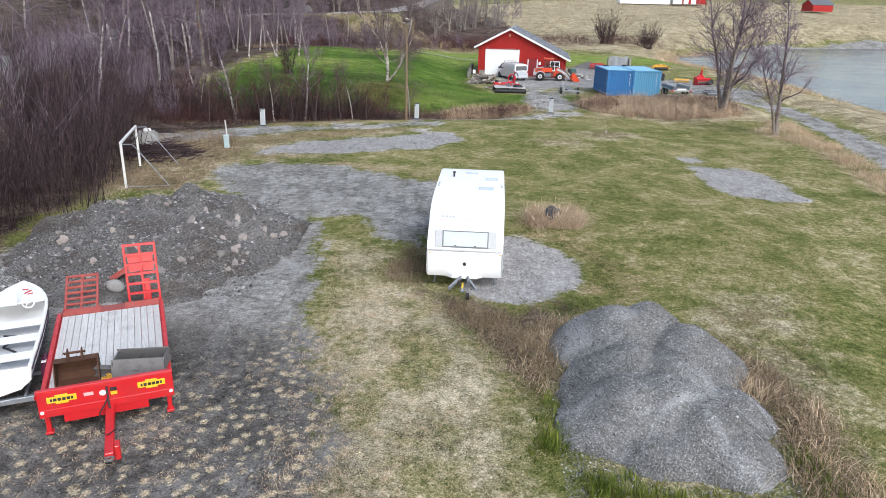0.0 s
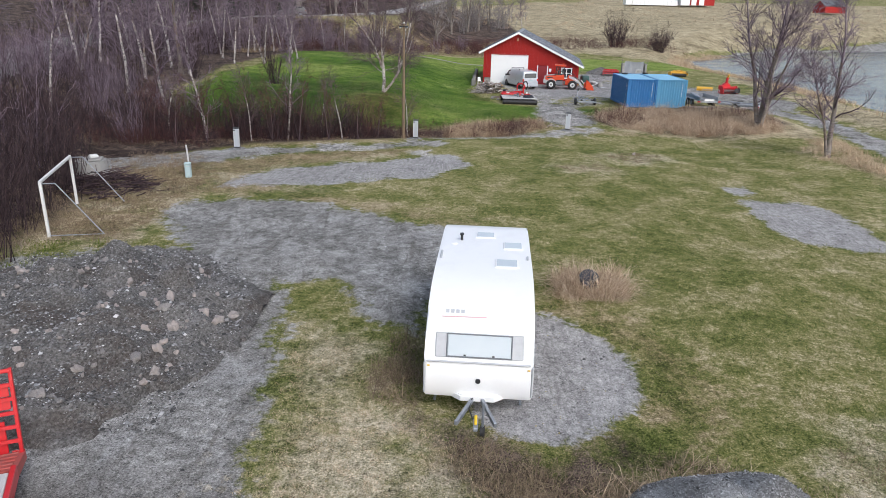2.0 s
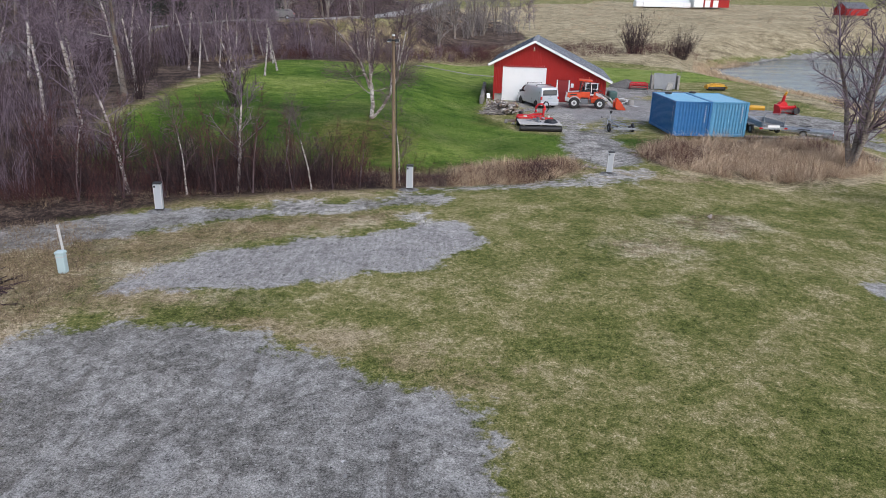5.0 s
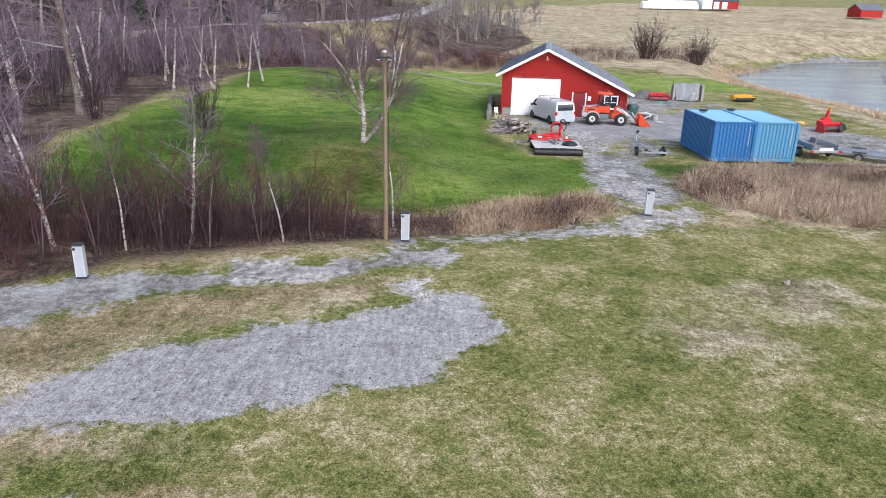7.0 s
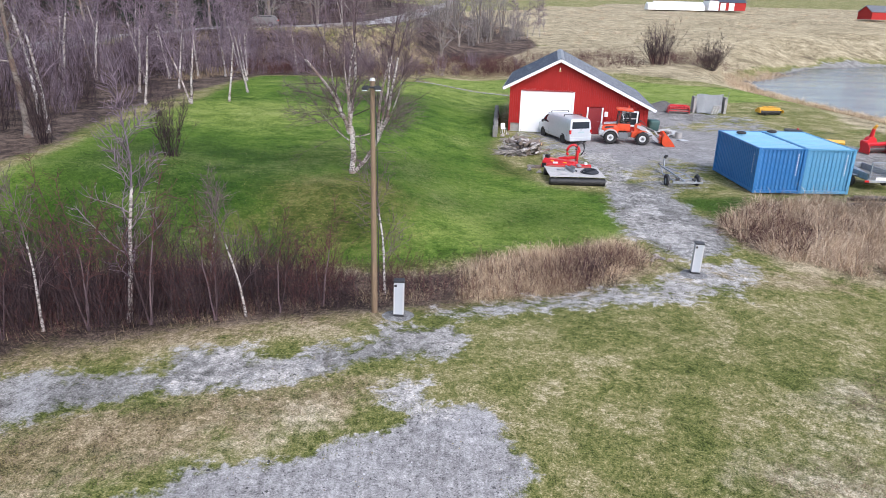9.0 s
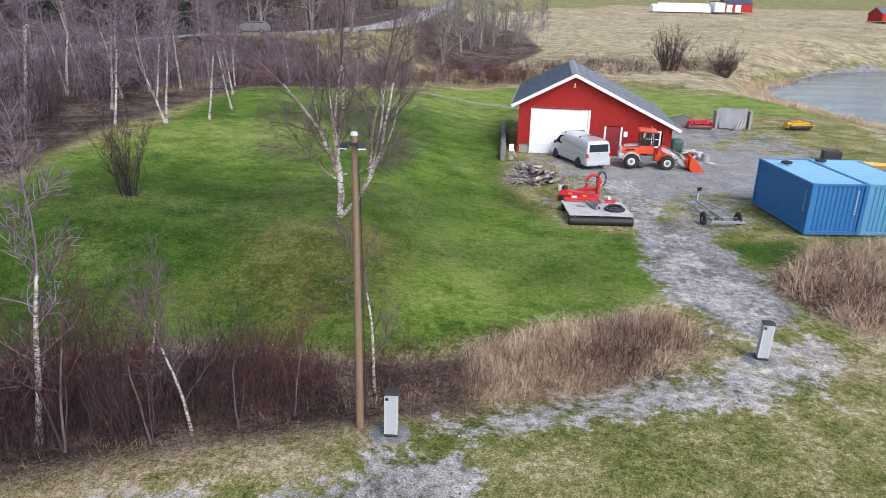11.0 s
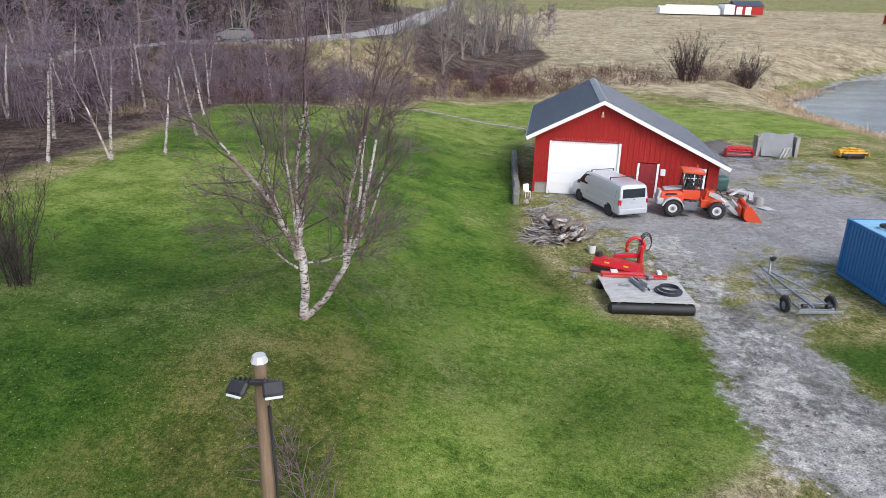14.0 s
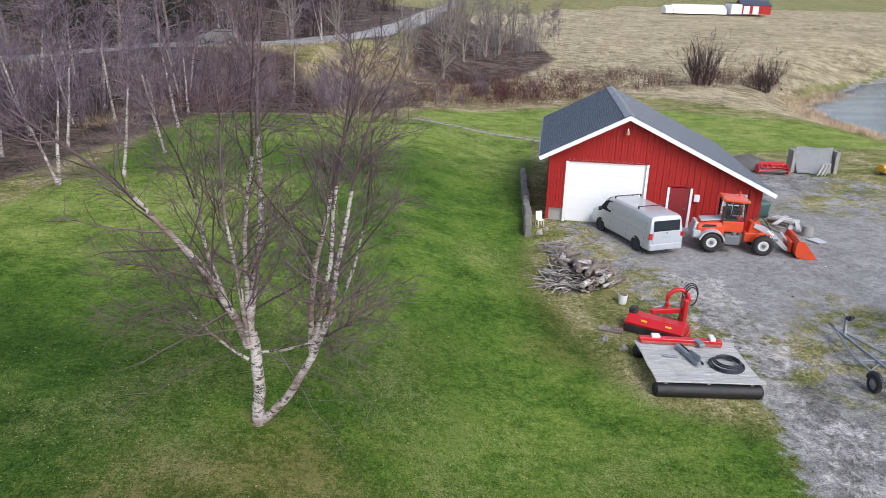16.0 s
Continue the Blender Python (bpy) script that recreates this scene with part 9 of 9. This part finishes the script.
HEAP_RIM = [(1.9, 15.2), (2.6, 17.2), (4.2, 18.0), (6.6, 16.9), (8.3, 13.5), (8.0, 10.2), (6.7, 10.2), (7.0, 13.2), (6.4, 15.2), (4.6, 16.4), (3.0, 16.0), (2.3, 13.5), (1.7, 13.5)]
grass_zone("dry_grass", "withered grass round the gravel heap", 8, 150, [HEAP_RIM], 45, 0.45, 0.42, 0.013, M_BROWN_GRASS, 1.7, 0.0)
grass_zone("dry_grass", "straw-coloured grass round the gravel heap", 9, 90, [HEAP_RIM], 40, 0.40, 0.45, 0.013, M_STRAW, 1.7, 0.0)
grass_zone("weeds", "brown dead weeds between caravan and gravel heap", 10, 120, [[(-0.2, 18.6), (1.6, 17.6), (3.0, 17.4), (2.6, 14.5), (1.5, 15), (0.8, 16.6)]], 40, 0.4, 0.30, 0.012, M_BROWN_GRASS, 1.8, 0.0)
grass_zone("weeds", "brown dead weeds beside the caravan", 11, 50, [[(-1.9, 20), (-1.1, 19.6), (-0.8, 22), (-1.3, 23.3), (-2.0, 22)]], 45, 0.35, 0.32, 0.012, M_BROWN_GRASS, 1.7, 0.0)
grass_zone("weeds", "fresh green weeds at the foot of the heaps", 12, 50, [[(1.6, 11.3), (2.3, 13.4), (2.4, 11.2)], [(6.6, 9.6), (7.4, 9.8), (7.5, 11.8), (6.9, 12)], [(2.6, 9.6), (5, 9.5), (5, 10.2), (2.6, 10.7)]], 60, 0.3, 0.3, 0.02, M_WEED, 0.8, 0.0)
grass_zone("weeds", "yellow-green weeds behind the soil heap", 13, 45, [[(-16.5, 24), (-14.6, 25), (-13.5, 28.5), (-11, 29.3), (-12, 30.2), (-15.5, 29)]], 40, 0.5, 0.14, 0.02, M_WEED, 0.8, 0.0)
def tufts(name, label, seed, count, polys, per, radius, tall, wide, mat):
    r = np.random.default_rng(seed)
    short_grass(name, label, r, tussock_points(r, scatter(r, count, polys, 0.0), per, radius), tall, wide, mat)


tufts("moss_tufts", "straw-coloured tufts scattered over the gravel", 14, 1500, [MOSS], 30, 0.11, 0.045, 0.016, M_STRAW)
tufts("moss_tufts", "straw-coloured tufts on the thin grass", 17, 700, THIN[:1], 26, 0.14, 0.045, 0.016, M_STRAW)
grass_zone("dry_grass", "brown trampled grass about the goal", 15, 500, [[(-16.3, 28.5), (-12.5, 30), (-11.8, 36.5), (-14, 44), (-18, 44), (-18, 36)]], 26, 0.35, 0.22, 0.012, M_BROWN_GRASS, 0.8, 0.0)

tufts("moss_tufts", "yellow-brown mossy tufts on thin soil", 16, 1300, THIN[1:], 28, 0.2, 0.07, 0.016, M_BROWN_GRASS)
pebbles("shore_stones", "dark wet stones along the lake shore", 500, [[(39, 128), (40, 136), (44, 148), (55, 162), (70, 181), (72, 178), (57, 159), (45.5, 145), (41.5, 134), (41.5, 128)]], 0.08, 0.28, 31, M_SOIL)

# short grass
FIELD = [(-3.3, 8), (-4, 17), (-4.6, 22), (-5.2, 26), (-3, 26), (-2.6, 23), (-0.5, 24.5), (0.8, 31), (-2, 33), (-5.3, 35), (-8, 36.6), (-12, 36.2), (-16, 44), (-12.5, 46.9), (-3.7, 50), (3.6, 52.5), (9, 53.6), (16.8, 53.5), (23, 55), (21, 44), (16, 31), (11, 18), (9, 8)]


def bare(x, y):
    m = wobble(x, y, 0.8, 50) * 1.2
    return np.maximum(union(x, y, LIGHT + PALE + PADS), inside(x, y, DRIVE)) + m < 0


gr = np.random.default_rng(99)
near = lambda x, y: bare(x, y) & (gr.uniform(0, 1, x.shape) < np.clip(1.25 - y / 60, 0.3, 1))
spots = scatter(gr, 165000, [FIELD], 0.0, near)
dry = np.maximum(union(spots[:, 0], spots[:, 1], THIN), union(spots[:, 0], spots[:, 1], TAWNY)) + 1.4 * wobble(spots[:, 0], spots[:, 1], 1.6, 72, 4) > 0
short_grass("field_grass", "short patchy green field grass", gr, spots[~dry], 0.07, 0.016, M_FIELD_BLADE)
short_grass("field_grass", "short straw-coloured mossy field grass", gr, spots[dry], 0.06, 0.016, M_DRY_BLADE)
lawn = lambda x, y: gr.uniform(0, 1, x.shape) < np.clip(1.9 - y / 62, 0.2, 1)
spots = scatter(gr, 150000, LUSH[:2], -0.3, lawn)
rim = 1.6 * wobble(spots[:, 0], spots[:, 1], 2.2, 71, 4)
deep_green = union(spots[:, 0], spots[:, 1], DEEP) + rim > 0
golden = (union(spots[:, 0], spots[:, 1], GOLD) + rim > 0) & ~deep_green
short_grass("lawn_grass", "mown green lawn grass", gr, spots[~deep_green & ~golden], 0.06, 0.018, M_LAWN_BLADE)
short_grass("lawn_grass", "dark green lawn grass", gr, spots[deep_green], 0.06, 0.018, M_LAWN_DEEP)
short_grass("lawn_grass", "yellowed brownish lawn grass under the birch", gr, spots[golden], 0.06, 0.018, M_LAWN_GOLD)


def fallen_leaves(name, label, count, polys, size, seed, mat):
    """Small curled leaves lying on the grass, a folded pair of triangles each."""
    r = np.random.default_rng(seed)
    xy = scatter(r, count, polys, 0.0)
    k = len(xy)
    z = height(xy[:, 0], xy[:, 1]) + 0.035
    a, w = r.uniform(0, math.tau, k), size * r.uniform(0.6, 1.3, k)
    u, v = np.stack([np.cos(a), np.sin(a), r.normal(0, 0.25, k)], -1) * w[:, None], np.stack([-np.sin(a), np.cos(a), r.normal(0, 0.25, k)], -1) * w[:, None] * 0.4
    p = np.stack([xy[:, 0], xy[:, 1], z], -1)
    quad = np.stack([p - u * 0.5, p + v + np.array([0, 0, 0.012]), p + u * 0.5, p - v + np.array([0, 0, 0.012])], 1).reshape(-1, 3)
    return tagged(soup(name, quad, np.arange(k * 4).reshape(-1, 4), mat), label, "leaves", kind="stuff")


fallen_leaves("fallen_leaves", "yellow-brown birch leaves strewn on the lawn", 3200, [[(-16, 54), (-16, 64), (-9, 70), (0, 70), (6, 62), (3.8, 58.2), (-3, 55.2)]], 0.038, 61, M_LEAF)
fallen_leaves("fallen_leaves", "pale dead leaves strewn on the field", 2500, [FIELD], 0.04, 62, M_LEAF)
